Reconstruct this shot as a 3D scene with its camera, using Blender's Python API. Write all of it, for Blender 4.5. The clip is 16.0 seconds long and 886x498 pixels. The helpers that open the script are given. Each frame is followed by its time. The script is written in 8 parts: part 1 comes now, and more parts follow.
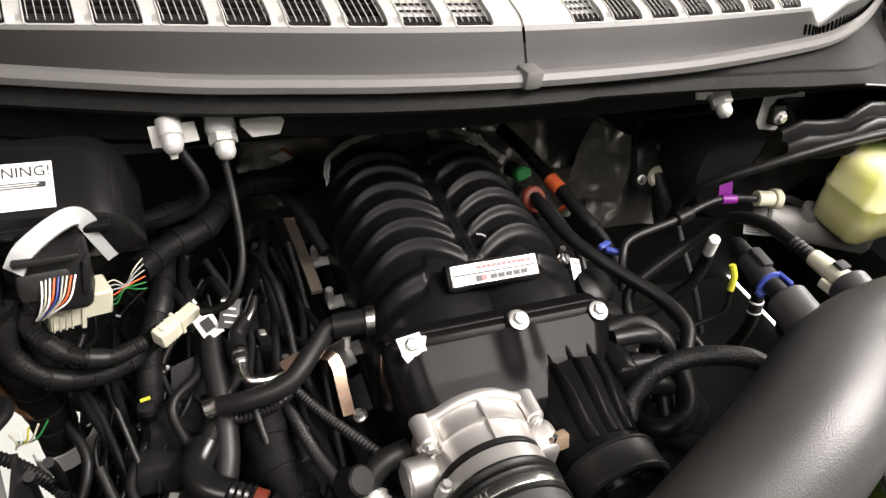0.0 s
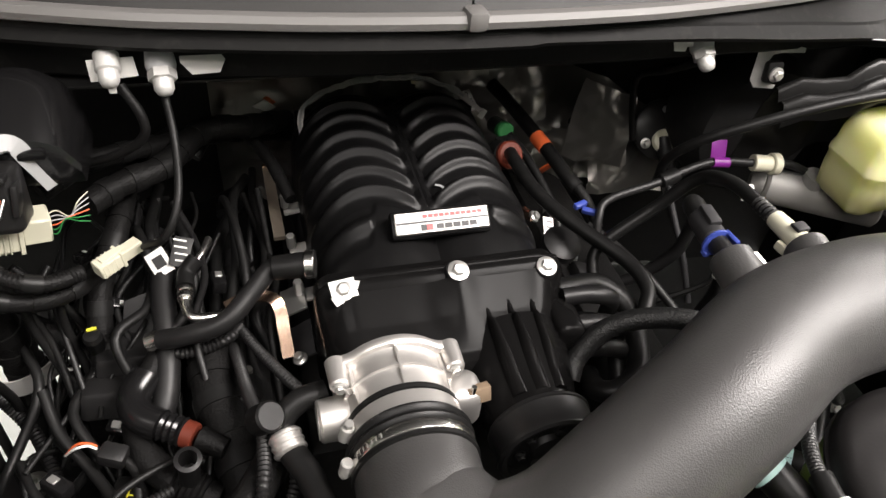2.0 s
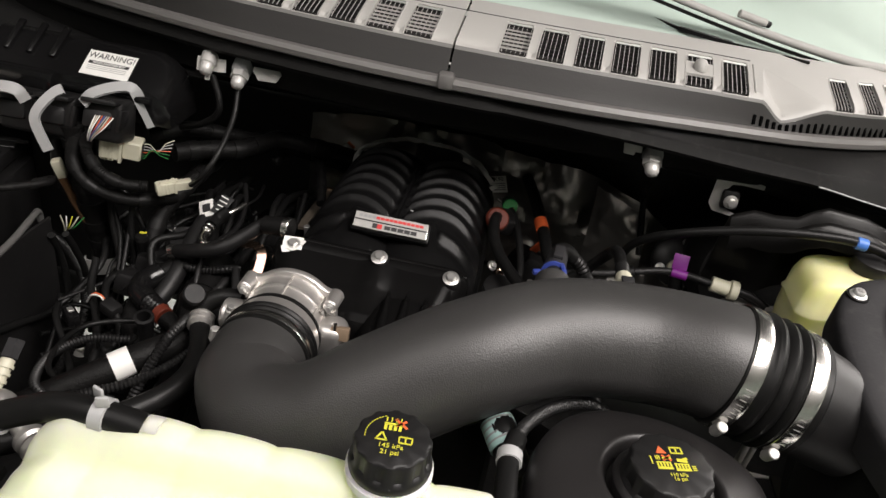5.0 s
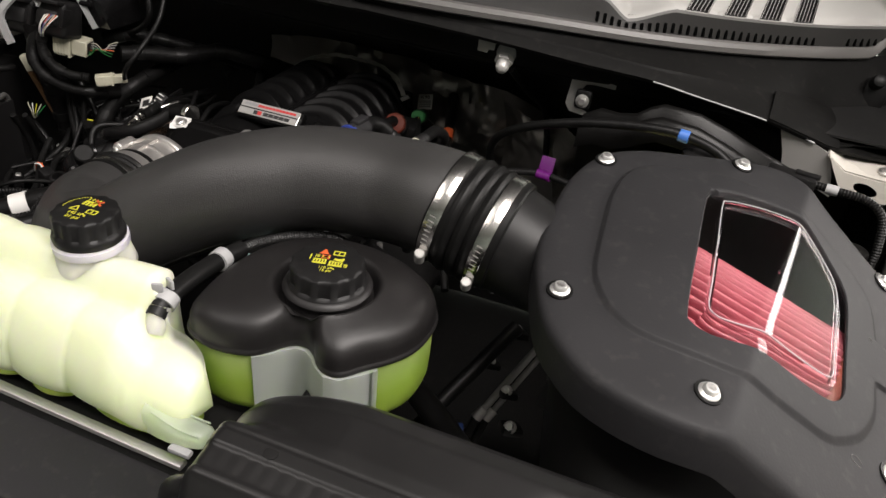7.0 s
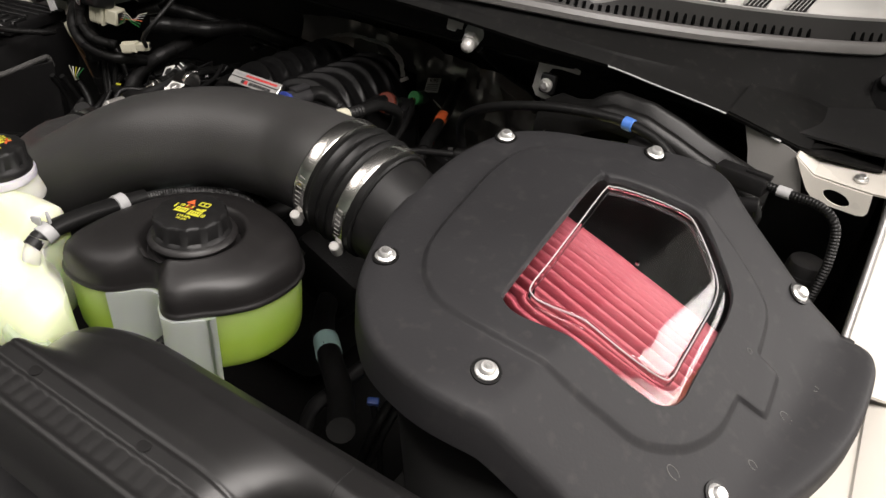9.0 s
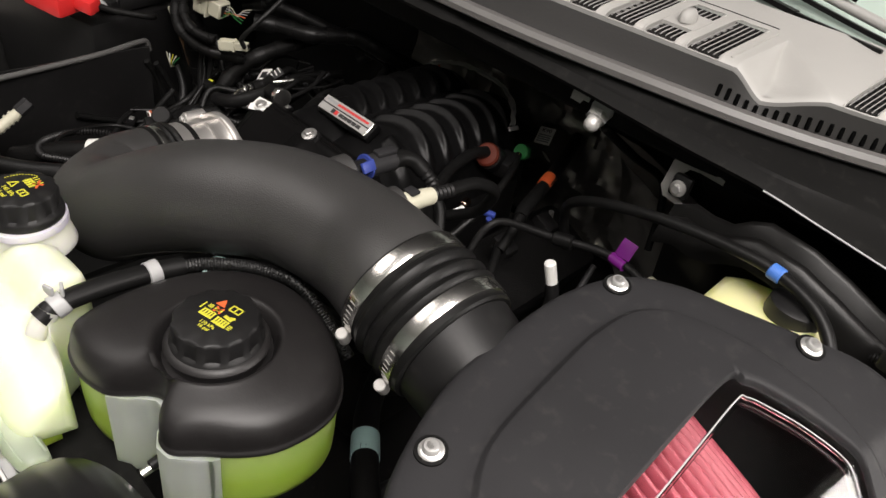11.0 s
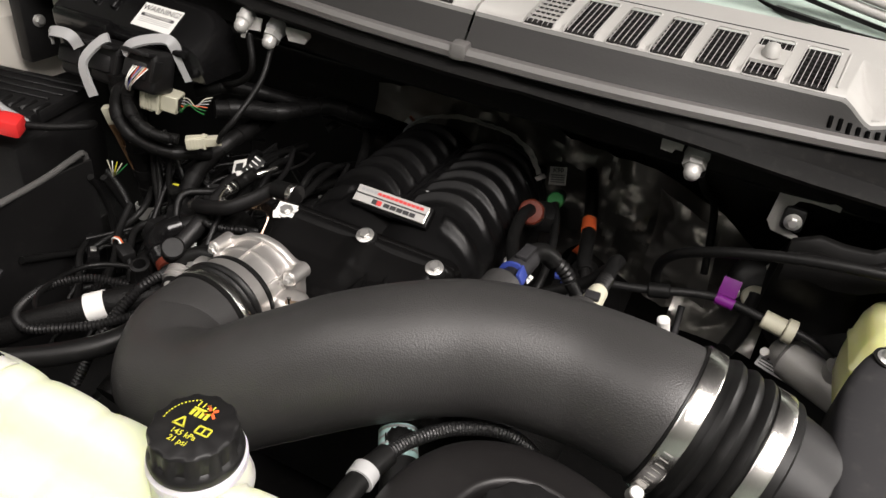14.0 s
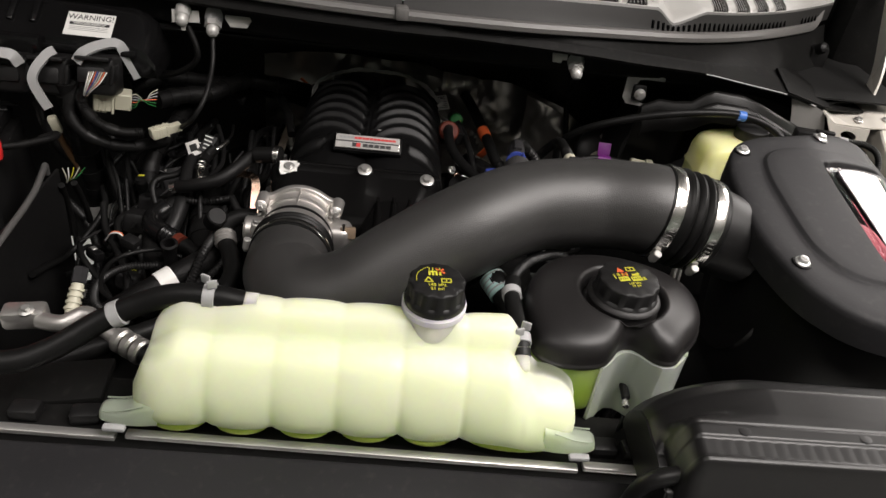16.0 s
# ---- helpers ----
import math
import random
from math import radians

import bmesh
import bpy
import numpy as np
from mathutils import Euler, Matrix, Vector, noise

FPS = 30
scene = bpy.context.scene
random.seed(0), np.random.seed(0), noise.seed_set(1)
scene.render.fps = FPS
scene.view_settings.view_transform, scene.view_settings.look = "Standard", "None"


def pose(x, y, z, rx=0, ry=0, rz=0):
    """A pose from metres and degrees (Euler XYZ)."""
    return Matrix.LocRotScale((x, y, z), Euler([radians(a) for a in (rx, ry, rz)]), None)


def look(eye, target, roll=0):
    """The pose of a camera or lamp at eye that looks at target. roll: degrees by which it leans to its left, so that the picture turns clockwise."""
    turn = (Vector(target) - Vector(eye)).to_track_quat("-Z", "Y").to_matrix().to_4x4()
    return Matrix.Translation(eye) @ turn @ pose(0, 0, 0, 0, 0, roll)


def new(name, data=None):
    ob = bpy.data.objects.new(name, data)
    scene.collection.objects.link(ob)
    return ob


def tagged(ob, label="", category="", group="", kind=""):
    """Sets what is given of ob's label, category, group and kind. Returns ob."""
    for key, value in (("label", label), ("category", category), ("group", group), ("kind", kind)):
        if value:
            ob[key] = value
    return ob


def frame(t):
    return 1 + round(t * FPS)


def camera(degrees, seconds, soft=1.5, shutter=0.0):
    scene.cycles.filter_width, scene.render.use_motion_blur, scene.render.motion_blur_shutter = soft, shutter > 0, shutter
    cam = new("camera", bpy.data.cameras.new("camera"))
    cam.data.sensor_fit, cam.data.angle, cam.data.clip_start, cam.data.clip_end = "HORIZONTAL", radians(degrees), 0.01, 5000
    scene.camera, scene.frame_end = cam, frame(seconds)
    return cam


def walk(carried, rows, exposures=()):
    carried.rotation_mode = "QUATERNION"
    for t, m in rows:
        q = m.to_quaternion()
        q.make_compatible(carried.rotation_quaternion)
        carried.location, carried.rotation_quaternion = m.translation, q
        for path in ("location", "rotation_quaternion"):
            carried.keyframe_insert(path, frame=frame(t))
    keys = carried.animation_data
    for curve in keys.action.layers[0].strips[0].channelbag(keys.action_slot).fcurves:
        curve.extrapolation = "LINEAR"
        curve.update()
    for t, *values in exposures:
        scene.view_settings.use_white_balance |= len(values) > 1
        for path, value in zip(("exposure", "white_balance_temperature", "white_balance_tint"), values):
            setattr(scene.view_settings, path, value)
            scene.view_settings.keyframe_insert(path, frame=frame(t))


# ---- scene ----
cam = camera(64.3, 16.0)
PATH = [
    (0, (-0.315, -0.49, 1.652), (0.37, 0.888, 0.375), 8.8),
    (0.5, (-0.27, -0.482, 1.631), (0.429, 0.836, 0.299), 9.9),
    (1, (-0.224, -0.486, 1.625), (0.421, 0.792, 0.228), 9.3),
    (1.5, (-0.205, -0.505, 1.629), (0.356, 0.799, 0.221), 7.5),
    (2, (-0.19, -0.54, 1.636), (0.3, 0.852, 0.287), 6.6),
    (2.5, (-0.174, -0.587, 1.639), (0.239, 0.909, 0.377), 6.9),
    (3, (-0.122, -0.647, 1.63), (0.171, 0.915, 0.417), 6.9),
    (3.2, (-0.104, -0.67, 1.634), (0.153, 0.906, 0.429), 7.1),
    (5.3, (0.207, -0.83, 1.635), (-0.005, 0.869, 0.6), 10.0),
    (5.5, (0.256, -0.833, 1.627), (-0.002, 0.85, 0.577), 10.2),
    (6, (0.37, -0.866, 1.616), (0.013, 0.791, 0.554), 8.7),
    (6.5, (0.468, -0.886, 1.599), (0.035, 0.748, 0.529), 7.7),
    (7, (0.575, -0.869, 1.593), (0.071, 0.73, 0.502), 6.4),
    (7.5, (0.699, -0.828, 1.589), (0.114, 0.731, 0.481), 4.9),
    (8, (0.78, -0.807, 1.583), (0.086, 0.692, 0.455), 3.6),
    (8.2, (0.803, -0.807, 1.58), (0.062, 0.67, 0.453), 3.0),
    (10.3, (0.81, -0.634, 1.599), (-0.147, 0.731, 0.493), 9.9),
    (10.5, (0.784, -0.62, 1.604), (-0.191, 0.711, 0.474), 10.4),
    (11, (0.691, -0.605, 1.62), (-0.298, 0.662, 0.43), 10.7),
    (11.5, (0.623, -0.601, 1.625), (-0.316, 0.703, 0.435), 8.3),
    (12, (0.579, -0.59, 1.627), (-0.34, 0.753, 0.463), 7.4),
    (12.5, (0.531, -0.568, 1.624), (-0.396, 0.795, 0.491), 7.0),
    (13, (0.462, -0.578, 1.611), (-0.41, 0.835, 0.496), 8.1),
    (13.5, (0.39, -0.626, 1.602), (-0.351, 0.862, 0.491), 7.6),
    (14, (0.349, -0.684, 1.617), (-0.261, 0.852, 0.49), 7.6),
    (14.5, (0.291, -0.754, 1.636), (-0.194, 0.838, 0.527), 8.1),
    (15, (0.209, -0.821, 1.653), (-0.072, 0.811, 0.531), 7.1),
    (15.2, (0.18, -0.849, 1.663), (0.001, 0.791, 0.532), 7.6),
    (15.5, (0.131, -0.899, 1.673), (0.115, 0.743, 0.53), 8.6),
    (16, (0.045, -1.019, 1.68), (0.198, 0.608, 0.528), 8.0),
]
STOPS = [(0.0, 1.10), (1.0, 1.00), (2.5, 0.93), (3.2, 0.70), (5.3, -0.15), (6.5, -0.30), (8.2, -0.12), (10.3, -0.17), (11.5, -0.05), (12.5, 0.12), (13.5, 0.20), (14.5, 0.09), (15.2, -0.12), (16.0, -0.36)]
walk(cam, [(t, look(eye, target, roll)) for t, eye, target, roll in PATH], STOPS)

# ---------------------------------------------------------------- light
world = bpy.data.worlds.new("garage_air")
scene.world = world
world.use_nodes = True
world.node_tree.nodes["Background"].inputs["Color"].default_value = (1.0, 1.0, 0.96, 1)
world.node_tree.nodes["Background"].inputs["Strength"].default_value = 0.075


def ceiling_lamp(x, y, z, sx, sy, watts, col=(1.0, 0.935, 0.897)):
    d = bpy.data.lights.new("ceiling_lamp", "AREA")
    d.shape, d.size, d.size_y, d.energy, d.color = "RECTANGLE", sx, sy, watts, col
    ob = new("ceiling_lamp", d)
    ob.matrix_world = pose(x, y, z)
    return tagged(ob, "bright white rectangular workshop ceiling lamp", "lamp", "ceiling lamps")


ceiling_lamp(4.8, 2.8, 3.3, 2.5, 3.8, 610)
ceiling_lamp(1.7, -1.05, 3.3, 2.2, 1.3, 166)
ceiling_lamp(-1.0, -1.6, 3.3, 1.6, 1.6, 29)

# ---------------------------------------------------------------- materials


def material(name, col, rough=0.5, metal=0.0, vary=0.25, grain=60.0, bump=0.1, depth=0.0006, fine=0.0, spec=0.5, dust=0.0, **more):
    """A surface with colour and gloss that vary at two scales and a fine relief."""
    m = bpy.data.materials.new(name)
    m.use_nodes = True
    nt = m.node_tree
    b = nt.nodes["Principled BSDF"]
    tc = nt.nodes.new("ShaderNodeTexCoord")
    big = nt.nodes.new("ShaderNodeTexNoise")
    big.inputs["Scale"].default_value, big.inputs["Detail"].default_value = grain * 0.14, 5
    small = nt.nodes.new("ShaderNodeTexNoise")
    small.inputs["Scale"].default_value, small.inputs["Detail"].default_value = grain * 6, 3
    for n in (big, small):
        nt.links.new(tc.outputs["Object"], n.inputs["Vector"])
    ramp = nt.nodes.new("ShaderNodeMix")
    ramp.data_type = "RGBA"
    ramp.inputs["A"].default_value = (*[c * (1 - vary) for c in col], 1)
    ramp.inputs["B"].default_value = (*[min(1, c * (1 + vary)) for c in col], 1)
    nt.links.new(big.outputs["Fac"], ramp.inputs["Factor"])
    out = ramp.outputs["Result"]
    if dust:
        speck = nt.nodes.new("ShaderNodeTexNoise")
        speck.inputs["Scale"].default_value, speck.inputs["Detail"].default_value = grain * 1.3, 8
        nt.links.new(tc.outputs["Object"], speck.inputs["Vector"])
        mr = nt.nodes.new("ShaderNodeMapRange")
        mr.inputs["From Min"].default_value, mr.inputs["From Max"].default_value = 0.56, 0.8
        mr.inputs["To Max"].default_value = dust
        nt.links.new(speck.outputs["Fac"], mr.inputs["Value"])
        dm = nt.nodes.new("ShaderNodeMix")
        dm.data_type = "RGBA"
        dm.inputs["B"].default_value = (0.35, 0.33, 0.30, 1)
        nt.links.new(mr.outputs["Result"], dm.inputs["Factor"])
        nt.links.new(out, dm.inputs["A"])
        out = dm.outputs["Result"]
    nt.links.new(out, b.inputs["Base Color"])
    rr = nt.nodes.new("ShaderNodeMapRange")
    rr.inputs["To Min"].default_value, rr.inputs["To Max"].default_value = max(0.02, rough - 0.08), min(1, rough + 0.1)
    nt.links.new(big.outputs["Fac"], rr.inputs["Value"])
    nt.links.new(rr.outputs["Result"], b.inputs["Roughness"])
    b.inputs["Metallic"].default_value = metal
    b.inputs["Specular IOR Level"].default_value = spec
    if bump:
        bp = nt.nodes.new("ShaderNodeBump")
        bp.inputs["Strength"].default_value, bp.inputs["Distance"].default_value = bump, depth
        if fine:
            cell = nt.nodes.new("ShaderNodeTexVoronoi")
            cell.inputs["Scale"].default_value = fine
            nt.links.new(tc.outputs["Object"], cell.inputs["Vector"])
            nt.links.new(cell.outputs["Distance"], bp.inputs["Height"])
        else:
            nt.links.new(small.outputs["Fac"], bp.inputs["Height"])
        nt.links.new(bp.outputs["Normal"], b.inputs["Normal"])
    for k, v in more.items():
        b.inputs[k.replace("_", " ")].default_value = v
    return m


FRONT = material("satin_black_cover_front", (0.0050, 0.0048, 0.0048), 0.22, vary=0.4, dust=0.008, bump=0.05, spec=0.05)
COVER = material("semi_gloss_black_plastic", (0.0060, 0.0058, 0.0060), 0.19, vary=0.4, dust=0.010, bump=0.06, spec=0.45)
BLACK = material("black_plastic", (0.0085, 0.0082, 0.0083), 0.43, vary=0.35, dust=0.02, spec=0.32)
SATIN = material("satin_black_cover", (0.0095, 0.0092, 0.0094), 0.40, dust=0.02, bump=0.15, spec=0.32)
RIB = material("moulded_black_manifold", (0.0050, 0.0049, 0.0050), 0.32, dust=0.008, spec=0.13)
TUBE = material("textured_black_tube", (0.034, 0.033, 0.0324), 0.42, bump=0.25, depth=0.0008, fine=760, dust=0.012, spec=0.58)
RUBBER = material("black_rubber", (0.0065, 0.0064, 0.0063), 0.40, vary=0.35, dust=0.015, spec=0.22)
LOOM = material("black_loom_tape", (0.0055, 0.0053, 0.0052), 0.48, vary=0.4, dust=0.015, bump=0.6, depth=0.0014, spec=0.15)
DARK = material("shaded_black_steel", (0.0100, 0.0098, 0.0096), 0.62, dust=0.03, spec=0.3)
APRON = material("black_painted_apron", (0.0085, 0.0083, 0.0080), 0.55, dust=0.03, spec=0.09)
CHANNEL = material("glossy_black_channel", (0.0060, 0.0058, 0.0056), 0.30, dust=0.015, spec=0.22)
LID = material("dark_grey_airbox_plastic", (0.0205, 0.0200, 0.0212), 0.55, dust=0.04, spec=0.20, bump=0.3, depth=0.0004)
# One cowl plastic: front face, nose and deck hold shade and light in colour.
COWLSHADE = material("cowl_plastic_shaded", (0.024, 0.023, 0.022), 0.55, spec=0.33, vary=0.12, bump=0.3)
COWLLIT = material("cowl_plastic_lit", (0.44, 0.43, 0.41), 0.5, vary=0.10, bump=0.3)
COWLHALF = material("cowl_plastic_half_shaded", (0.15, 0.147, 0.14), 0.5, vary=0.10, bump=0.3)
SEAL = material("grey_rubber_seal", (0.13, 0.125, 0.12), 0.42, vary=0.12)
ALU = material("cast_aluminium", (0.66, 0.635, 0.61), 0.36, metal=0.86, vary=0.12, bump=0.4, depth=0.0004)
STEEL = material("bright_steel", (0.80, 0.78, 0.75), 0.22, metal=1.0, vary=0.1, bump=0.05)
CHROME = material("bright_plated_screw", (0.88, 0.87, 0.85), 0.34, metal=0.8, vary=0.06, bump=0.0)
ZINC = material("zinc_bolt", (0.58, 0.57, 0.55), 0.36, metal=0.85, vary=0.2)
COPPER = material("copper_strap", (0.80, 0.55, 0.42), 0.18, metal=1.0)
GLOSS = material("glossy_black_scoop", (0.0120, 0.0116, 0.0116), 0.32, vary=0.3, dust=0.012, bump=0.05, spec=0.36)
BRACKET = material("dull_zinc_bracket", (0.42, 0.41, 0.39), 0.45, metal=0.35)
PALEZINC = material("pale_zinc_stud", (0.52, 0.51, 0.49), 0.40, metal=0.35, vary=0.15)
SLOTDARK = material("slot_shade_black", (0.003, 0.003, 0.003), 1.0, spec=0.0, bump=0.0)
CASTGREY = material("dark_grey_cast_metal", (0.27, 0.262, 0.25), 0.5, metal=0.3, bump=0.4)
FOIL = material("crumpled_heat_foil", (0.31, 0.297, 0.275), 0.29, metal=0.85, vary=0.35, bump=0.32, depth=0.004, grain=8)
BRIGHTFOIL = material("bright_gasket_foil", (0.54, 0.525, 0.50), 0.36, metal=0.5, vary=0.3, bump=0.6, depth=0.002, grain=60)
CREAM = material("cream_white_paint", (0.64, 0.605, 0.545), 0.28, vary=0.04, bump=0.0)
BEIGE = material("beige_connector", (0.52, 0.50, 0.39), 0.45, vary=0.1)
GREYLEVER = material("light_grey_lever", (0.36, 0.36, 0.36), 0.45, vary=0.1)
WHITE = material("white_label", (0.80, 0.79, 0.76), 0.5, vary=0.04, bump=0.0)
INK = material("black_print", (0.02, 0.02, 0.02), 0.5, bump=0.0)
YELLOW = material("yellow_print", (0.55, 0.52, 0.04), 0.5, vary=0.1, bump=0.0)
ORANGE = material("orange_print", (0.62, 0.11, 0.03), 0.5, vary=0.1, bump=0.0)
REDBAR = material("red_print", (0.55, 0.03, 0.03), 0.4, bump=0.0)
GREYBAR = material("grey_print", (0.30, 0.30, 0.30), 0.4, bump=0.0)
REDSEAL = material("rust_red_rubber", (0.11, 0.020, 0.010), 0.55, spec=0.25)
REDCOVER = material("red_terminal_cover", (0.68, 0.03, 0.03), 0.33, vary=0.1)
GREEN = material("green_clip", (0.02, 0.16, 0.04), 0.45)
BLUE = material("blue_clip", (0.032, 0.052, 0.25), 0.4)
PURPLE = material("purple_tag", (0.17, 0.012, 0.20), 0.4)
TEAL = material("pale_teal_label", (0.38, 0.56, 0.54), 0.5, vary=0.1)
FILTER = material("red_pleated_filter", (0.205, 0.030, 0.044), 0.6, vary=0.15, bump=0.2)
FLOOR = material("pale_workshop_floor", (0.86, 0.86, 0.84), 0.35, grain=6, vary=0.12)
WALL = material("pale_green_white_wall", (0.42, 0.47, 0.43), 0.7, grain=5, vary=0.05)
CEIL = material("grey_ceiling", (0.24, 0.24, 0.23), 0.8, grain=5, vary=0.04)
# The room's pale green reflection in the windscreen is put into its base colour.
GLASS = material("windscreen_reflection_colour", (0.52, 0.62, 0.56), 0.05, vary=0.05, bump=0.0)


def milky(name, shell, fluid, level, soft=0.012, rough=0.4):
    """Milky tank plastic with coloured coolant standing behind it up to a level."""
    m = bpy.data.materials.new(name)
    m.use_nodes = True
    nt = m.node_tree
    b = nt.nodes["Principled BSDF"]
    tc = nt.nodes.new("ShaderNodeTexCoord")
    sep = nt.nodes.new("ShaderNodeSeparateXYZ")
    nt.links.new(tc.outputs["Object"], sep.inputs[0])
    noi = nt.nodes.new("ShaderNodeTexNoise")
    noi.inputs["Scale"].default_value, noi.inputs["Detail"].default_value = 14, 4
    nt.links.new(tc.outputs["Object"], noi.inputs["Vector"])
    add = nt.nodes.new("ShaderNodeMath")
    add.operation = "MULTIPLY_ADD"
    nt.links.new(noi.outputs["Fac"], add.inputs[0])
    add.inputs[1].default_value = 0.012
    nt.links.new(sep.outputs["Z"], add.inputs[2])
    mr = nt.nodes.new("ShaderNodeMapRange")
    mr.inputs["From Min"].default_value, mr.inputs["From Max"].default_value = level - soft, level + soft
    nt.links.new(add.outputs[0], mr.inputs["Value"])
    mix = nt.nodes.new("ShaderNodeMix")
    mix.data_type = "RGBA"
    mix.inputs["A"].default_value, mix.inputs["B"].default_value = (*fluid, 1), (*shell, 1)
    nt.links.new(mr.outputs["Result"], mix.inputs["Factor"])
    nt.links.new(mix.outputs["Result"], b.inputs["Base Color"])
    b.inputs["Roughness"].default_value = rough
    b.inputs["Subsurface Weight"].default_value = 0.85
    b.inputs["Subsurface Radius"].default_value = (0.032, 0.036, 0.022)
    b.inputs["Subsurface Scale"].default_value = 1.6
    return m


TANK = milky("milky_coolant_tank", (0.745, 0.79, 0.56), (0.63, 0.79, 0.36), 1.112, 0.045)
LIME = milky("lime_green_coolant_shell", (0.42, 0.68, 0.05), (0.36, 0.62, 0.03), 1.05, 0.03)
TANKB = milky("green_coolant_tank", (0.44, 0.56, 0.24), (0.27, 0.40, 0.05), 1.162, 0.035)
RESLID = material("soft_black_reservoir_lid", (0.0125, 0.0115, 0.0115), 0.42, vary=0.15, dust=0.012, bump=0.15, spec=0.42)
NECK = milky("white_milky_plastic", (0.80, 0.80, 0.74), (0.78, 0.78, 0.70), 0.0)
WEB = milky("greenish_milky_plastic", (0.46, 0.56, 0.38), (0.42, 0.54, 0.30), 1.10, 0.03)
RESV = milky("yellowed_brake_reservoir", (0.72, 0.71, 0.36), (0.66, 0.63, 0.25), 1.10, 0.03)


def clear_pane(name, tint=(0.95, 0.96, 0.96), ior=1.48):
    m = bpy.data.materials.new(name)
    m.use_nodes = True
    b = m.node_tree.nodes["Principled BSDF"]
    b.inputs["Base Color"].default_value = (*tint, 1)
    b.inputs["Roughness"].default_value = 0.02
    b.inputs["Transmission Weight"].default_value = 1.0
    b.inputs["IOR"].default_value = ior
    return m


PANE = clear_pane("clear_window_pane", (0.97, 0.97, 0.97), 1.33)
BRAID = material("black_braided_sleeve", (0.009, 0.009, 0.009), 0.42, bump=0.5, depth=0.0012, fine=480, dust=0.02)
FROST = clear_pane("frosted_clear_plastic", (0.80, 0.88, 0.74))
FROST.node_tree.nodes["Principled BSDF"].inputs["Roughness"].default_value = 0.35
FROST.node_tree.nodes["Principled BSDF"].inputs["Transmission Weight"].default_value = 0.75

# ---------------------------------------------------------------- mesh helpers


def part(name, bm, mat, parent=None, label="", sharp=38):
    """Links a bmesh as one mesh object, under a thing or a part when one is given."""
    me = bpy.data.meshes.new(name)
    bmesh.ops.recalc_face_normals(bm, faces=bm.faces)
    bm.to_mesh(me)
    bm.free()
    me.materials.append(mat)
    me.polygons.foreach_set("use_smooth", [True] * len(me.polygons))
    me.set_sharp_from_angle(angle=radians(sharp))
    ob = new(name, me)
    if parent is not None:
        ob.parent = parent
        ob.matrix_parent_inverse = parent.matrix_basis.inverted()
    if label:
        ob["label"] = label
    return ob


def thing(name, at, label, category, group="", kind=""):
    ob = new(name)
    ob.matrix_basis = pose(*at)
    ob.empty_display_size = 0.02
    return tagged(ob, label, category, group, kind)


def single(name, bm, mat, label, category, group="", kind="", sharp=38):
    return tagged(part(name, bm, mat, None, "", sharp), label, category, group, kind)


def merge(bm, other):
    me = bpy.data.meshes.new("scrap")
    other.to_mesh(me)
    other.free()
    bm.from_mesh(me)
    bpy.data.meshes.remove(me)
    return bm


def frame_of(axis, up=(0, 0, 1)):
    """A turn that carries z onto the axis."""
    z = Vector(axis).normalized()
    u = Vector(up)
    if abs(z.dot(u)) > 0.98:
        u = Vector((0, 1, 0))
    x = u.cross(z).normalized()
    return Matrix((x, z.cross(x), z)).transposed()


def box(c, s, rot=(0, 0, 0), bevel=0.002, bm=None, seg=2, taper=1.0):
    t = bmesh.new()
    bmesh.ops.create_cube(t, size=1)
    for v in t.verts:
        k = taper if v.co.z > 0 else 1
        v.co = Vector((v.co.x * s[0] * k, v.co.y * s[1] * k, v.co.z * s[2]))
    if bevel:
        bmesh.ops.bevel(t, geom=t.edges[:], offset=bevel, segments=seg, affect="EDGES", profile=0.5)
    t.transform(pose(*c, *rot))
    return merge(bm, t) if bm else t


def lathe(profile, at, axis=(0, 0, 1), seg=32, bm=None, mod=None):
    """Turns a profile of (radius, height) round an axis; mod(angle, radius, height) may change the radius."""
    bm = bm or bmesh.new()
    m = frame_of(axis)
    rings = []
    for r, h in profile:
        ring = []
        for i in range(seg):
            a = math.tau * i / seg
            rr = mod(a, r, h) if mod else r
            ring.append(bm.verts.new(Vector(at) + m @ Vector((rr * math.cos(a), rr * math.sin(a), h))))
        rings.append(ring)
    for a, b in zip(rings, rings[1:]):
        for i in range(seg):
            bm.faces.new((a[i], a[(i + 1) % seg], b[(i + 1) % seg], b[i]))
    if profile[0][0] > 0:
        bm.faces.new(rings[0][::-1])
    if profile[-1][0] > 0:
        bm.faces.new(rings[-1])
    return bm


def rod(p0, p1, r0, r1=None, seg=16, bm=None, edge=0.0):
    r1 = r0 if r1 is None else r1
    d = Vector(p1) - Vector(p0)
    n = d.length
    prof = [(r0 - edge, 0), (r0, edge), (r1, n - edge), (r1 - edge, n)] if edge else [(r0, 0), (r1, n)]
    return lathe(prof, p0, d, seg, bm)


def spline(pts, sub=8):
    p = [Vector(q) for q in pts]
    q = [2 * p[0] - p[1]] + p + [2 * p[-1] - p[-2]]
    out = []
    for i in range(1, len(q) - 2):
        a, b, c, d = q[i - 1:i + 3]
        for k in range(sub):
            s = k / sub
            out.append(0.5 * (2 * b + (c - a) * s + (2 * a - 5 * b + 4 * c - d) * s * s + (3 * b - a - 3 * c + d) * s ** 3))
    out.append(p[-1])
    return out


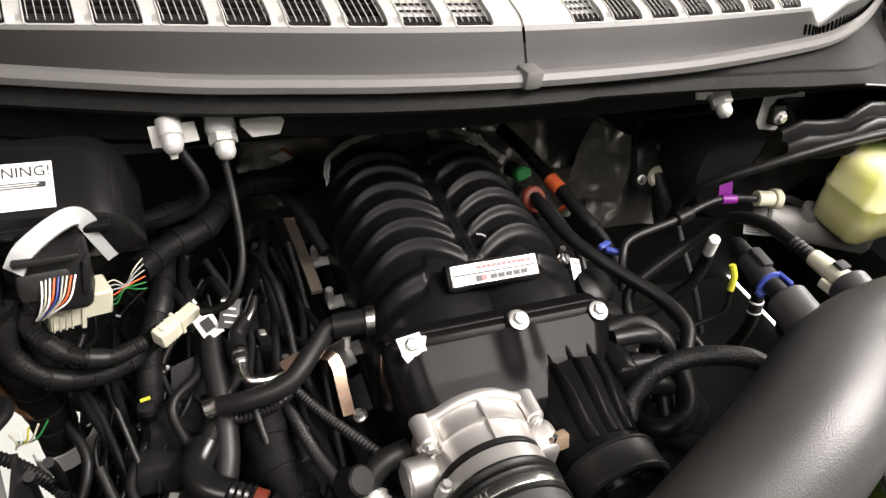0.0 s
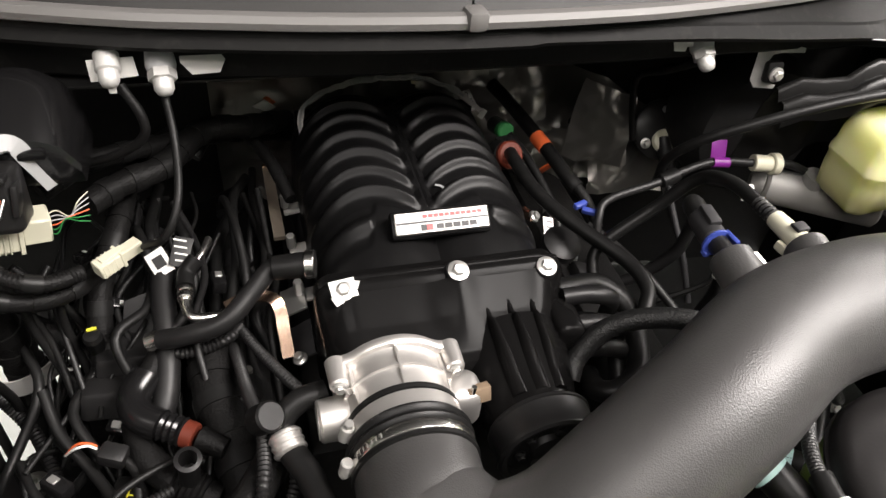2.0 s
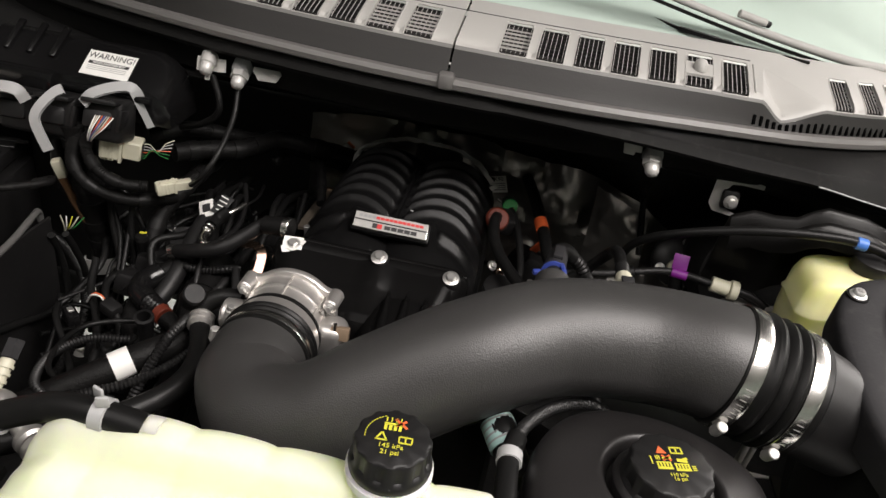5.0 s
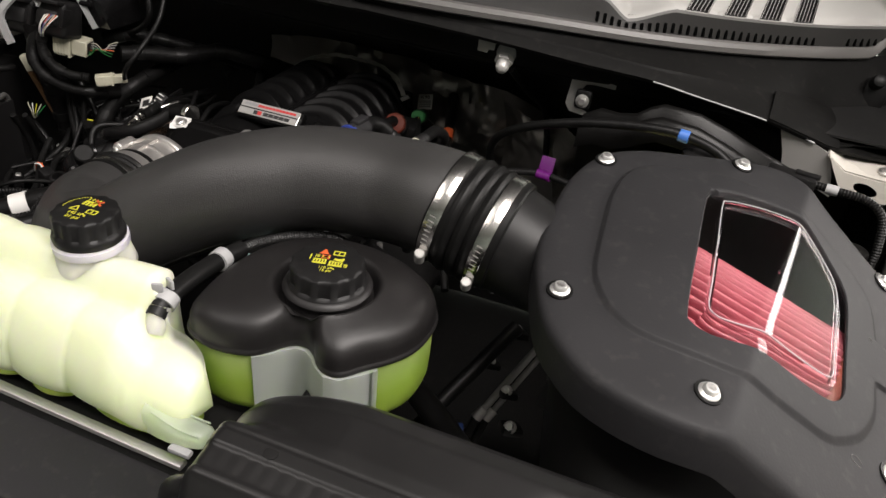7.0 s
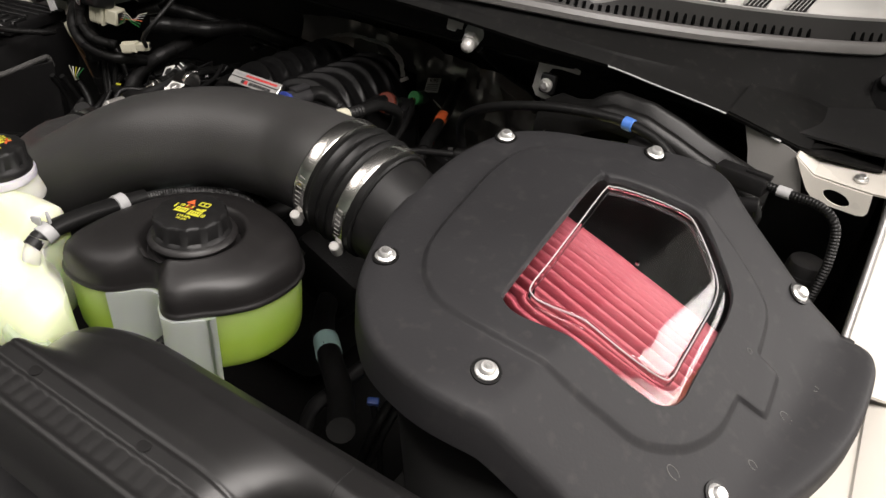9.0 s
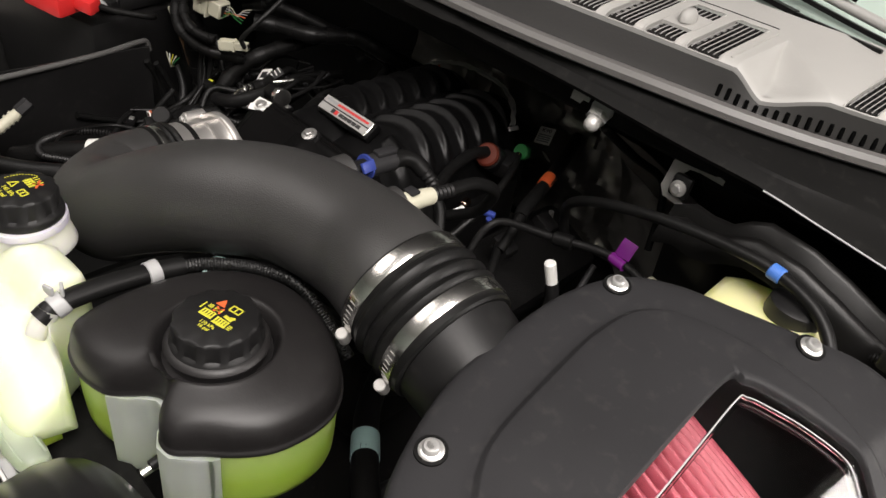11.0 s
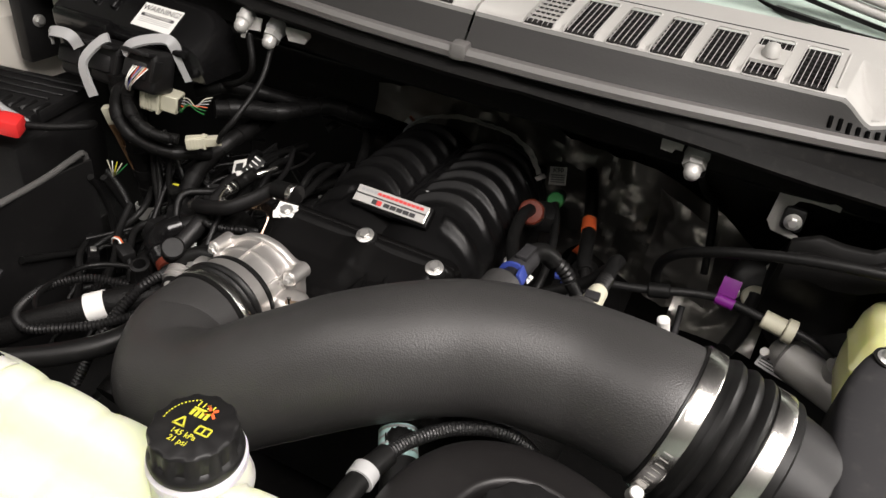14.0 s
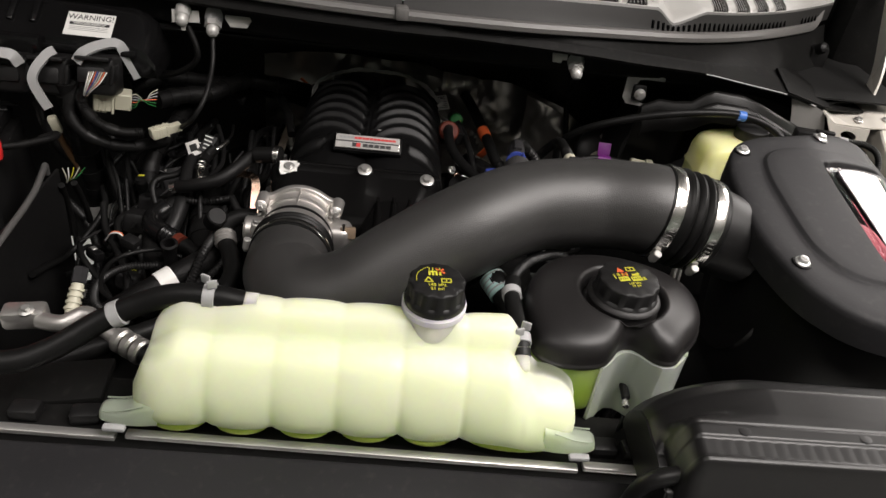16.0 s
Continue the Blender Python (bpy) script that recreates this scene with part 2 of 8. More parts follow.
def even(pts, step):
    """The same line with points at even steps."""
    out, carry = [pts[0]], 0.0
    for a, b in zip(pts, pts[1:]):
        n = (b - a).length
        d = step - carry
        while d < n:
            out.append(a.lerp(b, d / n))
            d += step
        carry = n - (d - step)
    out.append(pts[-1])
    return out


def tube(pts, r, seg=12, sub=8, bm=None, ripple=0.0, pitch=0.005, hollow=False):
    """A hose through the points; ripple: the depth of a corrugated skin."""
    bm = bm or bmesh.new()
    line = spline(pts, sub)
    if ripple:
        line = even(line, pitch / 2)
    n = len(line)
    last = None
    rings = []
    side = None
    for i, p in enumerate(line):
        t = (line[min(i + 1, n - 1)] - line[max(i - 1, 0)]).normalized()
        if side is None:
            side = t.cross(Vector((0.3, 0.2, 1))).normalized()
        side = (side - t * side.dot(t)).normalized()
        up = t.cross(side)
        rad = r(i / (n - 1)) if callable(r) else r
        if ripple and i % 2:
            rad -= ripple
        rings.append([bm.verts.new(p + rad * (math.cos(math.tau * k / seg) * side + math.sin(math.tau * k / seg) * up)) for k in range(seg)])
    for a, b in zip(rings, rings[1:]):
        for k in range(seg):
            bm.faces.new((a[k], a[(k + 1) % seg], b[(k + 1) % seg], b[k]))
    if not hollow:
        bm.faces.new(rings[0][::-1])
        bm.faces.new(rings[-1])
    return bm


def strip(pts, width, thick, up=(0, 0, 1), bm=None, sub=6):
    """A flat band along the points."""
    bm = bm or bmesh.new()
    line = spline(pts, sub)
    n = len(line)
    rings = []
    for i, p in enumerate(line):
        t = (line[min(i + 1, n - 1)] - line[max(i - 1, 0)]).normalized()
        s = t.cross(Vector(up)).normalized()
        u = s.cross(t)
        rings.append([bm.verts.new(p + s * a * width / 2 + u * b * thick / 2) for a, b in ((-1, -1), (1, -1), (1, 1), (-1, 1))])
    for a, b in zip(rings, rings[1:]):
        for k in range(4):
            bm.faces.new((a[k], a[(k + 1) % 4], b[(k + 1) % 4], b[k]))
    bm.faces.new(rings[0][::-1])
    bm.faces.new(rings[-1])
    return bm


def loft(rings, bm=None, caps=True):
    bm = bm or bmesh.new()
    vs = [[bm.verts.new(p) for p in r] for r in rings]
    n = len(vs[0])
    for a, b in zip(vs, vs[1:]):
        for k in range(n):
            bm.faces.new((a[k], a[(k + 1) % n], b[(k + 1) % n], b[k]))
    if caps:
        bm.faces.new(vs[0][::-1])
        bm.faces.new(vs[-1])
    return bm


def sheet(grid, thick=0.0, bm=None):
    """A skin over a grid of points, with thickness where given."""
    bm = bm or bmesh.new()
    vs = [[bm.verts.new(p) for p in row] for row in grid]
    fs = []
    for a, b in zip(vs, vs[1:]):
        for k in range(len(a) - 1):
            fs.append(bm.faces.new((a[k], a[k + 1], b[k + 1], b[k])))
    if thick:
        bmesh.ops.recalc_face_normals(bm, faces=fs)
        bmesh.ops.solidify(bm, geom=fs, thickness=thick)
    return bm


def closed_curve(pts, sub=6):
    p = [Vector(q) for q in pts]
    n = len(p)
    out = []
    for i in range(n):
        a, b, c, d = p[i - 1], p[i], p[(i + 1) % n], p[(i + 2) % n]
        for k in range(sub):
            s = k / sub
            out.append(0.5 * (2 * b + (c - a) * s + (2 * a - 5 * b + 4 * c - d) * s * s + (3 * b - a - 3 * c + d) * s ** 3))
    return out


def smoothstep(a, b, x):
    t = min(1, max(0, (x - a) / (b - a)))
    return t * t * (3 - 2 * t)


def words(name, body, m, size, mat, parent, extrude=0.0002, align="CENTER"):
    """Lettering in the built-in font, turned to mesh."""
    c = bpy.data.curves.new(name, "FONT")
    c.body, c.size, c.extrude, c.align_x, c.align_y = body, size, extrude, align, "CENTER"
    c.resolution_u = 3
    tmp = bpy.data.objects.new(name, c)
    me = bpy.data.meshes.new_from_object(tmp)
    bpy.data.objects.remove(tmp)
    bpy.data.curves.remove(c)
    me.materials.clear()
    me.materials.append(mat)
    me.transform(m)
    ob = new(name, me)
    if parent is not None:
        ob.parent = parent
        ob.matrix_parent_inverse = parent.matrix_basis.inverted()
    return ob


def hex_bolt(at, axis, r=0.008, h=0.007, washer=0.012, parent=None, name="bolt", mat=None):
    r, washer = r * 0.9, washer * 0.88
    b = part(name, lathe([(r, 0.0), (r, h), (r * 0.8, h + 0.0012)], at, axis, 6), mat or ZINC, parent, "", 30)
    part("flange", lathe([(washer * 0.95, -0.001), (washer, 0.0005), (washer, 0.0018), (r * 1.1, 0.003)], at, axis, 24), mat or ZINC, b, "", 30)
    return b


def socket_bolt(at, axis, r=0.0085, parent=None):
    """A flanged button head with its hexagon recess, on a dark washer."""
    b = part("screw", lathe([(r * 1.10, 0), (r * 1.12, 0.0012), (r * 1.02, 0.0022), (r * 0.80, 0.0028), (r * 0.76, 0.0052), (r * 0.62, 0.0066), (r * 0.44, 0.0068)], at, axis, 28), CHROME, parent, "bright zinc screw")
    part("recess", lathe([(r * 0.44, 0.0068), (r * 0.40, 0.0040), (0.0001, 0.0040)], at, axis, 6), ZINC, b, "hexagon recess", 20)
    part("washer", lathe([(r * 1.45, -0.001), (r * 1.42, 0.0008), (r * 1.05, 0.001)], at, axis, 28), RUBBER, b, "black rubber washer")
    return b


def band_clamp(c, axis, r, w=0.012, screw=None, name="hose_clamp", label="bright steel worm-drive hose clamp", parent=None, tall=0.0):
    """A steel band round a hose, with its worm housing and screw on the side that is given."""
    ax = Vector(axis).normalized()
    top = thing(name, c, label, "hose clamp", "hose clamps") if parent is None else parent
    prof = [(r, -w / 2), (r + 0.0012, -w / 2), (r + 0.0016, -w / 2 + 0.001), (r + 0.0016, w / 2 - 0.001), (r + 0.0012, w / 2), (r, w / 2)]
    band = part("band", lathe(prof, c, ax, 64), STEEL, top)
    if screw is not None:
        s = Vector(screw)
        out = s - Vector(c)
        out = (out - ax * out.dot(ax)).normalized()
        tan = ax.cross(out)
        p = Vector(c) + out * (r + 0.006)
        part("worm_housing", rod(p - tan * 0.008, p + tan * 0.008, 0.0055, None, 14, None, 0.001), BRACKET, top)
        for k in range(7):
            d = (out * math.cos(0.09 * (k + 3)) + tan * math.sin(-0.09 * (k + 3)))
            part("band_slot", box((0, 0, 0), (w * 0.45, 0.0009, 0.0005), (0, 0, 0), 0), CASTGREY, band).matrix_basis = Matrix.Translation(Vector(c) + d * (r + 0.0016) - Vector(c)) @ Matrix.Translation(Vector(c)) @ Matrix((ax, d.cross(ax), d)).transposed().to_4x4()
        part("screw", rod(p + tan * 0.008, p + tan * 0.0118, 0.0036, None, 6, None, 0.0005), ZINC, top, "bright hexagon screw")
        part("screw_flange", rod(p + tan * 0.0072, p + tan * 0.0086, 0.0046, None, 16, None, 0.0004), ZINC, top)
    return top

# ---------------------------------------------------------------- the workshop round the truck
single("floor", box((0, 0, -0.05), (15, 15, 0.1), bevel=0), FLOOR, "pale painted workshop floor", "floor", kind="structure")
single("ceiling", box((0, 0, 3.5), (15, 15, 0.1), bevel=0), CEIL, "grey workshop ceiling", "ceiling", kind="structure")
for nm, c, s in (("wall_north", (0, 7.45, 1.7), (15, 0.1, 3.5)), ("wall_south", (0, -7.45, 1.7), (15, 0.1, 3.5)), ("wall_east", (7.45, 0, 1.7), (0.1, 15, 3.5)), ("wall_west", (-7.45, 0, 1.7), (0.1, 15, 3.5))):
    single(nm, box(c, s, bevel=0), WALL, "plain pale green-white workshop wall", "wall", kind="structure")

# ---------------------------------------------------------------- cowl, windscreen and bulkhead
RAIL = [(-0.90, 0.415), (-0.75, 0.300), (-0.6, 0.225), (-0.45, 0.163), (-0.3, 0.115), (-0.2, 0.099), (-0.1, 0.087), (0.034, 0.080), (0.2, 0.084), (0.3, 0.094), (0.40, 0.111), (0.50, 0.138), (0.60, 0.184), (0.70, 0.245), (0.80, 0.315), (0.90, 0.395)]
DECK = [(-0.90, 0.390), (-0.75, 0.285), (-0.6, 0.215), (-0.45, 0.170), (-0.3, 0.143), (-0.1, 0.122), (0.08, 0.114), (0.3, 0.122), (0.43, 0.136), (0.52, 0.158), (0.6, 0.190), (0.7, 0.248), (0.80, 0.318), (0.90, 0.398)]


def along(table, x):
    """A smooth line through a table of (x, value)."""
    n = len(table)
    i = max(0, min(n - 2, next((k for k in range(n - 1) if x <= table[k + 1][0]), n - 2)))
    (a, p), (b, q) = table[i], table[i + 1]
    m0 = (q - table[max(0, i - 1)][1]) / (b - table[max(0, i - 1)][0])
    m1 = (table[min(n - 1, i + 2)][1] - p) / (table[min(n - 1, i + 2)][0] - a)
    h, t = b - a, (x - a) / (b - a)
    return (2 * t ** 3 - 3 * t * t + 1) * p + (t ** 3 - 2 * t * t + t) * h * m0 + (3 * t * t - 2 * t ** 3) * q + (t ** 3 - t * t) * h * m1


def rail_y(x):
    return along(RAIL, x)


def rail_z(x):
    return 1.339 - 0.014 * smoothstep(0.30, 0.75, abs(x - 0.03))


def deck_z(x):
    return 1.3855 - 0.018 * smoothstep(0.30, 0.75, abs(x - 0.03))


# Lengthwise bars hold the lit grey in their colour; cross bars the shaded one.
MESHBAR = material("vent_bar_lit_grey", (0.42, 0.41, 0.40), 0.5, vary=0.1, bump=0.0)
cowl = thing("cowl_panel", (0.03, 0.15, 1.37), "grey plastic cowl panel with slotted air inlets under the windscreen", "cowl panel", kind="structure")
SEAM = 0.034
D2, D3 = 0.092, 0.150      # deck: the slots' rear end, the rear edge


def dip(x, y):
    """Depth of the folded gully in the deck: a steep curved left flank, a longer right flank, fading out at the apex."""
    k = min(1.0, max(0.0, (y - 0.150) / 0.0774))
    left, right = 0.4486 + 0.0119 * k, 0.541 - 0.0790 * min(1.0, max(0.0, (y - 0.165) / 0.0624))
    deep = float(np.interp(y, (0.13, 0.150, 0.175, 0.200, 0.2274), (0.021, 0.023, 0.022, 0.0125, 0.0)))
    mid = 0.4825 - 0.0215 * smoothstep(0.160, 0.2274, y)
    if not left < x < right or deep <= 0:
        return 0.0
    u = (x - left) / max(1e-4, mid - left) if x < mid else (right - x) / max(1e-4, right - mid)
    return deep * (u ** 0.85 * 0.55 + 0.45 * smoothstep(0, 1, u))


def on_deck(x, d, h=0.0):
    fan = max(-0.105, min(0.105, 0.30 * (x - SEAM)))      # the slots fan out to the rear
    return Vector((x + fan * max(0.0, d), along(DECK, x) + d, deck_z(x) + d * 0.17 + h))


def nose(x, t, h=0.0):
    """The rounded front edge: t runs from the front face (0) to the flat deck (1); h stands off the surface."""
    a = Vector((x, rail_y(x) + 0.003, rail_z(x) + 0.004))
    d = on_deck(x, 0)
    b, e = d.lerp(a, 0.22), on_deck(x, 0.012)
    p = b * (1 - t) ** 2 + d * (2 * t * (1 - t)) + e * t * t
    g = (d - b) * (1 - t) + (e - d) * t
    n = Vector((0, -g.z, g.y)).normalized()
    return p + n * h


def skin(x, s, h=0.0):
    """The cowl's skin by the length s back from the nose's start; below 1 on the nose, then metres / 0.1 on the deck."""
    p = nose(x, s, h) if s <= 1 else on_deck(x, 0.012 + (s - 1) * 0.1, h)
    return p - Vector((0, 0, dip(p.x, p.y)))


S0, S1 = 0.25, 1 + (D2 - 0.012) / 0.1
RUN = [*np.linspace(S0, 1, 7), *np.linspace(1, S1, 5)[1:]]
for a, b in ((-0.86, SEAM - 0.0015), (SEAM + 0.0015, 0.87)):
    g = []
    for x in np.linspace(a, b, int((b - a) / 0.006)):
        low, top = Vector((x, rail_y(x) + 0.003, rail_z(x) + 0.004)), skin(x, 0)
        g.append([low.lerp(top, u) + Vector((0, 0, -0.004 * math.sin(math.pi * u) * (1 - u))) for u in (0, 0.08, 0.2, 0.4, 0.6, 0.8, 1)])
    part("front_face", sheet(g), COWLSHADE, cowl)
SEALRING = ((-0.009, -0.006), (-0.010, 0.001), (-0.006, 0.0065), (0.001, 0.008), (0.007, 0.0055), (0.009, -0.001), (0.007, -0.008), (-0.004, -0.009))
rings = [[(x, rail_y(x) + d, rail_z(x) + h) for d, h in SEALRING] for x in np.linspace(-0.86, 0.815, 106)]
for k in range(1, 9):      # the end curls up and back
    a = math.pi / 2 * k / 8
    rings.append([(0.815 + 0.030 * math.sin(a) - h * math.sin(a) * 0.8, rail_y(0.815) + 0.020 * math.sin(a) + 0.030 * (1 - math.cos(a)) + d, rail_z(0.815) + 0.045 * (1 - math.cos(a)) + h * math.cos(a)) for d, h in SEALRING])
rings.append([(x, y + 0.04, z + 0.08) for x, y, z in rings[-1]])
part("seal", loft(rings), SEAL, cowl, "light grey rubber seal along the cowl's lip")
part("joint_clip", box((SEAM, rail_y(SEAM) - 0.001, rail_z(SEAM) + 0.002), (0.022, 0.024, 0.021), (0, 0, 6), 0.005), SEAL, cowl)
slots = [(-0.358 + 0.0535 * i, 0.0400) for i in range(-3, 7)] + [(0.0935 + 0.0495 * i, 0.0375) for i in range(7)] + [(0.553, 0.031), (0.603, 0.030), (0.650, 0.029), (0.696, 0.028)]
edges = sorted([(a, a + w) for a, w in slots])


for a, b in ((-0.86, SEAM - 0.0015), (SEAM + 0.0015, 0.87)):
    part("nose", sheet([[skin(x, s) for s in np.linspace(0, S0, 4)] for x in np.linspace(a, b, int((b - a) / 0.004))]), COWLHALF, cowl, "rounded front edge with its half shade put into the colour")
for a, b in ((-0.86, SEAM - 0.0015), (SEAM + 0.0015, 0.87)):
    part("deck_rear", sheet([[on_deck(x, D2), on_deck(x, 0.12), on_deck(x, D3), on_deck(x, D3 + 0.012, -0.012)] for x in np.linspace(a, b, 60)]), COWLLIT, cowl)
gaps = [(-0.86, edges[0][0])] + [(p[1], q[0]) for p, q in zip(edges, edges[1:])] + [(edges[-1][1], 0.87)]
for a, b in gaps:
    cuts = [(a, SEAM - 0.0015), (SEAM + 0.0015, b)] if a < SEAM < b else [(a, b)]
    for p, q in cuts:
        wide = p < 0.46 < q      # the stretch with the gully
        n = 110 if wide else max(2, int((q - p) / 0.012) + 2)
        bm = sheet([[skin(x, s) if wide else skin(x, s, -0.0045 * math.sin(math.pi * min(1.0, max(0.0, (s - S0) / 0.85))) * max(0.0, math.sin(math.pi * (x - p) / (q - p))) ** 0.5) for s in ([*np.linspace(S0, 1, 9), *np.linspace(1, S1, 36)[1:]] if wide else [*np.linspace(S0, 1.1, 10), *np.linspace(1.1, S1, 4)[1:]])] for x in np.linspace(p, q, n)])
        for x in (p, q):
            sheet([[skin(x, s, h) for s in RUN] for h in (0, -0.010)], 0, bm)
        part("web", bm, COWLLIT, cowl, "", 40)
SLOTLIT = material("lit_slot_grey", (0.50, 0.49, 0.47), 0.8, vary=0.15)
for k, (x0, x1) in enumerate(edges):
    w = x1 - x0
    bm = bmesh.new()
    for i in range(6):
        x = x0 + w * (i + 0.5) / 6
        line = [skin(x, s, -0.0035) for s in RUN[3:]]
        strip(line, 0.0007, 0.0012, (0, 0, 1), bm, 1)
    part("vent_bar", bm, MESHBAR, cowl)
    bm = bmesh.new()
    for j in range(13):
        s = S0 + (S1 - S0) * (j + 0.5) / 13
        strip([skin(x0, s, -0.0062), skin(x1, s, -0.0062)], 0.0010, 0.0022, (0, 0, 1), bm, 1)
    part("vent_mesh", bm, COWLSHADE, cowl)
    loop = [skin(x0 + f * w, S0, 0.0003) for f in (0.06, 0.35, 0.65, 0.94)] + [skin(x1, s, 0.0003) for s in RUN[1:-1]] + [skin(x0 + f * w, S1, 0.0003) for f in (0.94, 0.65, 0.35, 0.06)] + [skin(x0, s, 0.0003) for s in RUN[-2:0:-1]]
    # A bead in the lit tone stands in for the rim's highlight.
    part("slot_rim", tube(loop + loop[:2], 0.0009, 6, 2), COWLLIT, cowl)
    # Pale panel added under three slots to make them look lit from below.
    if k in (8, 9, 10):
        part("foam_backing", sheet([[skin(x, s, -0.009) for s in RUN] for x in (x0, x1)]), SLOTLIT, cowl, "pale panel added so that these slots read as lit")
part("trough", sheet([[skin(x, s, h) for s, h in ((S0 - 0.1, -0.004), (S0, -0.045), (S1, -0.05), (S1 + 0.02, -0.004))] for x in np.linspace(-0.86, 0.87, 40)]), DARK, cowl, "dark trough under the slots")
part("rear_seam", tube([on_deck(x, D2 + 0.012, 0.0) for x in np.linspace(-0.80, 0.432, 50)], 0.0009, 6, 2), COWLSHADE, cowl, "dark seam behind the slots")
kb = on_deck(0.360, 0.046)
part("nozzle_bridge", sheet([[on_deck(x, d, 0.0006) for d in np.linspace(0.028, 0.066, 6)] for x in np.linspace(0.3395, 0.3800, 6)], 0.004), COWLLIT, cowl)
part("washer_nozzle", loft([[kb + Vector((rx * math.cos(a), ry * math.sin(a), h)) for a in np.linspace(0, math.tau, 20, endpoint=False)] for rx, ry, h in ((0.0095, 0.014, 0.0), (0.0095, 0.014, 0.004), (0.0085, 0.0125, 0.009), (0.006, 0.009, 0.0125), (0.002, 0.003, 0.014))]), COWLLIT, cowl, "domed washer nozzle", 60)
part("edge_rim", tube([skin(0.4365, s, 0.0004) for s in RUN[4:]], 0.0014, 8, 2), COWLLIT, cowl)
# Drain slots are solid boxes; their black stands for the shade inside open slots.
for x0, n in ((0.443, 37), (-0.62, 17)):
    for i in range(n):
        x = x0 + i * 0.0100 + (0.04 if x0 > 0 and i > 29 else 0)
        p = Vector((x, rail_y(x) + 0.003, rail_z(x) + 0.004)).lerp(skin(x, 0), 0.36)
        part("drain_slot", box(p + Vector((0, 0.0005, 0)), (0.0046, 0.0035, 0.013), (-17, 0, math.degrees(math.atan2(rail_y(x + 0.01) - rail_y(x), 0.01))), 0.001, seg=1), SLOTDARK, cowl)

single("windscreen", sheet([[(x, along(DECK, x) + 0.190 + 0.85 * s, deck_z(x) + 0.002 + 0.50 * s) for s in np.linspace(0, 1, 8)] for x in np.linspace(-0.9, 0.9, 40)], 0.005), GLASS, "windscreen above the cowl, its pale green reflection put into the colour", "windscreen", kind="structure")
single("windscreen_foot", sheet([[on_deck(x, D3 + 0.008, -0.010), (on_deck(x, 0.185) + Vector((0, 0, -0.020))), (x, along(DECK, x) + 0.205, deck_z(x) + 0.010)] for x in np.linspace(-0.86, 0.87, 50)], 0.002), RUBBER, "black rubber strip at the foot of the windscreen", "seal", kind="structure")
wiper = thing("windscreen_wiper", (0.35, 0.30, 1.44), "grey windscreen wiper arm with a black blade resting over the glass", "wiper")
BLADELINE = [(0.24, 0.395, 1.425), (0.352, 0.345, 1.407), (0.43, 0.318, 1.404), (0.49, 0.300, 1.404), (0.54, 0.290, 1.403)]
ARMLINE = [(0.16, 0.305, 1.492), (0.30, 0.321, 1.460), (0.42, 0.337, 1.434), (0.53, 0.351, 1.414), (0.63, 0.364, 1.400), (0.72, 0.378, 1.396)]
part("arm", tube(ARMLINE, lambda s: 0.0050 + 0.0025 * s, 16), COWLLIT, wiper, "light grey half-round arm", 60)
part("blade", strip([(x, y - 0.010, z - 0.012) for x, y, z in ARMLINE], 0.006, 0.005), RUBBER, wiper, "black rubber blade")
part("spray_nozzle", rod((0.43, 0.335, 1.446), (0.475, 0.341, 1.437), 0.0062, None, 16, None, 0.001), COWLLIT, wiper)
part("nozzle_tip", rod((0.475, 0.341, 1.437), (0.482, 0.342, 1.4355), 0.0050, None, 16, None, 0.001), BLACK, wiper)

bl = thing("wiper_blade", (0.42, 0.32, 1.415), "slim black wiper blade lying behind the cowl slots", "wiper blade")
part("spine", strip(BLADELINE, 0.0055, 0.004), RUBBER, bl)
part("carrier", strip(BLADELINE[1:3], 0.010, 0.006), BLACK, bl, "broader black carrier")

# bulkhead below the seal: a lip, an upright face with the studs, then the deeper firewall

CREASE_Y = [(0.10, 0.085), (0.30, 0.090), (0.44, 0.097), (0.536, 0.100), (0.60, 0.122), (0.69, 0.168), (0.76, 0.240), (0.817, 0.272), (0.90, 0.330)]
CREASE_Z = [(0.10, 1.325), (0.30, 1.321), (0.44, 1.314), (0.536, 1.309), (0.60, 1.302), (0.69, 1.2875), (0.76, 1.264), (0.817, 1.243), (0.90, 1.235)]
LIP_Y = [(0.10, 0.073), (0.30, 0.079), (0.44, 0.081), (0.539, 0.084), (0.60, 0.089), (0.647, 0.091), (0.69, 0.0935), (0.757, 0.1075), (0.783, 0.116), (0.90, 0.150)]
LIP_Z = [(0.10, 1.315), (0.30, 1.308), (0.44, 1.300), (0.539, 1.2958), (0.60, 1.2865), (0.647, 1.280), (0.69, 1.2731), (0.757, 1.253), (0.783, 1.2454), (0.90, 1.235)]


def lip(x):
    return Vector((x, along(LIP_Y, x), along(LIP_Z, x))) if x > 0.10 else Vector((x, rail_y(x) - 0.012, rail_z(x) - 0.024))


def crease(x):
    return Vector((x, along(CREASE_Y, x), along(CREASE_Z, x))) if x > 0.10 else Vector((x, rail_y(x) - 0.001, rail_z(x) - 0.014))


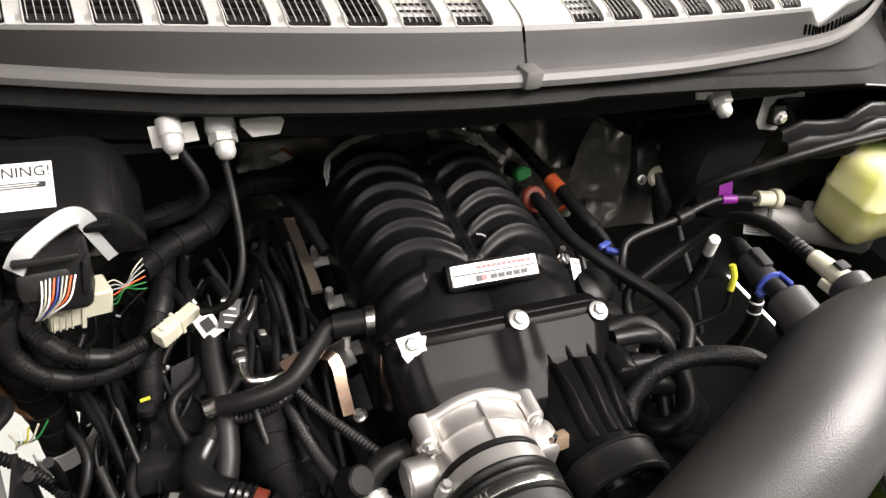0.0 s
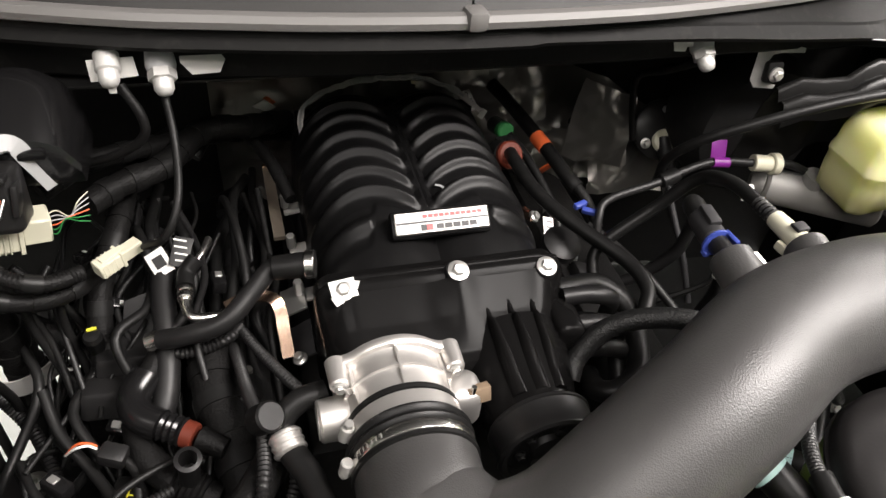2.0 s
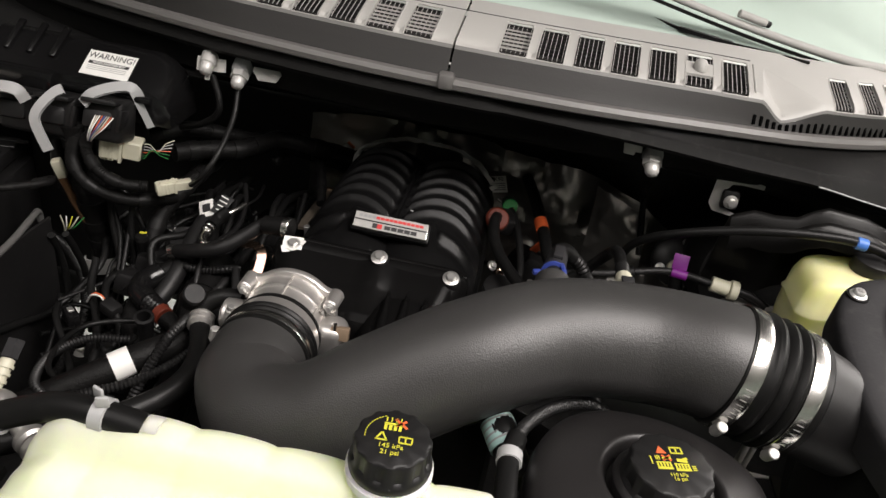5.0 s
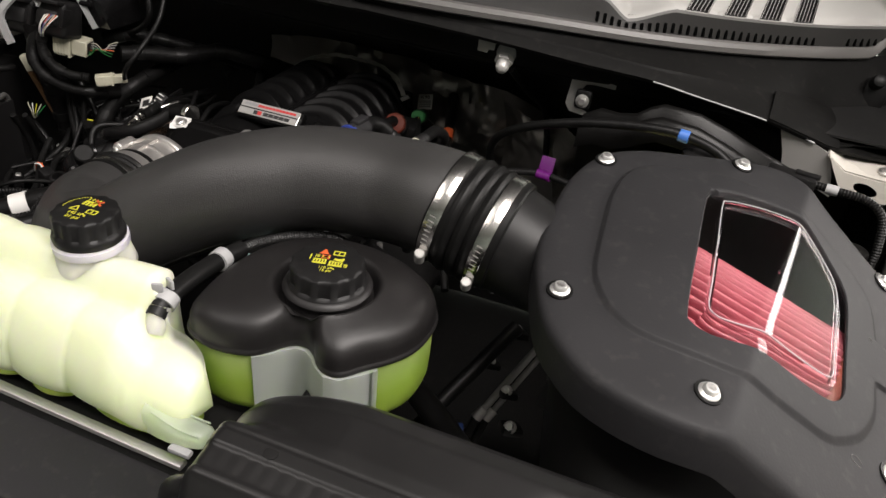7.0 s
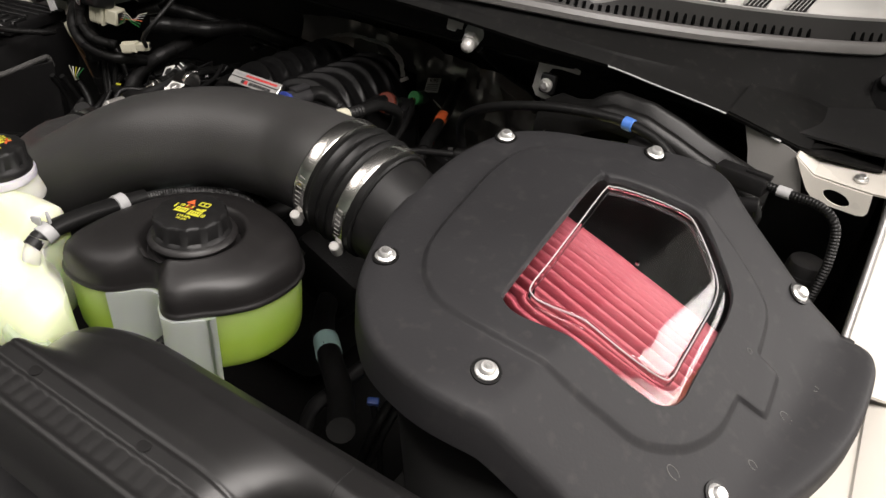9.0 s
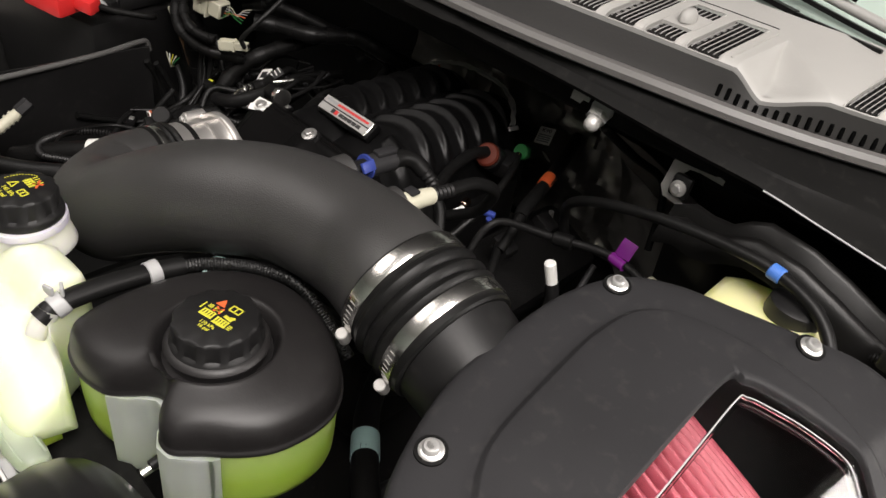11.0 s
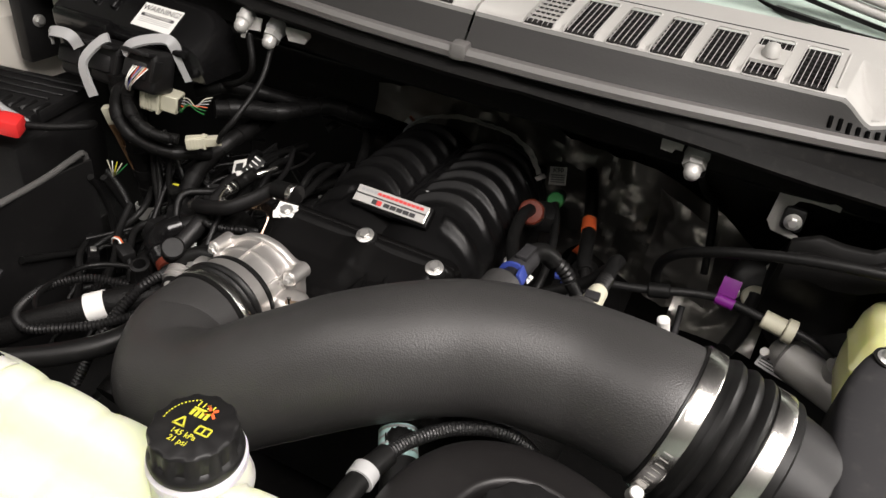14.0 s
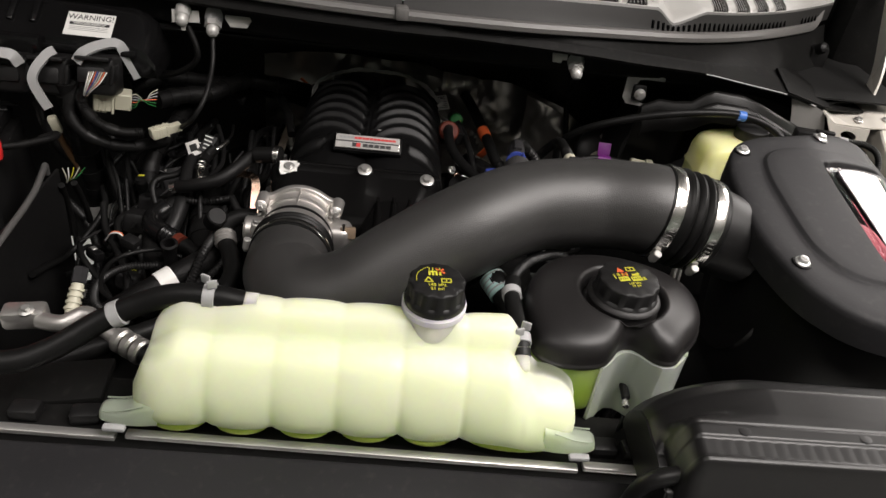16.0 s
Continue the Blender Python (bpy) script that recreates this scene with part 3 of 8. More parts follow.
def bulk(x):
    y, z = rail_y(x), rail_z(x)
    u, e = crease(x), lip(x)
    f = max(0.110 + max(0.0, y - 0.085) * (0.75 if x < 0 else 0.25), e.y + 0.020)
    return [(x, y + 0.002, z - 0.006), (x, y - 0.001, z - 0.012), *[Vector((x, y - 0.001, z - 0.012)).lerp(u, k) for k in (0.35, 0.7, 0.97)], u, u + (e - u) * 0.12 + Vector((0, 0, -0.0015)), u.lerp(e, 0.6), e, e + Vector((0, 0.003, -0.005)), e + Vector((0, 0.014, -0.007)), (x, f, e.z - 0.014), (x, f + 0.003, min(1.268 - (1.339 - z), e.z - 0.03)), (x, f + 0.010, min(1.262 - (1.339 - z), e.z - 0.036)), (x, f + 0.14, min(1.258, e.z - 0.04))]


single("bulkhead_upper", sheet([bulk(x) for x in np.linspace(-0.90, 0.87, 90)], 0.0015), APRON, "black painted bulkhead lip and ledge below the cowl", "bulkhead", kind="structure", sharp=24)
single("firewall", sheet([[(x, 0.42 + 0.02 * math.sin(5 * x), z) for z in (1.26, 1.1, 0.9, 0.6)] for x in np.linspace(-0.95, 0.95, 20)], 0.003), DARK, "black firewall at the back of the engine bay", "firewall", kind="structure")
single("firewall_ledge", sheet([[(x, y, 1.256) for y in (0.14, 0.2, 0.3, 0.43)] for x in (-0.95, 0, 0.95)], 0.003), DARK, "dark underside of the cowl plenum", "firewall", kind="structure")


def crumple(name, pts_u, n, m, amp, seed, label):
    """Foil-faced insulation hung on the firewall, creased all over."""
    (a, b, c, d) = [Vector(p) for p in pts_u]
    g = []
    nrm = (b - a).cross(d - a).normalized()
    for i in range(n + 1):
        row = []
        for j in range(m + 1):
            p = (a.lerp(b, i / n)).lerp(d.lerp(c, i / n), j / m)
            w = noise.ridged_multi_fractal(p * 8 + Vector((seed, 0, 0)), 1.0, 2.1, 3, 0.9, 2.0)
            row.append(p + nrm * amp * (w - 1.0))
        g.append(row)
    return single(name, sheet(g, 0.001), FOIL, label, "heat shield", "heat shields", sharp=24)


ins = thing("heat_shield", (0.1, 0.375, 1.05), "dark grey creased foil insulation sheet hung on the firewall", "heat shield", "heat shields")
g = []
for x in np.linspace(-0.24, 0.50, 110):
    top = float(np.interp(x, (-0.24, -0.10, 0.03, 0.16, 0.27, 0.39, 0.50), (1.135, 1.155, 1.153, 1.137, 1.126, 1.082, 1.005)))
    row = []
    for f in np.linspace(0, 1, 40):
        p = Vector((x, 0.378, 0.90 + (top - 0.90) * f))
        w = noise.ridged_multi_fractal(p * 12, 1.0, 2.1, 5, 0.9, 2.0) - 1.0 + 0.8 * noise.noise(p * 4)
        row.append(p + Vector((0, -0.016 * w - 0.03 * smoothstep(0.25, 0.40, x) * (1 - f), 0.004 * noise.noise(p * 14))))
    g.append(row)
part("sheet", sheet(g, 0.001), FOIL, ins, "", 24)
part("eyelet", lathe([(0.0085, 0), (0.0085, 0.002), (0.006, 0.002), (0.0058, -0.002)], (0.3225, 0.352, 1.028), (0, -1, 0.1), 20), DARK, ins, "dark punched hole")
crumple("heat_shield", [(0.300, 0.325, 0.98), (0.405, 0.300, 0.955), (0.390, 0.290, 1.098), (0.292, 0.290, 1.145)], 30, 36, 0.016, 7.0, "shiny creased foil flap beside the brake booster")
crumple("heat_shield", [(0.36, 0.315, 0.90), (0.50, 0.30, 0.90), (0.50, 0.33, 0.985), (0.36, 0.34, 0.985)], 26, 18, 0.022, 11.0, "bright crumpled foil below the booster grommet")

for i, (x, y, z, w) in enumerate(((-0.264, 0.104, 1.273, 1), (0.329, 0.096, 1.269, 1), (-0.31, 0.102, 1.286, 0))):
    st = thing("bulkhead_stud", (x, y, z), "grey dome-capped stud nut on the bulkhead ledge", "stud nut", "bulkhead studs")
    ax = (0.05, -0.75, -0.55)
    part("dome_nut", lathe([(0.0115, -0.022), (0.0115, -0.006), (0.0095, -0.004), (0.0095, 0.004), (0.007, 0.009), (0.003, 0.011), (0.0001, 0.0112)], (x, y, z), ax, 24), PALEZINC, st)
    if w:
        part("hex", lathe([(0.0135, -0.014), (0.0135, -0.005)], (x, y, z), ax, 6), PALEZINC, st, "", 20)
        part("cup", lathe([(0.0135, -0.034), (0.0145, -0.020), (0.0125, -0.014)], (x, y, z), ax, 24), GREYLEVER, st)


def bracket(name, at, outline, rot, label, holes=()):
    bm = bmesh.new()
    lo = [bm.verts.new((x, y, 0)) for x, y in outline]
    hi = [bm.verts.new((x, y, 0.002)) for x, y in outline]
    bm.faces.new(lo[::-1])
    bm.faces.new(hi)
    for k in range(len(lo)):
        bm.faces.new((lo[k], lo[(k + 1) % len(lo)], hi[(k + 1) % len(lo)], hi[k]))
    bm.transform(pose(*at, *rot))
    return single(name, bm, BRACKET, label, "bracket", "bulkhead brackets")


bracket("bracket", (-0.31, 0.115, 1.286), [(-0.018, -0.010), (-0.006, -0.010), (-0.004, -0.022), (0.002, -0.022), (0.004, -0.009), (0.024, -0.008), (0.022, 0.010), (-0.019, 0.010)], (60, 0, 5), "pale zinc bracket tab on the bulkhead")
bracket("bracket", (-0.225, 0.118, 1.286), [(-0.012, -0.010), (0.014, -0.009), (0.020, 0.003), (0.017, 0.008), (-0.022, 0.008), (-0.022, 0.002)], (58, 0, 0), "pale zinc bracket tab on the bulkhead")
bracket("bracket", (0.299, 0.108, 1.288), [(-0.012, -0.008), (0.002, -0.009), (0.004, -0.004), (0.012, -0.004), (0.012, 0.010), (-0.014, 0.010)], (66, 0, 0), "pale zinc bracket tab on the bulkhead")
hb = thing("hinge_bracket", (0.448, 0.135, 1.239), "pale zinc bracket with a bolt in a black rubber mount", "bracket", "bulkhead brackets")
OUTL = [(-0.022, 0.030), (-0.014, 0.034), (0.012, 0.033), (0.042, 0.028), (0.042, 0.022), (0.012, 0.022), (0.0, 0.020), (-0.005, 0.012), (-0.006, -0.008), (0.004, -0.016), (0.014, -0.019), (0.012, -0.024), (-0.016, -0.022), (-0.024, -0.012)]
bm = bmesh.new()
vs = [bm.verts.new((x, y, 0)) for x, y in OUTL]
bmesh.ops.solidify(bm, geom=[bm.faces.new(vs)], thickness=0.003)
bm.transform(pose(0.448, 0.122, 1.238, 78, 0, -6))
part("plate", bm, PALEZINC, hb)
part("rubber_mount", box((0.449, 0.1175, 1.2385), (0.024, 0.012, 0.028), (-12, 0, 0), 0.005), RUBBER, hb)
hex_bolt((0.449, 0.1105, 1.238), (0, -1, 0.1), 0.007, 0.007, 0.011, hb)

# ---------------------------------------------------------------- open bonnet above the bay
hood = thing("bonnet", (0, 0.36, 1.47), "open black-lined bonnet held up by the gas strut", "bonnet")
part("lining", sheet([[(x, 0.43 - 0.66 * s - 0.05 * (x / 0.95) ** 2, 1.53 + 1.00 * s - 0.03 * (x / 0.95) ** 2) for s in np.linspace(0, 1, 10)] for x in np.linspace(-1.03, 1.03, 16)], 0.02), DARK, hood)

# ---------------------------------------------------------------- supercharger
sc = thing("supercharger", (-0.003, 0.1, 0.95), "black supercharger with ribbed manifold cover in the middle of the bay", "supercharger")
CX = -0.006


def rib_sweep(u, v):
    """How far back a rib has run at the distance u from the middle."""
    back = 0.027 * math.sin(min(1.0, u / 0.075) * math.pi / 2) - 0.010 * smoothstep(0.080, 0.135, u)
    return back * smoothstep(-0.03, 0.05, v) * (1 - 0.8 * smoothstep(0.20, 0.285, v))


def manifold_z(x, v):
    """Height of the ribbed cover: two banks of arched runners either side of a middle spine."""
    u = abs(x - CX)
    w = min(1.0, max(0.0, (u - 0.050) / 0.083))
    z = 1.068 + 0.078 * (1 - w ** 2.2) ** 0.60 if u > 0.050 else 1.146 - 0.018 * (1 - u / 0.050) ** 2.0
    z += 0.009 * math.exp(-(u / 0.0070) ** 4) * smoothstep(0.03, 0.05, v) * (1 - smoothstep(0.240, 0.252, v))
    early = 0.035 * smoothstep(0.058, 0.075, u)      # the outer ribs begin beside the badge
    along = smoothstep(0.026 - early, 0.040 - early, v) * (1 - smoothstep(0.262, 0.28, v))
    s = (v - 0.014) / 0.0375 - round((v - 0.014) / 0.0375)
    crest = (0.5 + 0.5 * math.cos(math.tau * s)) ** 2.8 * smoothstep(0.004, 0.014, u)
    z += (0.0098 * crest - 0.0040) * along * (1 - 0.45 * smoothstep(0.100, 0.132, u))
    z -= 0.010 * smoothstep(0.255, 0.29, v)
    # the plain landing under the badge
    z -= (1 - smoothstep(0.030, 0.045, v)) * 0.003
    z -= max(0, 0.03 - v) * 0.33
    return z


g = []
for v in np.linspace(-0.052, 0.29, 420):
    row = []
    for x in CX + 0.131 * np.sin(np.linspace(-math.pi / 2, math.pi / 2, 131)):
        row.append((x, v + rib_sweep(abs(x - CX), v), manifold_z(x, v)))
    row = [(row[0][0] - 0.003, row[0][1], 0.98)] + row + [(row[-1][0] + 0.003, row[-1][1], 0.98)]
    g.append(row)
bm = sheet(g)
part("manifold_cover", bm, RIB, sc, "black ribbed manifold cover", 60)
part("rear_wall", box((CX, 0.288, 1.04), (0.25, 0.012, 0.16), (0, 0, 0), 0.004), RIB, sc)
part("lower_housing", box((CX, 0.10, 0.97), (0.27, 0.40, 0.13), (0, 0, 0), 0.02), SATIN, sc)


def rounded_section(y, xa, xb, za, zb, rad, n=6):
    pts = []
    for cx, cz, a0 in ((xb - rad, zb - rad, 0), (xa + rad, zb - rad, 90), (xa + 0.01, za + 0.01, 180), (xb - 0.01, za + 0.01, 270)):
        rr = rad if a0 < 180 else 0.01
        for k in range(n + 1):
            a = radians(a0 + 90 * k / n)
            pts.append((cx + rr * math.cos(a), y, cz + rr * math.sin(a)))
    return pts


part("front_cover", loft([rounded_section(*q) for q in (
    (-0.028, -0.146, 0.118, 0.99, 1.124, 0.022), (-0.046, -0.147, 0.119, 0.99, 1.131, 0.022), (-0.052, -0.147, 0.119, 0.99, 1.134, 0.020), (-0.058, -0.147, 0.119, 0.99, 1.132, 0.022),
    (-0.062, -0.146, 0.118, 0.99, 1.127, 0.026), (-0.078, -0.144, 0.114, 0.99, 1.118, 0.032), (-0.095, -0.142, 0.108, 0.99, 1.108, 0.036), (-0.112, -0.140, 0.100, 0.99, 1.101, 0.036), (-0.130, -0.136, 0.090, 0.99, 1.094, 0.036), (-0.138, -0.130, 0.082, 0.99, 1.086, 0.034), (-0.141, -0.122, 0.074, 0.99, 1.074, 0.030))]), FRONT, sc, "satin black front cover", 50)
g = []
for y in np.linspace(-0.0625, -0.1375, 34):
    xa, xb = float(np.interp(-y, (0.062, 0.095, 0.130, 0.138), (-0.146, -0.142, -0.136, -0.130))) + 0.004, float(np.interp(-y, (0.062, 0.095, 0.130, 0.138), (0.118, 0.108, 0.090, 0.082))) - 0.004
    zt = float(np.interp(-y, (0.060, 0.078, 0.095, 0.112, 0.130, 0.138), (1.1285, 1.1185, 1.1085, 1.1015, 1.0945, 1.0865)))
    row = []
    for x in np.linspace(xa, xb, 90):
        f = max(0.0, 1 - min(x - xa, xb - x) / 0.030)
        z = zt + 0.0006 - 0.030 * (1 - math.sqrt(max(0.0, 1 - f * f)))
        fade = 1 - smoothstep(0.085, 0.132, -y)
        for xc, w, up in ((-0.119, 0.020, 0.0005), (-0.002, 0.019, 0.0075), (0.092, 0.018, 0.0020)):
            z += up * math.exp(-((x - xc) / w) ** 2) * fade
        row.append((x, y, z))
    g.append(row)
part("cover_top", sheet(g), FRONT, sc, "satin black cover with soft pads round its bolts", 60)
# a scored lip, hose stubs and a boss beside the snout
part("lip", loft([[(x, -0.046 + d, 1.1315 - 0.30 * max(0.0, abs(x + 0.014) - 0.105) + h) for d, h in ((-0.004, 0.0), (-0.003, 0.0022), (0.0, 0.0028), (0.003, 0.0022), (0.004, 0.0))] for x in np.linspace(-0.142, 0.114, 40)]), FRONT, sc, "raised flange lip", 60)
part("side_boss", box((0.104, -0.105, 1.083), (0.034, 0.052, 0.040), (0, 12, 0), 0.009, seg=3), FRONT, sc)
for y, z in ((-0.082, 1.100), (-0.112, 1.088), (-0.128, 1.066)):
    part("side_pipe", tube([(0.112, y, z), (0.140, y - 0.002, z + 0.001), (0.162, y - 0.004, z - 0.004), (0.178, y + 0.004, z - 0.022), (0.182, y + 0.01, z - 0.05)], 0.0098, 16), SATIN, sc, "moulded side pipe")
part("score", strip([(-0.118, -0.038, manifold_z(-0.118, -0.038) + 0.0006), (-0.085, -0.036, manifold_z(-0.085, -0.036) + 0.0006), (-0.066, -0.0355, manifold_z(-0.066, -0.0355) + 0.0006)], 0.0010, 0.0005), GREYBAR, sc, "pale scratch")
# pads and gussets on the front cover
for x, y, z in ((-0.119, -0.058, 1.1305), (-0.002, -0.059, 1.139), (0.095, -0.062, 1.132)):
    part("bolt_boss", lathe([(0.017, -0.03), (0.0135, -0.006), (0.0120, -0.002)], (x, y, z - 0.0015), (0, -0.42, 1), 24), SATIN, sc)
    hex_bolt((x, y - 0.001, z - 0.0015), (0, -0.42, 1), 0.0078, 0.006, 0.0125, sc)


def skin_z(x, y):
    """Top of the front cover, then of the snout that grows out of it."""
    z = float(np.interp(-y, (0.060, 0.078, 0.095, 0.112, 0.130), (1.1275, 1.118, 1.108, 1.101, 1.094)))
    r = float(np.interp(-y, (0.105, 0.145, 0.175, 0.197), (0.064, 0.058, 0.050, 0.046)))
    dome = 1.050 + math.sqrt(max(0.0, r * r - (x - 0.048) ** 2))
    return max(z, dome) if -y > 0.105 else z


for x0, x1 in ((0.020, 0.030), (0.046, 0.050), (0.072, 0.068)):
    rings = []
    for k in range(13):
        f = k / 12
        y = -0.070 - 0.118 * f
        x = x0 + (x1 - x0) * f
        w = 0.0045 + 0.0060 * smoothstep(0, 0.75, f)
        h = -0.0010 + 0.0090 * smoothstep(0, 0.45, f) * (1 - 0.50 * smoothstep(0.5, 1, f))
        z = skin_z(x, y)
        rings.append([(x - w, y, z - 0.012), (x - w * 0.75, y, z - 0.001), (x - w * 0.45, y, z + h * 0.55), (x - w * 0.20, y, z + h * 0.92), (x, y, z + h), (x + w * 0.20, y, z + h * 0.92), (x + w * 0.45, y, z + h * 0.55), (x + w * 0.75, y, z - 0.001), (x + w, y, z - 0.012)])
    part("gusset", loft(rings), FRONT, sc, "", 60)
part("snout", lathe([(0.064, -0.010), (0.061, 0.016), (0.056, 0.038), (0.050, 0.060), (0.046, 0.082)], (0.048, -0.115, 1.050), (0, -1, 0), 48), FRONT, sc)
part("pulley", lathe([(0.047, 0), (0.052, 0.0005), (0.0525, 0.0015), (0.0525, 0.0035), (0.0508, 0.0045), (0.0506, 0.006), (0.0506, 0.028), (0.052, 0.030), (0.052, 0.033), (0.049, 0.035), (0.044, 0.034), (0.042, 0.026), (0.018, 0.024), (0.016, 0.030), (0.0001, 0.030)], (0.050, -0.197, 1.052), (0, -1, 0), 56), BLACK, sc, "smooth black belt pulley")
for k in range(6):
    a = math.tau * k / 6 + 0.3
    hex_bolt((0.050 + 0.028 * math.cos(a), -0.222, 1.052 + 0.028 * math.sin(a)), (0, -1, 0), 0.005, 0.005, 0.007, sc, "pulley_bolt", BLACK)
flake = bmesh.new()
box((-0.119, -0.0590, 1.1315), (0.026, 0.020, 0.0008), (22, 0, 8), 0.0, flake)
box((-0.126, -0.0690, 1.1270), (0.010, 0.010, 0.0008), (30, 5, 35), 0.0, flake)
box((-0.108, -0.0560, 1.1330), (0.010, 0.008, 0.0008), (25, -10, -30), 0.0, flake)
part("torn_paper", flake, WHITE, sc, "torn white paper under a bolt")
part("scuff", strip([(0.010, 0.082, manifold_z(0.010, 0.082) + 0.0006), (0.017, 0.078, manifold_z(0.017, 0.078) + 0.0006), (0.019, 0.066, manifold_z(0.019, 0.066) + 0.0006)], 0.003, 0.0006), GREYBAR, sc, "pale scuff")

gasket = thing("foil_gasket", (0, 0.29, 1.12), "crumpled bright foil edge along the back of the manifold", "gasket")
pts = [(-0.122, 0.235, 1.085), (-0.124, 0.272, 1.118), (-0.105, 0.290, 1.136), (-0.06, 0.297, 1.150), (-0.01, 0.298, 1.157), (0.05, 0.292, 1.154), (0.095, 0.272, 1.140), (0.118, 0.248, 1.126)]
bm = strip([(x, y + 0.0015 * math.sin(40 * x), z + 0.0015 * math.sin(70 * x)) for x, y, z in pts], 0.0075, 0.0015, (0, -0.6, 1), None, 10)
for v in bm.verts:
    v.co += Vector((noise.noise(v.co * 90), noise.noise(v.co * 80 + Vector((5, 0, 0))), noise.noise(v.co * 85 + Vector((0, 9, 0))))) * 0.0028
part("foil_edge", bm, BRIGHTFOIL, gasket, "", 25)
part("foil_lip", strip(pts, 0.003, 0.002, (0, -0.6, 1), None, 8), GREYLEVER, gasket)
part("tail", box((0.121, 0.246, 1.123), (0.008, 0.016, 0.0015), (20, 25, -35), 0.0004), BRIGHTFOIL, gasket, "bright foil tail")

badge = thing("badge", (-0.003, 0.006, 1.147), "silver badge with printed bars on the front of the manifold", "badge")
BM = pose(-0.003, 0.0050, 1.1500, 38, 0, 0) @ Matrix.Diagonal((0.98, 0.82, 1, 1))
bm = box((0, 0, 0), (0.107, 0.0305, 0.005), (0, 0, 0), 0.0022, seg=3)
bm.transform(BM)
part("plate", bm, STEEL, badge)
bm = box((0, 0, 0.0026), (0.104, 0.0275, 0.0006), (0, 0, 0), 0.0002, seg=1)
bm.transform(BM)
face = part("face", bm, material("brushed_badge_face", (0.40, 0.39, 0.375), 0.36, metal=0.35, bump=0.0), badge)
for nm, c, size, mt in (("black_rule", (0, 0.0, 0.0032), (0.103, 0.0024, 0.0005), INK), ("red_mark", (-0.0155, -0.0072, 0.0032), (0.0085, 0.0082, 0.0005), REDBAR), ("black_mark", (-0.0215, -0.0072, 0.0033), (0.007, 0.0082, 0.0005), INK)):
    bm = box(c, size, (0, 0, 0), 0)
    bm.transform(BM)
    part(nm, bm, mt, face)
for k in range(15):
    bm = box((-0.0440 + 0.0062 * k, 0.0075, 0.0032), (0.0054, 0.0046, 0.0005), (0, 0, 0), 0)
    bm.transform(BM)
    part("grey_bar" if k < 4 else "red_bar", bm, GREYBAR if k < 4 else REDBAR, face)
for k in range(5):
    bm = box((-0.0035 + 0.0094 * k, -0.0072, 0.0032), (0.0084, 0.0068, 0.0005), (0, 0, 0), 0.0)
    bm.transform(BM)
    part("black_bar", bm, INK, face)
bm = box((0, 0, -0.0085), (0.113, 0.037, 0.014), (0, 0, 0), 0.004)
bm.transform(BM)
part("badge_recess", bm, RIB, sc)

# ---------------------------------------------------------------- throttle body
TB = Vector((-0.087, -0.150, 1.092))
AX = Vector((0, -1, 0.06)).normalized()
tb = thing("intake_throttle", TB, "bright cast aluminium throttle body bolted to the front cover", "throttle body")


def lobed(a, r, h):
    return r + 0.010 * sum(math.exp(-((math.atan2(math.sin(a - c), math.cos(a - c))) / 0.17) ** 2) for c in (0.55, 2.59, 3.7, 5.72))


part("flange", lathe([(0.0525, -0.010), (0.0565, -0.008), (0.0570, -0.006), (0.0570, -0.001), (0.0555, 0.001), (0.0515, 0.002)], TB, AX, 96, None, lobed), ALU, tb)
part("barrel", lathe([(0.0520, 0.001), (0.0505, 0.004), (0.0500, 0.018), (0.0508, 0.020), (0.0525, 0.0205), (0.0525, 0.0232), (0.0500, 0.024), (0.0490, 0.030), (0.0485, 0.046)], TB, AX, 64), ALU, tb)
for a in (38, 90, 142, 180, 0):
    q = radians(a)
    d = Vector((math.cos(q), 0, math.sin(q)))
    part("rib", strip([TB + d * 0.0515 + AX * -0.002, TB + d * 0.0515 + AX * 0.018, TB + d * 0.0490 + AX * 0.044], 0.0020, 0.005, d), ALU, tb)
mf = frame_of(AX)
for a in (0.55, 2.59, 3.7, 5.72):
    p = TB + mf @ Vector((0.062 * math.cos(a), 0.062 * math.sin(a), 0))
    part("bolt_boss", rod(p - AX * 0.008, p + AX * 0.022, 0.0098, 0.0088, 20, None, 0.0015), ALU, tb)
    hex_bolt(p + AX * 0.022, AX, 0.0052, 0.005, 0.0078, tb)
    part("boss_web", strip([p + AX * 0.016 - (p - TB).normalized() * 0.004, TB + (p - TB) * 0.80 + AX * 0.026], 0.003, 0.012, (p - TB).normalized()), ALU, tb)
part("side_housing", rod(TB + Vector((-0.040, -0.026, -0.002)), TB + Vector((-0.074, -0.028, -0.002)), 0.0205, 0.0195, 32, None, 0.002), ALU, tb)
part("side_port", rod(TB + Vector((-0.073, -0.028, -0.002)), TB + Vector((-0.0745, -0.028, -0.002)), 0.0165, None, 28), CASTGREY, tb, "dark port face")
part("motor_housing", box(TB + Vector((0.058, -0.026, -0.006)), (0.040, 0.040, 0.052), (0, 0, 0), 0.014, seg=5), ALU, tb)
part("sensor_tag", box(TB + Vector((0.072, -0.036, 0.012)), (0.022, 0.010, 0.016), (-20, 0, 6), 0.001), material("brown_sensor_tag", (0.30, 0.22, 0.15), 0.35, metal=0.4), tb, "brown tag")
part("stud", rod(TB + Vector((0.066, -0.038, -0.004)), TB + Vector((0.066, -0.038, 0.026)), 0.0025), STEEL, tb)
cpl = thing("throttle_coupler", TB + AX * 0.06, "black ribbed rubber coupler between throttle body and intake tube", "coupler")
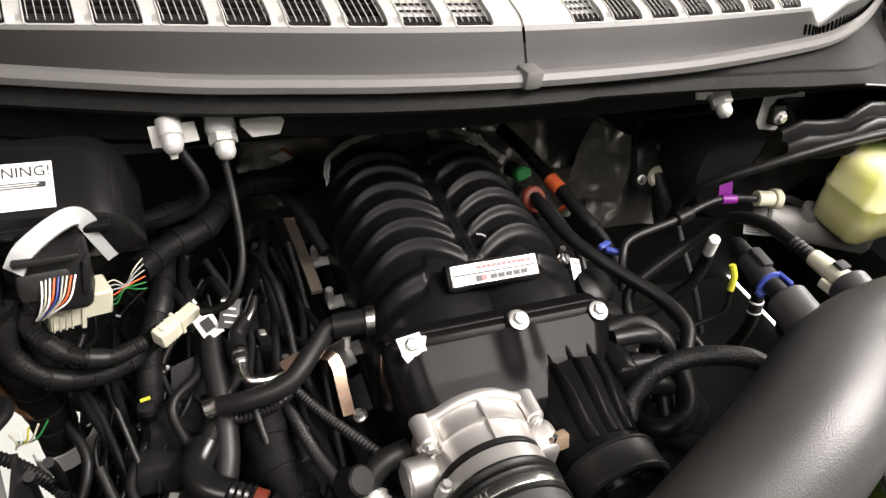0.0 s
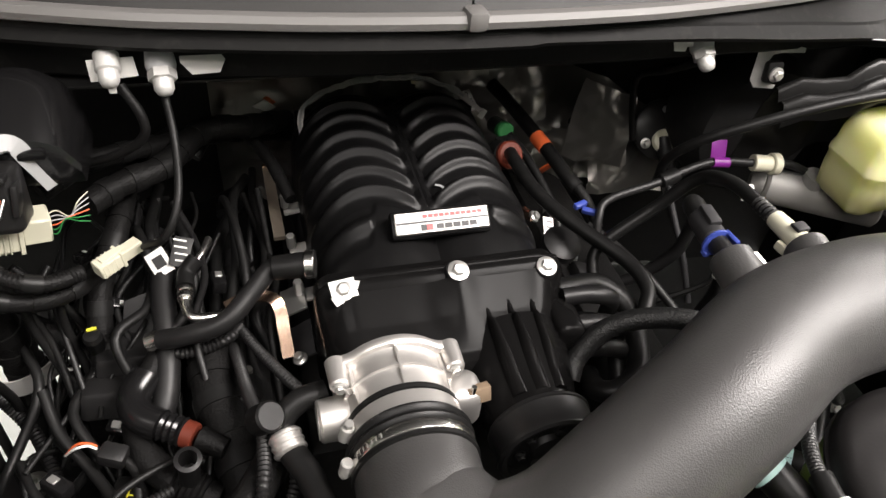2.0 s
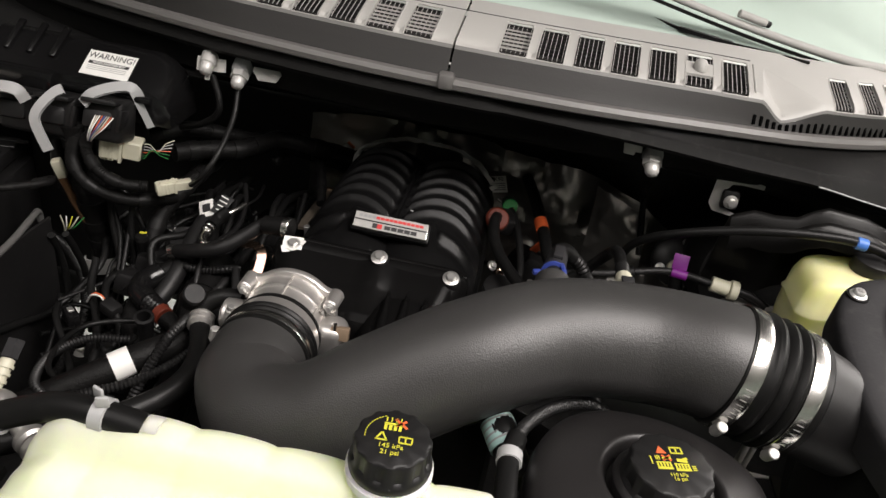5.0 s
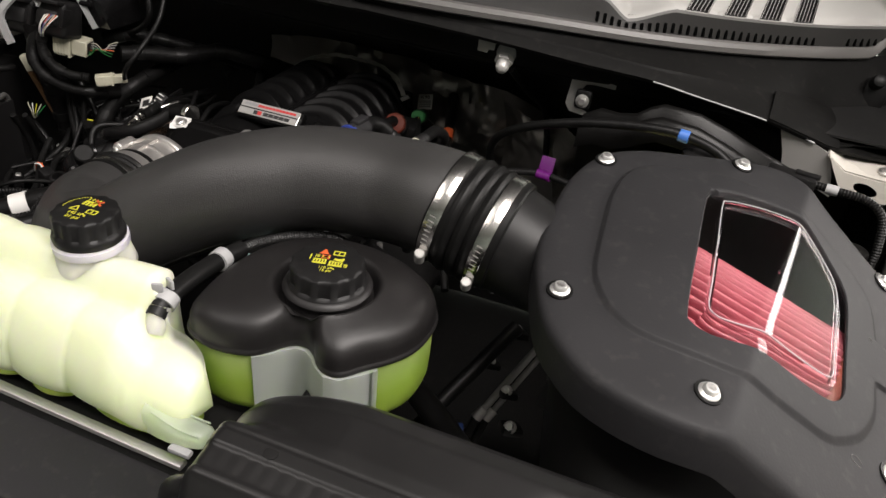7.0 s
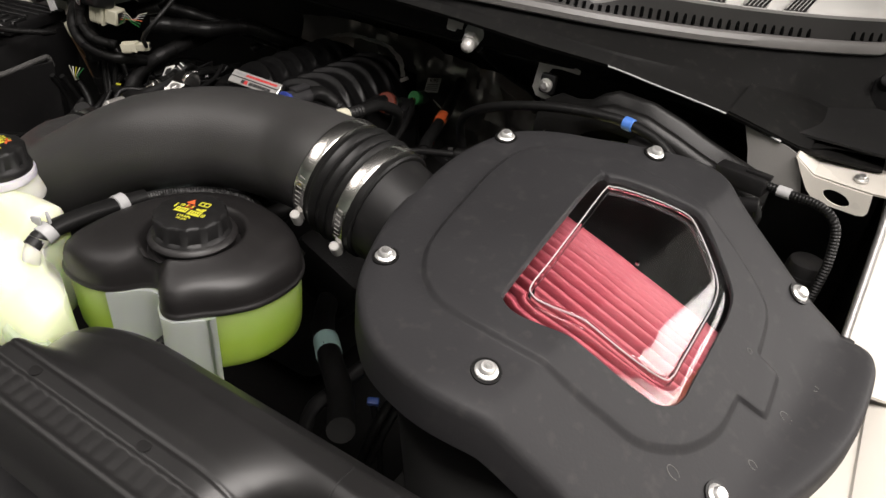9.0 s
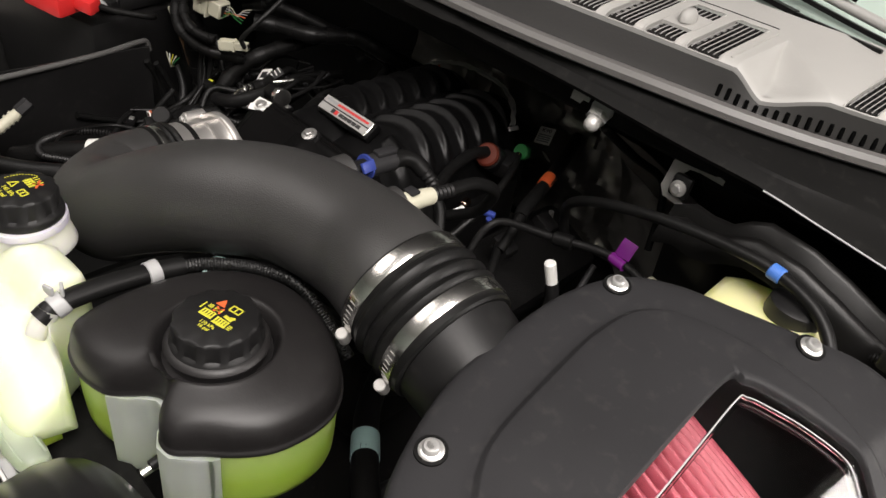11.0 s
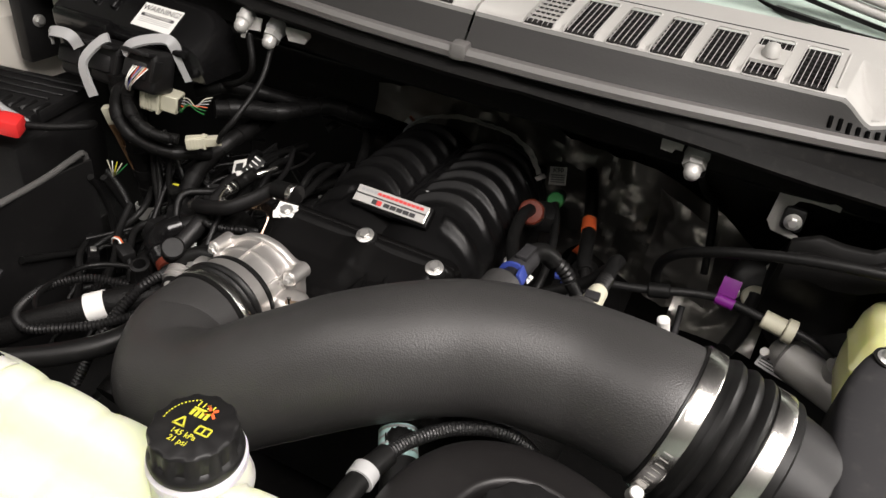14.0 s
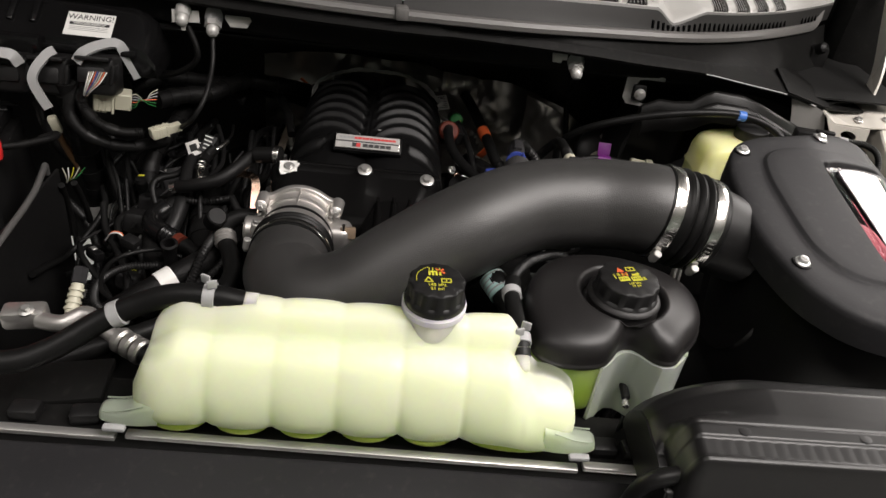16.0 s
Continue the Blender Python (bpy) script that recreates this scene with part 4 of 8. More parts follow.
part("sleeve", lathe([(0.0490, 0.044), (0.0520, 0.0445), (0.0525, 0.047), (0.0520, 0.0495), (0.0505, 0.050), (0.0505, 0.068)], TB, AX, 64), RUBBER, cpl)
part("silver_collar", lathe([(0.0506, 0.0515), (0.0522, 0.052), (0.0522, 0.067), (0.0506, 0.0675)], TB, AX, 64), ALU, cpl)
part("bellows", lathe([(0.050, 0.066), (0.0550, 0.068), (0.0565, 0.071), (0.0550, 0.0745), (0.0535, 0.0755), (0.0550, 0.0765), (0.0565, 0.080), (0.0550, 0.083), (0.053, 0.084), (0.053, 0.094), (0.0555, 0.0955), (0.0555, 0.099), (0.0540, 0.100)], TB, AX, 64), RUBBER, cpl)
cw = TB + AX * 0.0595 + Vector((-0.0535, 0, 0.020))
part("worm_housing", rod(cw - Vector((0.002, 0, 0.009)), cw + Vector((0.0015, 0, 0.008)), 0.0058, None, 16, None, 0.001), BRACKET, cpl, "zinc worm housing")
part("worm_screw", rod(cw + Vector((0.0015, 0, 0.008)), cw + Vector((0.0025, 0, 0.013)), 0.0045, None, 6, None, 0.0006), ZINC, cpl)
band_clamp(TB + AX * 0.089, AX, 0.0535, 0.0095, TB + AX * 0.089 + Vector((-0.052, 0, 0.010)))

# ---------------------------------------------------------------- intake tube
C1, C2 = Vector((0.386, -0.254, 1.226)), Vector((0.440, -0.258, 1.215))
intake = thing("intake_tube", (0.15, -0.29, 1.14), "wide textured black plastic intake tube curving across the bay", "intake tube")
E0 = TB + AX * 0.094
LINE = [E0, E0 + AX * 0.03, (-0.083, -0.292, 1.098), (-0.050, -0.331, 1.100), (0.004, -0.338, 1.118), (0.061, -0.322, 1.155), (0.137, -0.294, 1.197), (0.219, -0.254, 1.216), (0.306, -0.240, 1.221), C1 - (C2 - C1) * 0.25, C1 + (C2 - C1) * 0.15]
part("tube", tube(LINE, lambda s: 0.0535 + 0.0045 * smoothstep(0.1, 0.45, s), 48, 12), TUBE, intake, "", 60)
for base, tip, r in (((0.205, -0.240, 1.222), (0.2105, -0.172, 1.227), 0.0195), ((0.281, -0.230, 1.226), (0.2885, -0.172, 1.229), 0.0195)):
    part("stub", rod(base, tip, r * 1.06, r, 24, None, 0.002), TUBE, intake)
ax12 = (C2 - C1).normalized()
line = spline(LINE[2:], 6)
seam = []
for i, p in enumerate(line[:-3]):
    t = (line[i + 1] - p).normalized()
    d = Vector((0, -0.62, -0.78))
    d = (d - t * d.dot(t)).normalized()
    seam.append(p + d * (0.0530 + 0.0045 * smoothstep(0.1, 0.45, 0.15 + 0.85 * i / len(line))))
part("moulding_seam", tube(seam, 0.0011, 6, 2), TUBE, intake, "raised moulding seam")
cp2 = thing("airbox_coupler", (C1 + C2) / 2, "black rubber bellows coupler between intake tube and air box", "coupler")
n = (C2 - C1).length
prof = [(0.0575, -0.010), (0.0605, -0.009), (0.0605, 0.010), (0.0625, 0.013), (0.064, 0.017), (0.0625, 0.021), (0.0595, 0.0235), (0.0625, 0.026), (0.064, 0.030), (0.0625, 0.034), (0.0595, 0.0365), (0.0625, 0.039), (0.064, 0.042), (0.0625, 0.045), (0.060, 0.047), (0.0605, n + 0.012), (0.0585, n + 0.014)]
for nm, i, j in (("cuff", 0, 4), ("fold", 3, 7), ("fold", 6, 11), ("fold", 10, 15), ("cuff", 14, 17)):
    part(nm, lathe(prof[i:j], C1, ax12, 64), RUBBER, cp2)
band_clamp(C1, ax12, 0.0606, 0.0145, (0.381, -0.309, 1.198))
band_clamp(C2 - ax12 * 0.001, ax12, 0.0606, 0.0135, (0.432, -0.31, 1.183))

# ---------------------------------------------------------------- air box with window
abox = thing("air_box", (0.69, -0.26, 0.95), "dark grey air box with a clear window over a red filter", "air box")
WC = Vector((0.705, -0.25, 0))


def lid_z(x, y):
    bend = 0.7135 + 0.168 * (y + 0.225)
    drop = 0.235 * 0.012 * math.log1p(math.exp((x - 0.640) / 0.012)) + 0.52 * 0.0025 * math.log1p(math.exp(min(60, (x - bend) / 0.0025))) - 0.22 * 0.045 * math.log1p(math.exp((x - 0.797) / 0.045))
    return 1.262 + 0.15 * (y + 0.256) - drop


OUT = closed_curve([(0.514, -0.387, 0), (0.492, -0.321, 0), (0.488, -0.263, 0), (0.492, -0.19, 0), (0.514, -0.135, 0), (0.552, -0.108, 0), (0.60, -0.095, 0), (0.647, -0.080, 0), (0.690, -0.060, 0), (0.722, -0.058, 0), (0.752, -0.074, 0), (0.80, -0.088, 0), (0.842, -0.100, 0), (0.885, -0.106, 0), (0.912, -0.115, 0), (0.919, -0.150, 0), (0.912, -0.225, 0), (0.885, -0.30, 0), (0.845, -0.372, 0), (0.808, -0.425, 0), (0.770, -0.448, 0), (0.735, -0.446, 0), (0.69, -0.452, 0), (0.63, -0.460, 0), (0.575, -0.447, 0), (0.540, -0.422, 0)], 8)
WIN = closed_curve([(x, y, 0) for x, y in ((0.631, -0.172), (0.642, -0.161), (0.657, -0.154), (0.690, -0.146), (0.722, -0.143), (0.740, -0.150), (0.760, -0.164), (0.779, -0.182), (0.784, -0.205), (0.783, -0.242), (0.781, -0.286), (0.780, -0.308), (0.773, -0.324), (0.756, -0.336), (0.710, -0.349), (0.665, -0.362), (0.649, -0.364), (0.636, -0.359), (0.631, -0.345), (0.630, -0.268))], 12)
BEAD = closed_curve([(x, y, 0) for x, y in ((0.6455, -0.186), (0.650, -0.177), (0.664, -0.171), (0.690, -0.163), (0.718, -0.160), (0.735, -0.166), (0.754, -0.179), (0.767, -0.193), (0.771, -0.212), (0.770, -0.245), (0.768, -0.285), (0.767, -0.304), (0.761, -0.314), (0.734, -0.325), (0.703, -0.334), (0.665, -0.344), (0.652, -0.343), (0.6465, -0.334), (0.6465, -0.300), (0.646, -0.248))], 12)
RIDGE = closed_curve([(x, y, 0) for x, y in ((0.601, -0.134), (0.570, -0.144), (0.548, -0.166), (0.540, -0.207), (0.541, -0.253), (0.546, -0.320), (0.556, -0.352), (0.575, -0.376), (0.602, -0.389), (0.648, -0.392), (0.702, -0.386), (0.740, -0.377), (0.764, -0.370), (0.783, -0.355), (0.800, -0.334), (0.813, -0.304), (0.816, -0.276), (0.8165, -0.266), (0.819, -0.2625), (0.838, -0.2575), (0.8415, -0.254), (0.842, -0.246), (0.8405, -0.216), (0.839, -0.2115), (0.836, -0.2105), (0.822, -0.2115), (0.819, -0.209), (0.8185, -0.200), (0.814, -0.168), (0.800, -0.152), (0.770, -0.140), (0.728, -0.131), (0.691, -0.124), (0.634, -0.129))], 6)


def at_angle(curve, a):
    """Where the ray from the window's middle at the angle a meets a closed curve."""
    d = Vector((math.cos(a), math.sin(a), 0))
    best = None
    for p, q in zip(curve, curve[1:] + curve[:1]):
        u, v = p - WC, q - WC
        c0, c1 = d.x * u.y - d.y * u.x, d.x * v.y - d.y * v.x
        if c0 == c1 or (c0 > 0) == (c1 > 0):
            continue
        k = c0 / (c0 - c1)
        w = u.lerp(v, k)
        if w.dot(d) > 0 and (best is None or w.length > best):
            best = w.length
    return best


NA = 440
rings = [[] for _ in range(41)]
for k in range(NA):
    a = math.tau * k / NA
    r0, r1 = at_angle(WIN, a), at_angle(OUT, a)
    d = Vector((math.cos(a), math.sin(a), 0))
    rs = at_angle(RIDGE, a)
    rows = [(r0, -0.008), (r0, -0.002), (r0 + 0.0015, 0)]
    for f in (0.2, 0.4, 0.6, 0.8):
        rows.append((r0 + 0.0015 + (rs - 0.0045 - r0) * f, 0.0))
    for f in np.linspace(0, 1, 9):
        rows.append((rs - 0.003 + 0.0065 * f, -0.0042 * smoothstep(0, 1, f)))
    for f in (0.15, 0.35, 0.6, 0.85):
        rows.append((rs + 0.0035 + (r1 - 0.0155 - rs) * f, -0.0042))
    rows += [(r1 - 0.012, -0.0048), (r1 - 0.007, -0.0056), (r1 - 0.003, -0.007), (r1 - 0.0008, -0.011), (r1, -0.016), (r1 + 0.0005, -0.045), (r1 - 0.003, -0.048), (r1 - 0.012, -0.05)]
    for i, (r, h) in enumerate(rows):
        p = WC + d * r
        rings[i].append((p.x, p.y, lid_z(p.x, p.y) + h))
rings = [r for r in rings if r]
part("lid", loft(rings, None, False), LID, abox, "dark grey moulded lid", 50)
body = [[(p.x + (WC.x - p.x) * k, p.y + (WC.y - p.y) * k, lid_z(p.x, p.y) - 0.04 if z is None else z) for p in OUT[::3]] for k, z in ((0.06, None), (0.16, 1.10), (0.22, 0.97))]
part("body", loft(body, None, False), BLACK, abox, "black lower housing", 50)
part("bottom", box((0.70, -0.26, 0.972), (0.30, 0.28, 0.006), (0, 0, 0), 0.002), BLACK, abox)
# the clear pane: a flange under the lid's rim, then a raised dome inside the bead line
body = []
dome = [(BEAD, k, 0.0020 + 0.0008 * (1 - k) ** 0.5) for k in np.linspace(0.975, 0.02, 56)]
under = [(BEAD, k, -0.0012 + 0.0008 * (1 - k) ** 0.5) for k in np.linspace(0.02, 0.955, 56)]
for curve, k, h in [(WIN, 1.03, -0.0085), (WIN, 1.03, -0.0055), (BEAD, 1.03, -0.0050), (BEAD, 1.012, -0.0042), (BEAD, 1.0, -0.0010), (BEAD, 0.992, 0.0012)] + dome + under + [(BEAD, 0.968, -0.0028), (BEAD, 0.98, -0.0078), (WIN, 1.0, -0.0085)]:
    ring = [WC + (q - WC) * k for q in curve]
    body.append([(p.x, p.y, lid_z(p.x, p.y) + h) for p in ring])
pane = part("window", loft(body + body[:1], None, False), PANE, abox, "clear raised window pane", 30)
pane.visible_shadow = False
# A thin grey tube draws the glint along the clear pane's bead.
part("pane_edge", tube([(p.x, p.y, lid_z(p.x, p.y) + 0.0022) for p in BEAD + BEAD[:2]], 0.0006, 6, 2), GREYLEVER, abox, "grey line drawn for the light that the pane's edge catches")
for p in ((0.525, -0.365), (0.521, -0.150), (0.661, -0.090), (0.833, -0.112), (0.829, -0.347), (0.657, -0.422)):
    nx, ny = (lid_z(p[0] + 0.004, p[1]) - lid_z(p[0] - 0.004, p[1])) / 0.008, 0.15
    socket_bolt((*p, lid_z(*p) - 0.0035), (-nx, -ny, 1), 0.0080, abox)
SCUFF = material("pale_scuff_mark", (0.075, 0.072, 0.070), 0.6, vary=0.4)
for x, y, r in ((0.858, -0.238, 0.0055), (0.846, -0.300, 0.004), (0.838, -0.246, 0.003), (0.795, -0.362, 0.0055), (0.872, -0.190, 0.004), (0.812, -0.218, 0.0025)):
    ring = [Vector((x + r * math.cos(a), y + 0.7 * r * math.sin(a), 0)) for a in np.linspace(0.3, 5.6, 14)]
    part("scuff", tube([(p.x, p.y, lid_z(p.x, p.y) - 0.0041 + (0.0042 if x < 0.835 and -0.255 < y < -0.213 else 0)) for p in ring], 0.00045, 5, 2), SCUFF, abox, "pale scuff ring")
part("inlet", lathe([(0.0570, -0.030), (0.0565, 0.012), (0.052, 0.075)], C2, ax12 + Vector((0, 0, -0.10)), 48), BLACK, abox, "black inlet neck")

flt = thing("air_filter", (0.70, -0.25, 1.10), "red pleated cone air filter inside the air box", "air filter")
fa = Vector((0.965, -0.17, -0.195)).normalized()
FB = Vector((0.650, -0.232, 1.101)) - fa * 0.095
bm = lathe([(0.119, 0.0), (0.1175, 0.08), (0.1145, 0.150), (0.111, 0.212)], FB, fa, 660, None, lambda a, r, h: r - 0.010 * (1 - abs(math.sin(33 * a)) ** 0.8))
part("pleats", bm, FILTER, flt, "", 20)
part("base_ring", lathe([(0.119, -0.006), (0.120, 0.0), (0.118, 0.006)], FB, fa, 64), BLACK, flt)
part("end_cap", lathe([(0.110, 0.210), (0.112, 0.214), (0.111, 0.221), (0.10, 0.224)], FB, fa, 64), REDSEAL, flt)

# ---------------------------------------------------------------- coolant tank with seven lobes
tank = thing("coolant_tank", (0.03, -0.49, 1.06), "milky translucent coolant expansion tank with lobed sides, bright green coolant", "coolant tank")
XA, XB, LOBE = -0.187, 0.252, 0.0642
NOTCH = [XA + LOBE * k for k in range(6)] + [XB]      # five even lobes and a wide last one
rings = []
for x in np.linspace(XA, XB, 150):
    k = min(5, int((x - XA) / LOBE))
    ph = (x - NOTCH[k]) / (NOTCH[k + 1] - NOTCH[k])
    bulge = 0.0036 * (math.sqrt(max(0.0, 1 - (2 * ph - 1) ** 2)) - 0.7)
    e = min(1, (x - XA) / 0.035, (XB - x) / 0.040)
    e = math.sqrt(max(0.0, 1 - (1 - e) ** 2)) if e < 1 else 1
    e = 0.5 + 0.5 * e if x < 0 else 0.42 + 0.58 * e
    back = smoothstep(0.176, 0.212, x)      # the low end beyond the cap
    left = 1 - smoothstep(-0.187, -0.150, x)
    top = 1.196 - 0.012 * left
    sink = 1 - 0.30 * back
    cy, cz = -0.492 - 0.018 * back, 1.140 - 0.012 * back
    prof = [(-0.440, 1.085), (-0.438, 1.13), (-0.440, top - 0.012), (-0.447, top), (-0.460, top + 0.006), (-0.473, top + 0.004), (-0.482, top - 0.006), (-0.488, top - 0.0155), (-0.494, top - 0.0165), (-0.505, top - 0.0150), (-0.518, top - 0.0205), (-0.530, 1.162), (-0.541, 1.140), (-0.546, 1.118), (-0.544, 1.104), (-0.530, 1.092), (-0.49, 1.080)]
    row = []
    for y, z in prof:
        z = 1.085 + (z - 1.085) * sink
        y += (-0.486 - y) * back if y > -0.486 else 0.0
        d = Vector((0, y - cy, z - cz))
        d = d * e + d.normalized() * bulge * (1 if z > 1.13 else 1.9 if y < -0.5 else 0.4)
        low = min(1.0, max(0.0, (1.185 - z) / 0.085)) if y < -0.47 else 0.0
        flare = 0.004 * smoothstep(XB - 0.05, XB, x) - 0.014 * (1 - smoothstep(XA, XA + 0.07, x))
        row.append((x + flare * low, cy + d.y, cz + d.z))
    rings.append(closed_curve(row, 3))
part("shell", loft(rings), TANK, tank, "milky lobed shell", 80)
for x, s in ((-0.190, -1), (0.240, 1)):
    rings = []
    for d, z1, w in ((-0.020, 1.128, 0.020), (-0.006, 1.124, 0.024), (0.006, 1.1185, 0.026), (0.015, 1.1150, 0.026), (0.025, 1.1130, 0.025), (0.033, 1.1120, 0.022), (0.037, 1.109, 0.018)):
        yc = -0.536 + 0.10 * max(0.0, d)
        rings.append([(x + s * d, yc + yy * w, z) for yy, z in ((-0.5, 1.100), (-0.5, z1 - 0.006), (-0.36, z1 - 0.0015), (-0.18, z1), (0.18, z1), (0.36, z1 - 0.0015), (0.5, z1 - 0.006), (0.5, 1.100))])
    part("mounting_ear", loft(rings), FROST, tank, "clear milky moulded ear", 60)
    for yy in (-0.009, 0.009):
        part("ear_rib", tube([(x + s * d, -0.536 + yy + 0.10 * max(0, d), z) for d, z in ((-0.010, 1.1262), (0.006, 1.1190), (0.015, 1.1155), (0.025, 1.1135), (0.033, 1.1125))], 0.0009, 6, 4), FROST, tank)
    part("ear_clip", box((x + s * 0.020, -0.550, 1.098), (0.022, 0.008, 0.006), (0, 0, 0), 0.002), GREYLEVER, tank)
for p, q in zip(NOTCH, NOTCH[1:]):
    x, w = (p + q) / 2, (q - p) / 2
    part("lower_bowl", loft([[(x + w * 0.97 * kk * math.cos(a), -0.505 - 0.0375 * kk * math.sin(a) ** 0.55, z) for a in np.linspace(0, math.pi, 18)] for kk, z in ((0.95, 1.088), (0.985, 1.0895), (1.0, 1.093), (1.0, 1.099))]), LIME, tank, "bright green lower bowl", 50)
part("neck", lathe([(0.037, -0.032), (0.033, -0.014), (0.0315, -0.009)], (0.097, -0.452, 1.212), (0, -0.04, 1), 40), TANK, tank)
part("neck_ring", lathe([(0.0315, -0.010), (0.0340, -0.008), (0.0340, -0.001), (0.031, 0.001)], (0.097, -0.452, 1.212), (0, -0.04, 1), 40), NECK, tank, "white filler neck ring")
part("inlet_stub", rod((-0.120, -0.460, 1.196), (-0.085, -0.460, 1.192), 0.012, 0.014, 20), TANK, tank)
part("outlet_stub", rod((0.193, -0.492, 1.160), (0.192, -0.476, 1.180), 0.010, None, 18), TANK, tank)


def filler_cap(at, r, label, lines, turn=0.0, wide=False):
    """A ribbed black screw cap with yellow printed signs and writing."""
    c = thing("filler_cap", at, label, "filler cap", "filler caps")
    at = Vector(at)
    cap = part("cap", lathe([(r * 1.12, 0.0), (r * 1.14, 0.004), (r * 1.10, 0.008), (r * 1.0, 0.010), (r, 0.024), (r * 0.97, 0.0265), (r * 0.92, 0.0275), (0.0001, 0.0278)], at, (0, 0, 1), 96, None, lambda a, q, h: q + (0.0014 * smoothstep(0.2, 0.8, 0.5 + 0.5 * math.sin(12 * a)) if 0.009 < h < 0.027 else 0)), BLACK, c, "ribbed black cap", 45)
    top = Matrix.Translation(at + Vector((0, 0, 0.0279))) @ pose(0, 0, 0, 0, 0, turn) @ Matrix.Diagonal((r / 0.0294, r / 0.0294, 1, 1))

    def plate(nm, x, y, sx, sy, mat, rot=0.0):
        bm = box((0, 0, 0), (sx, sy, 0.0004), (0, 0, 0), 0)
        bm.transform(top @ pose(x, y, 0, 0, 0, rot))
        part(nm, bm, mat, cap)
    if wide:
        # a low flange; a red triangle, a book, two radiator signs and a crossed-out flame
        part("flange", lathe([(r * 1.24, 0.0), (r * 1.26, 0.002), (r * 1.22, 0.0045), (r * 1.12, 0.0065), (r * 1.0, 0.0068)], at, (0, 0, 1), 64), RESLID, cap, "low round flange")
        for i in range(6):
            plate("triangle_fill", -0.0055, 0.0098 + 0.0011 * i, 0.0074 - 0.00125 * i, 0.0011, ORANGE)
        for y in (0.0098, 0.0150):
            plate("book_bar", 0.0065, y, 0.0092, 0.0010, YELLOW)
        for x in (0.0022, 0.0065, 0.0108):
            plate("book_bar", x, 0.0124, 0.0010, 0.0052, YELLOW)
        for x, y in ((-0.0066, -0.0018), (0.0066, -0.0030)):
            plate("sign", x, y - 0.0022, 0.0112, 0.0020, YELLOW)
            for i in range(5):
                plate("sign_bar", x - 0.0047 + 0.00235 * i, y + 0.0006, 0.0013, 0.0044, YELLOW)
            plate("sign", x, y + 0.0030, 0.0112, 0.0008, YELLOW)
        plate("flame", -0.0030, 0.0050, 0.0065, 0.0024, YELLOW, 10)
        plate("cross_bar", -0.0030, 0.0052, 0.0016, 0.0080, ORANGE, 52)
        plate("cross_bar", -0.0030, 0.0052, 0.0016, 0.0080, ORANGE, -52)
        plate("hand_sign", 0.0080, 0.0030, 0.0076, 0.0026, YELLOW, -8)
        plate("hand_sign", 0.0105, 0.0046, 0.0040, 0.0020, YELLOW, 20)
        for i in range(3):
            plate("steam_bar", -0.0112 + 0.0013 * i, 0.0052, 0.0006, 0.0036, YELLOW)
            plate("rim_mark", 0.0150, -0.0020 - 0.0016 * i, 0.0030, 0.0008, YELLOW)
        plate("rim_mark", -0.0150, 0.0030, 0.0009, 0.0070, YELLOW)
        for k, s in enumerate(lines):
            words("writing", s, top @ Matrix.Translation((0.001, -0.0098 - 0.0036 * k, 0)), 0.0042, YELLOW, cap)
    else:
        # a radiator sign crossed out, a triangle and an open book
        plate("sign", -0.002, 0.013, 0.014, 0.0022, YELLOW)
        for i in range(4):
            plate("sign_bar", -0.0077 + 0.0038 * i, 0.0095, 0.0024, 0.006, YELLOW)
        for i in range(4):
            plate("steam_bar", -0.0077 + 0.0038 * i, 0.0175, 0.0009, 0.0045, YELLOW)
        plate("cross_bar", 0.004, 0.0145, 0.0022, 0.013, ORANGE, 50)
        plate("cross_bar", 0.004, 0.0145, 0.0022, 0.010, ORANGE, -50)
        for p, q, rr in (((-0.0115, -0.0005), 0.009, 62), ((-0.0071, -0.0005), 0.009, -62), ((-0.0093, -0.0042), 0.0095, 0)):
            plate("triangle_bar", *p, q, 0.0013, YELLOW, rr)
        for y in (0.0012, -0.0048):
            plate("book_bar", 0.0095, y, 0.010, 0.0012, YELLOW)
        for x in (0.0045, 0.0095, 0.0145):
            plate("book_bar", x, -0.0018, 0.0012, 0.006, YELLOW)
        for k, s in enumerate(lines):
            words("writing", s, top @ Matrix.Translation((-0.001, -0.0095 - 0.0062 * k, 0)), 0.0062, YELLOW, cap)
        for k in range(12):
            a = radians(115 + 6.5 * k)
            plate("rim_mark", 0.0222 * math.cos(a), 0.0222 * math.sin(a), 0.0008, 0.0013, YELLOW, math.degrees(a))
    return c


filler_cap((0.097, -0.452, 1.2125), 0.0285, "black ribbed screw cap with yellow signs on the coolant tank", ("145 kPa", "21 psi"), 4)

# ---------------------------------------------------------------- intercooler reservoir
res = thing("intercooler_reservoir", (0.315, -0.40, 1.0), "green coolant reservoir with a moulded black lid", "reservoir")
OB = closed_curve([(x, y, 0) for x, y in ((0.2085, -0.450), (0.213, -0.467), (0.224, -0.477), (0.240, -0.482), (0.258, -0.483), (0.275, -0.480), (0.288, -0.474), (0.298, -0.463), (0.306, -0.452), (0.315, -0.4455), (0.325, -0.4455), (0.334, -0.452), (0.342, -0.461), (0.354, -0.4675), (0.368, -0.465), (0.382, -0.449), (0.400, -0.429), (0.4135, -0.404), (0.417, -0.370), (0.409, -0.343), (0.384, -0.319), (0.340, -0.300), (0.285, -0.297), (0.240, -0.318), (0.213, -0.360), (0.2055, -0.410))], 6)
CB = Vector((0.316, -0.394, 0))
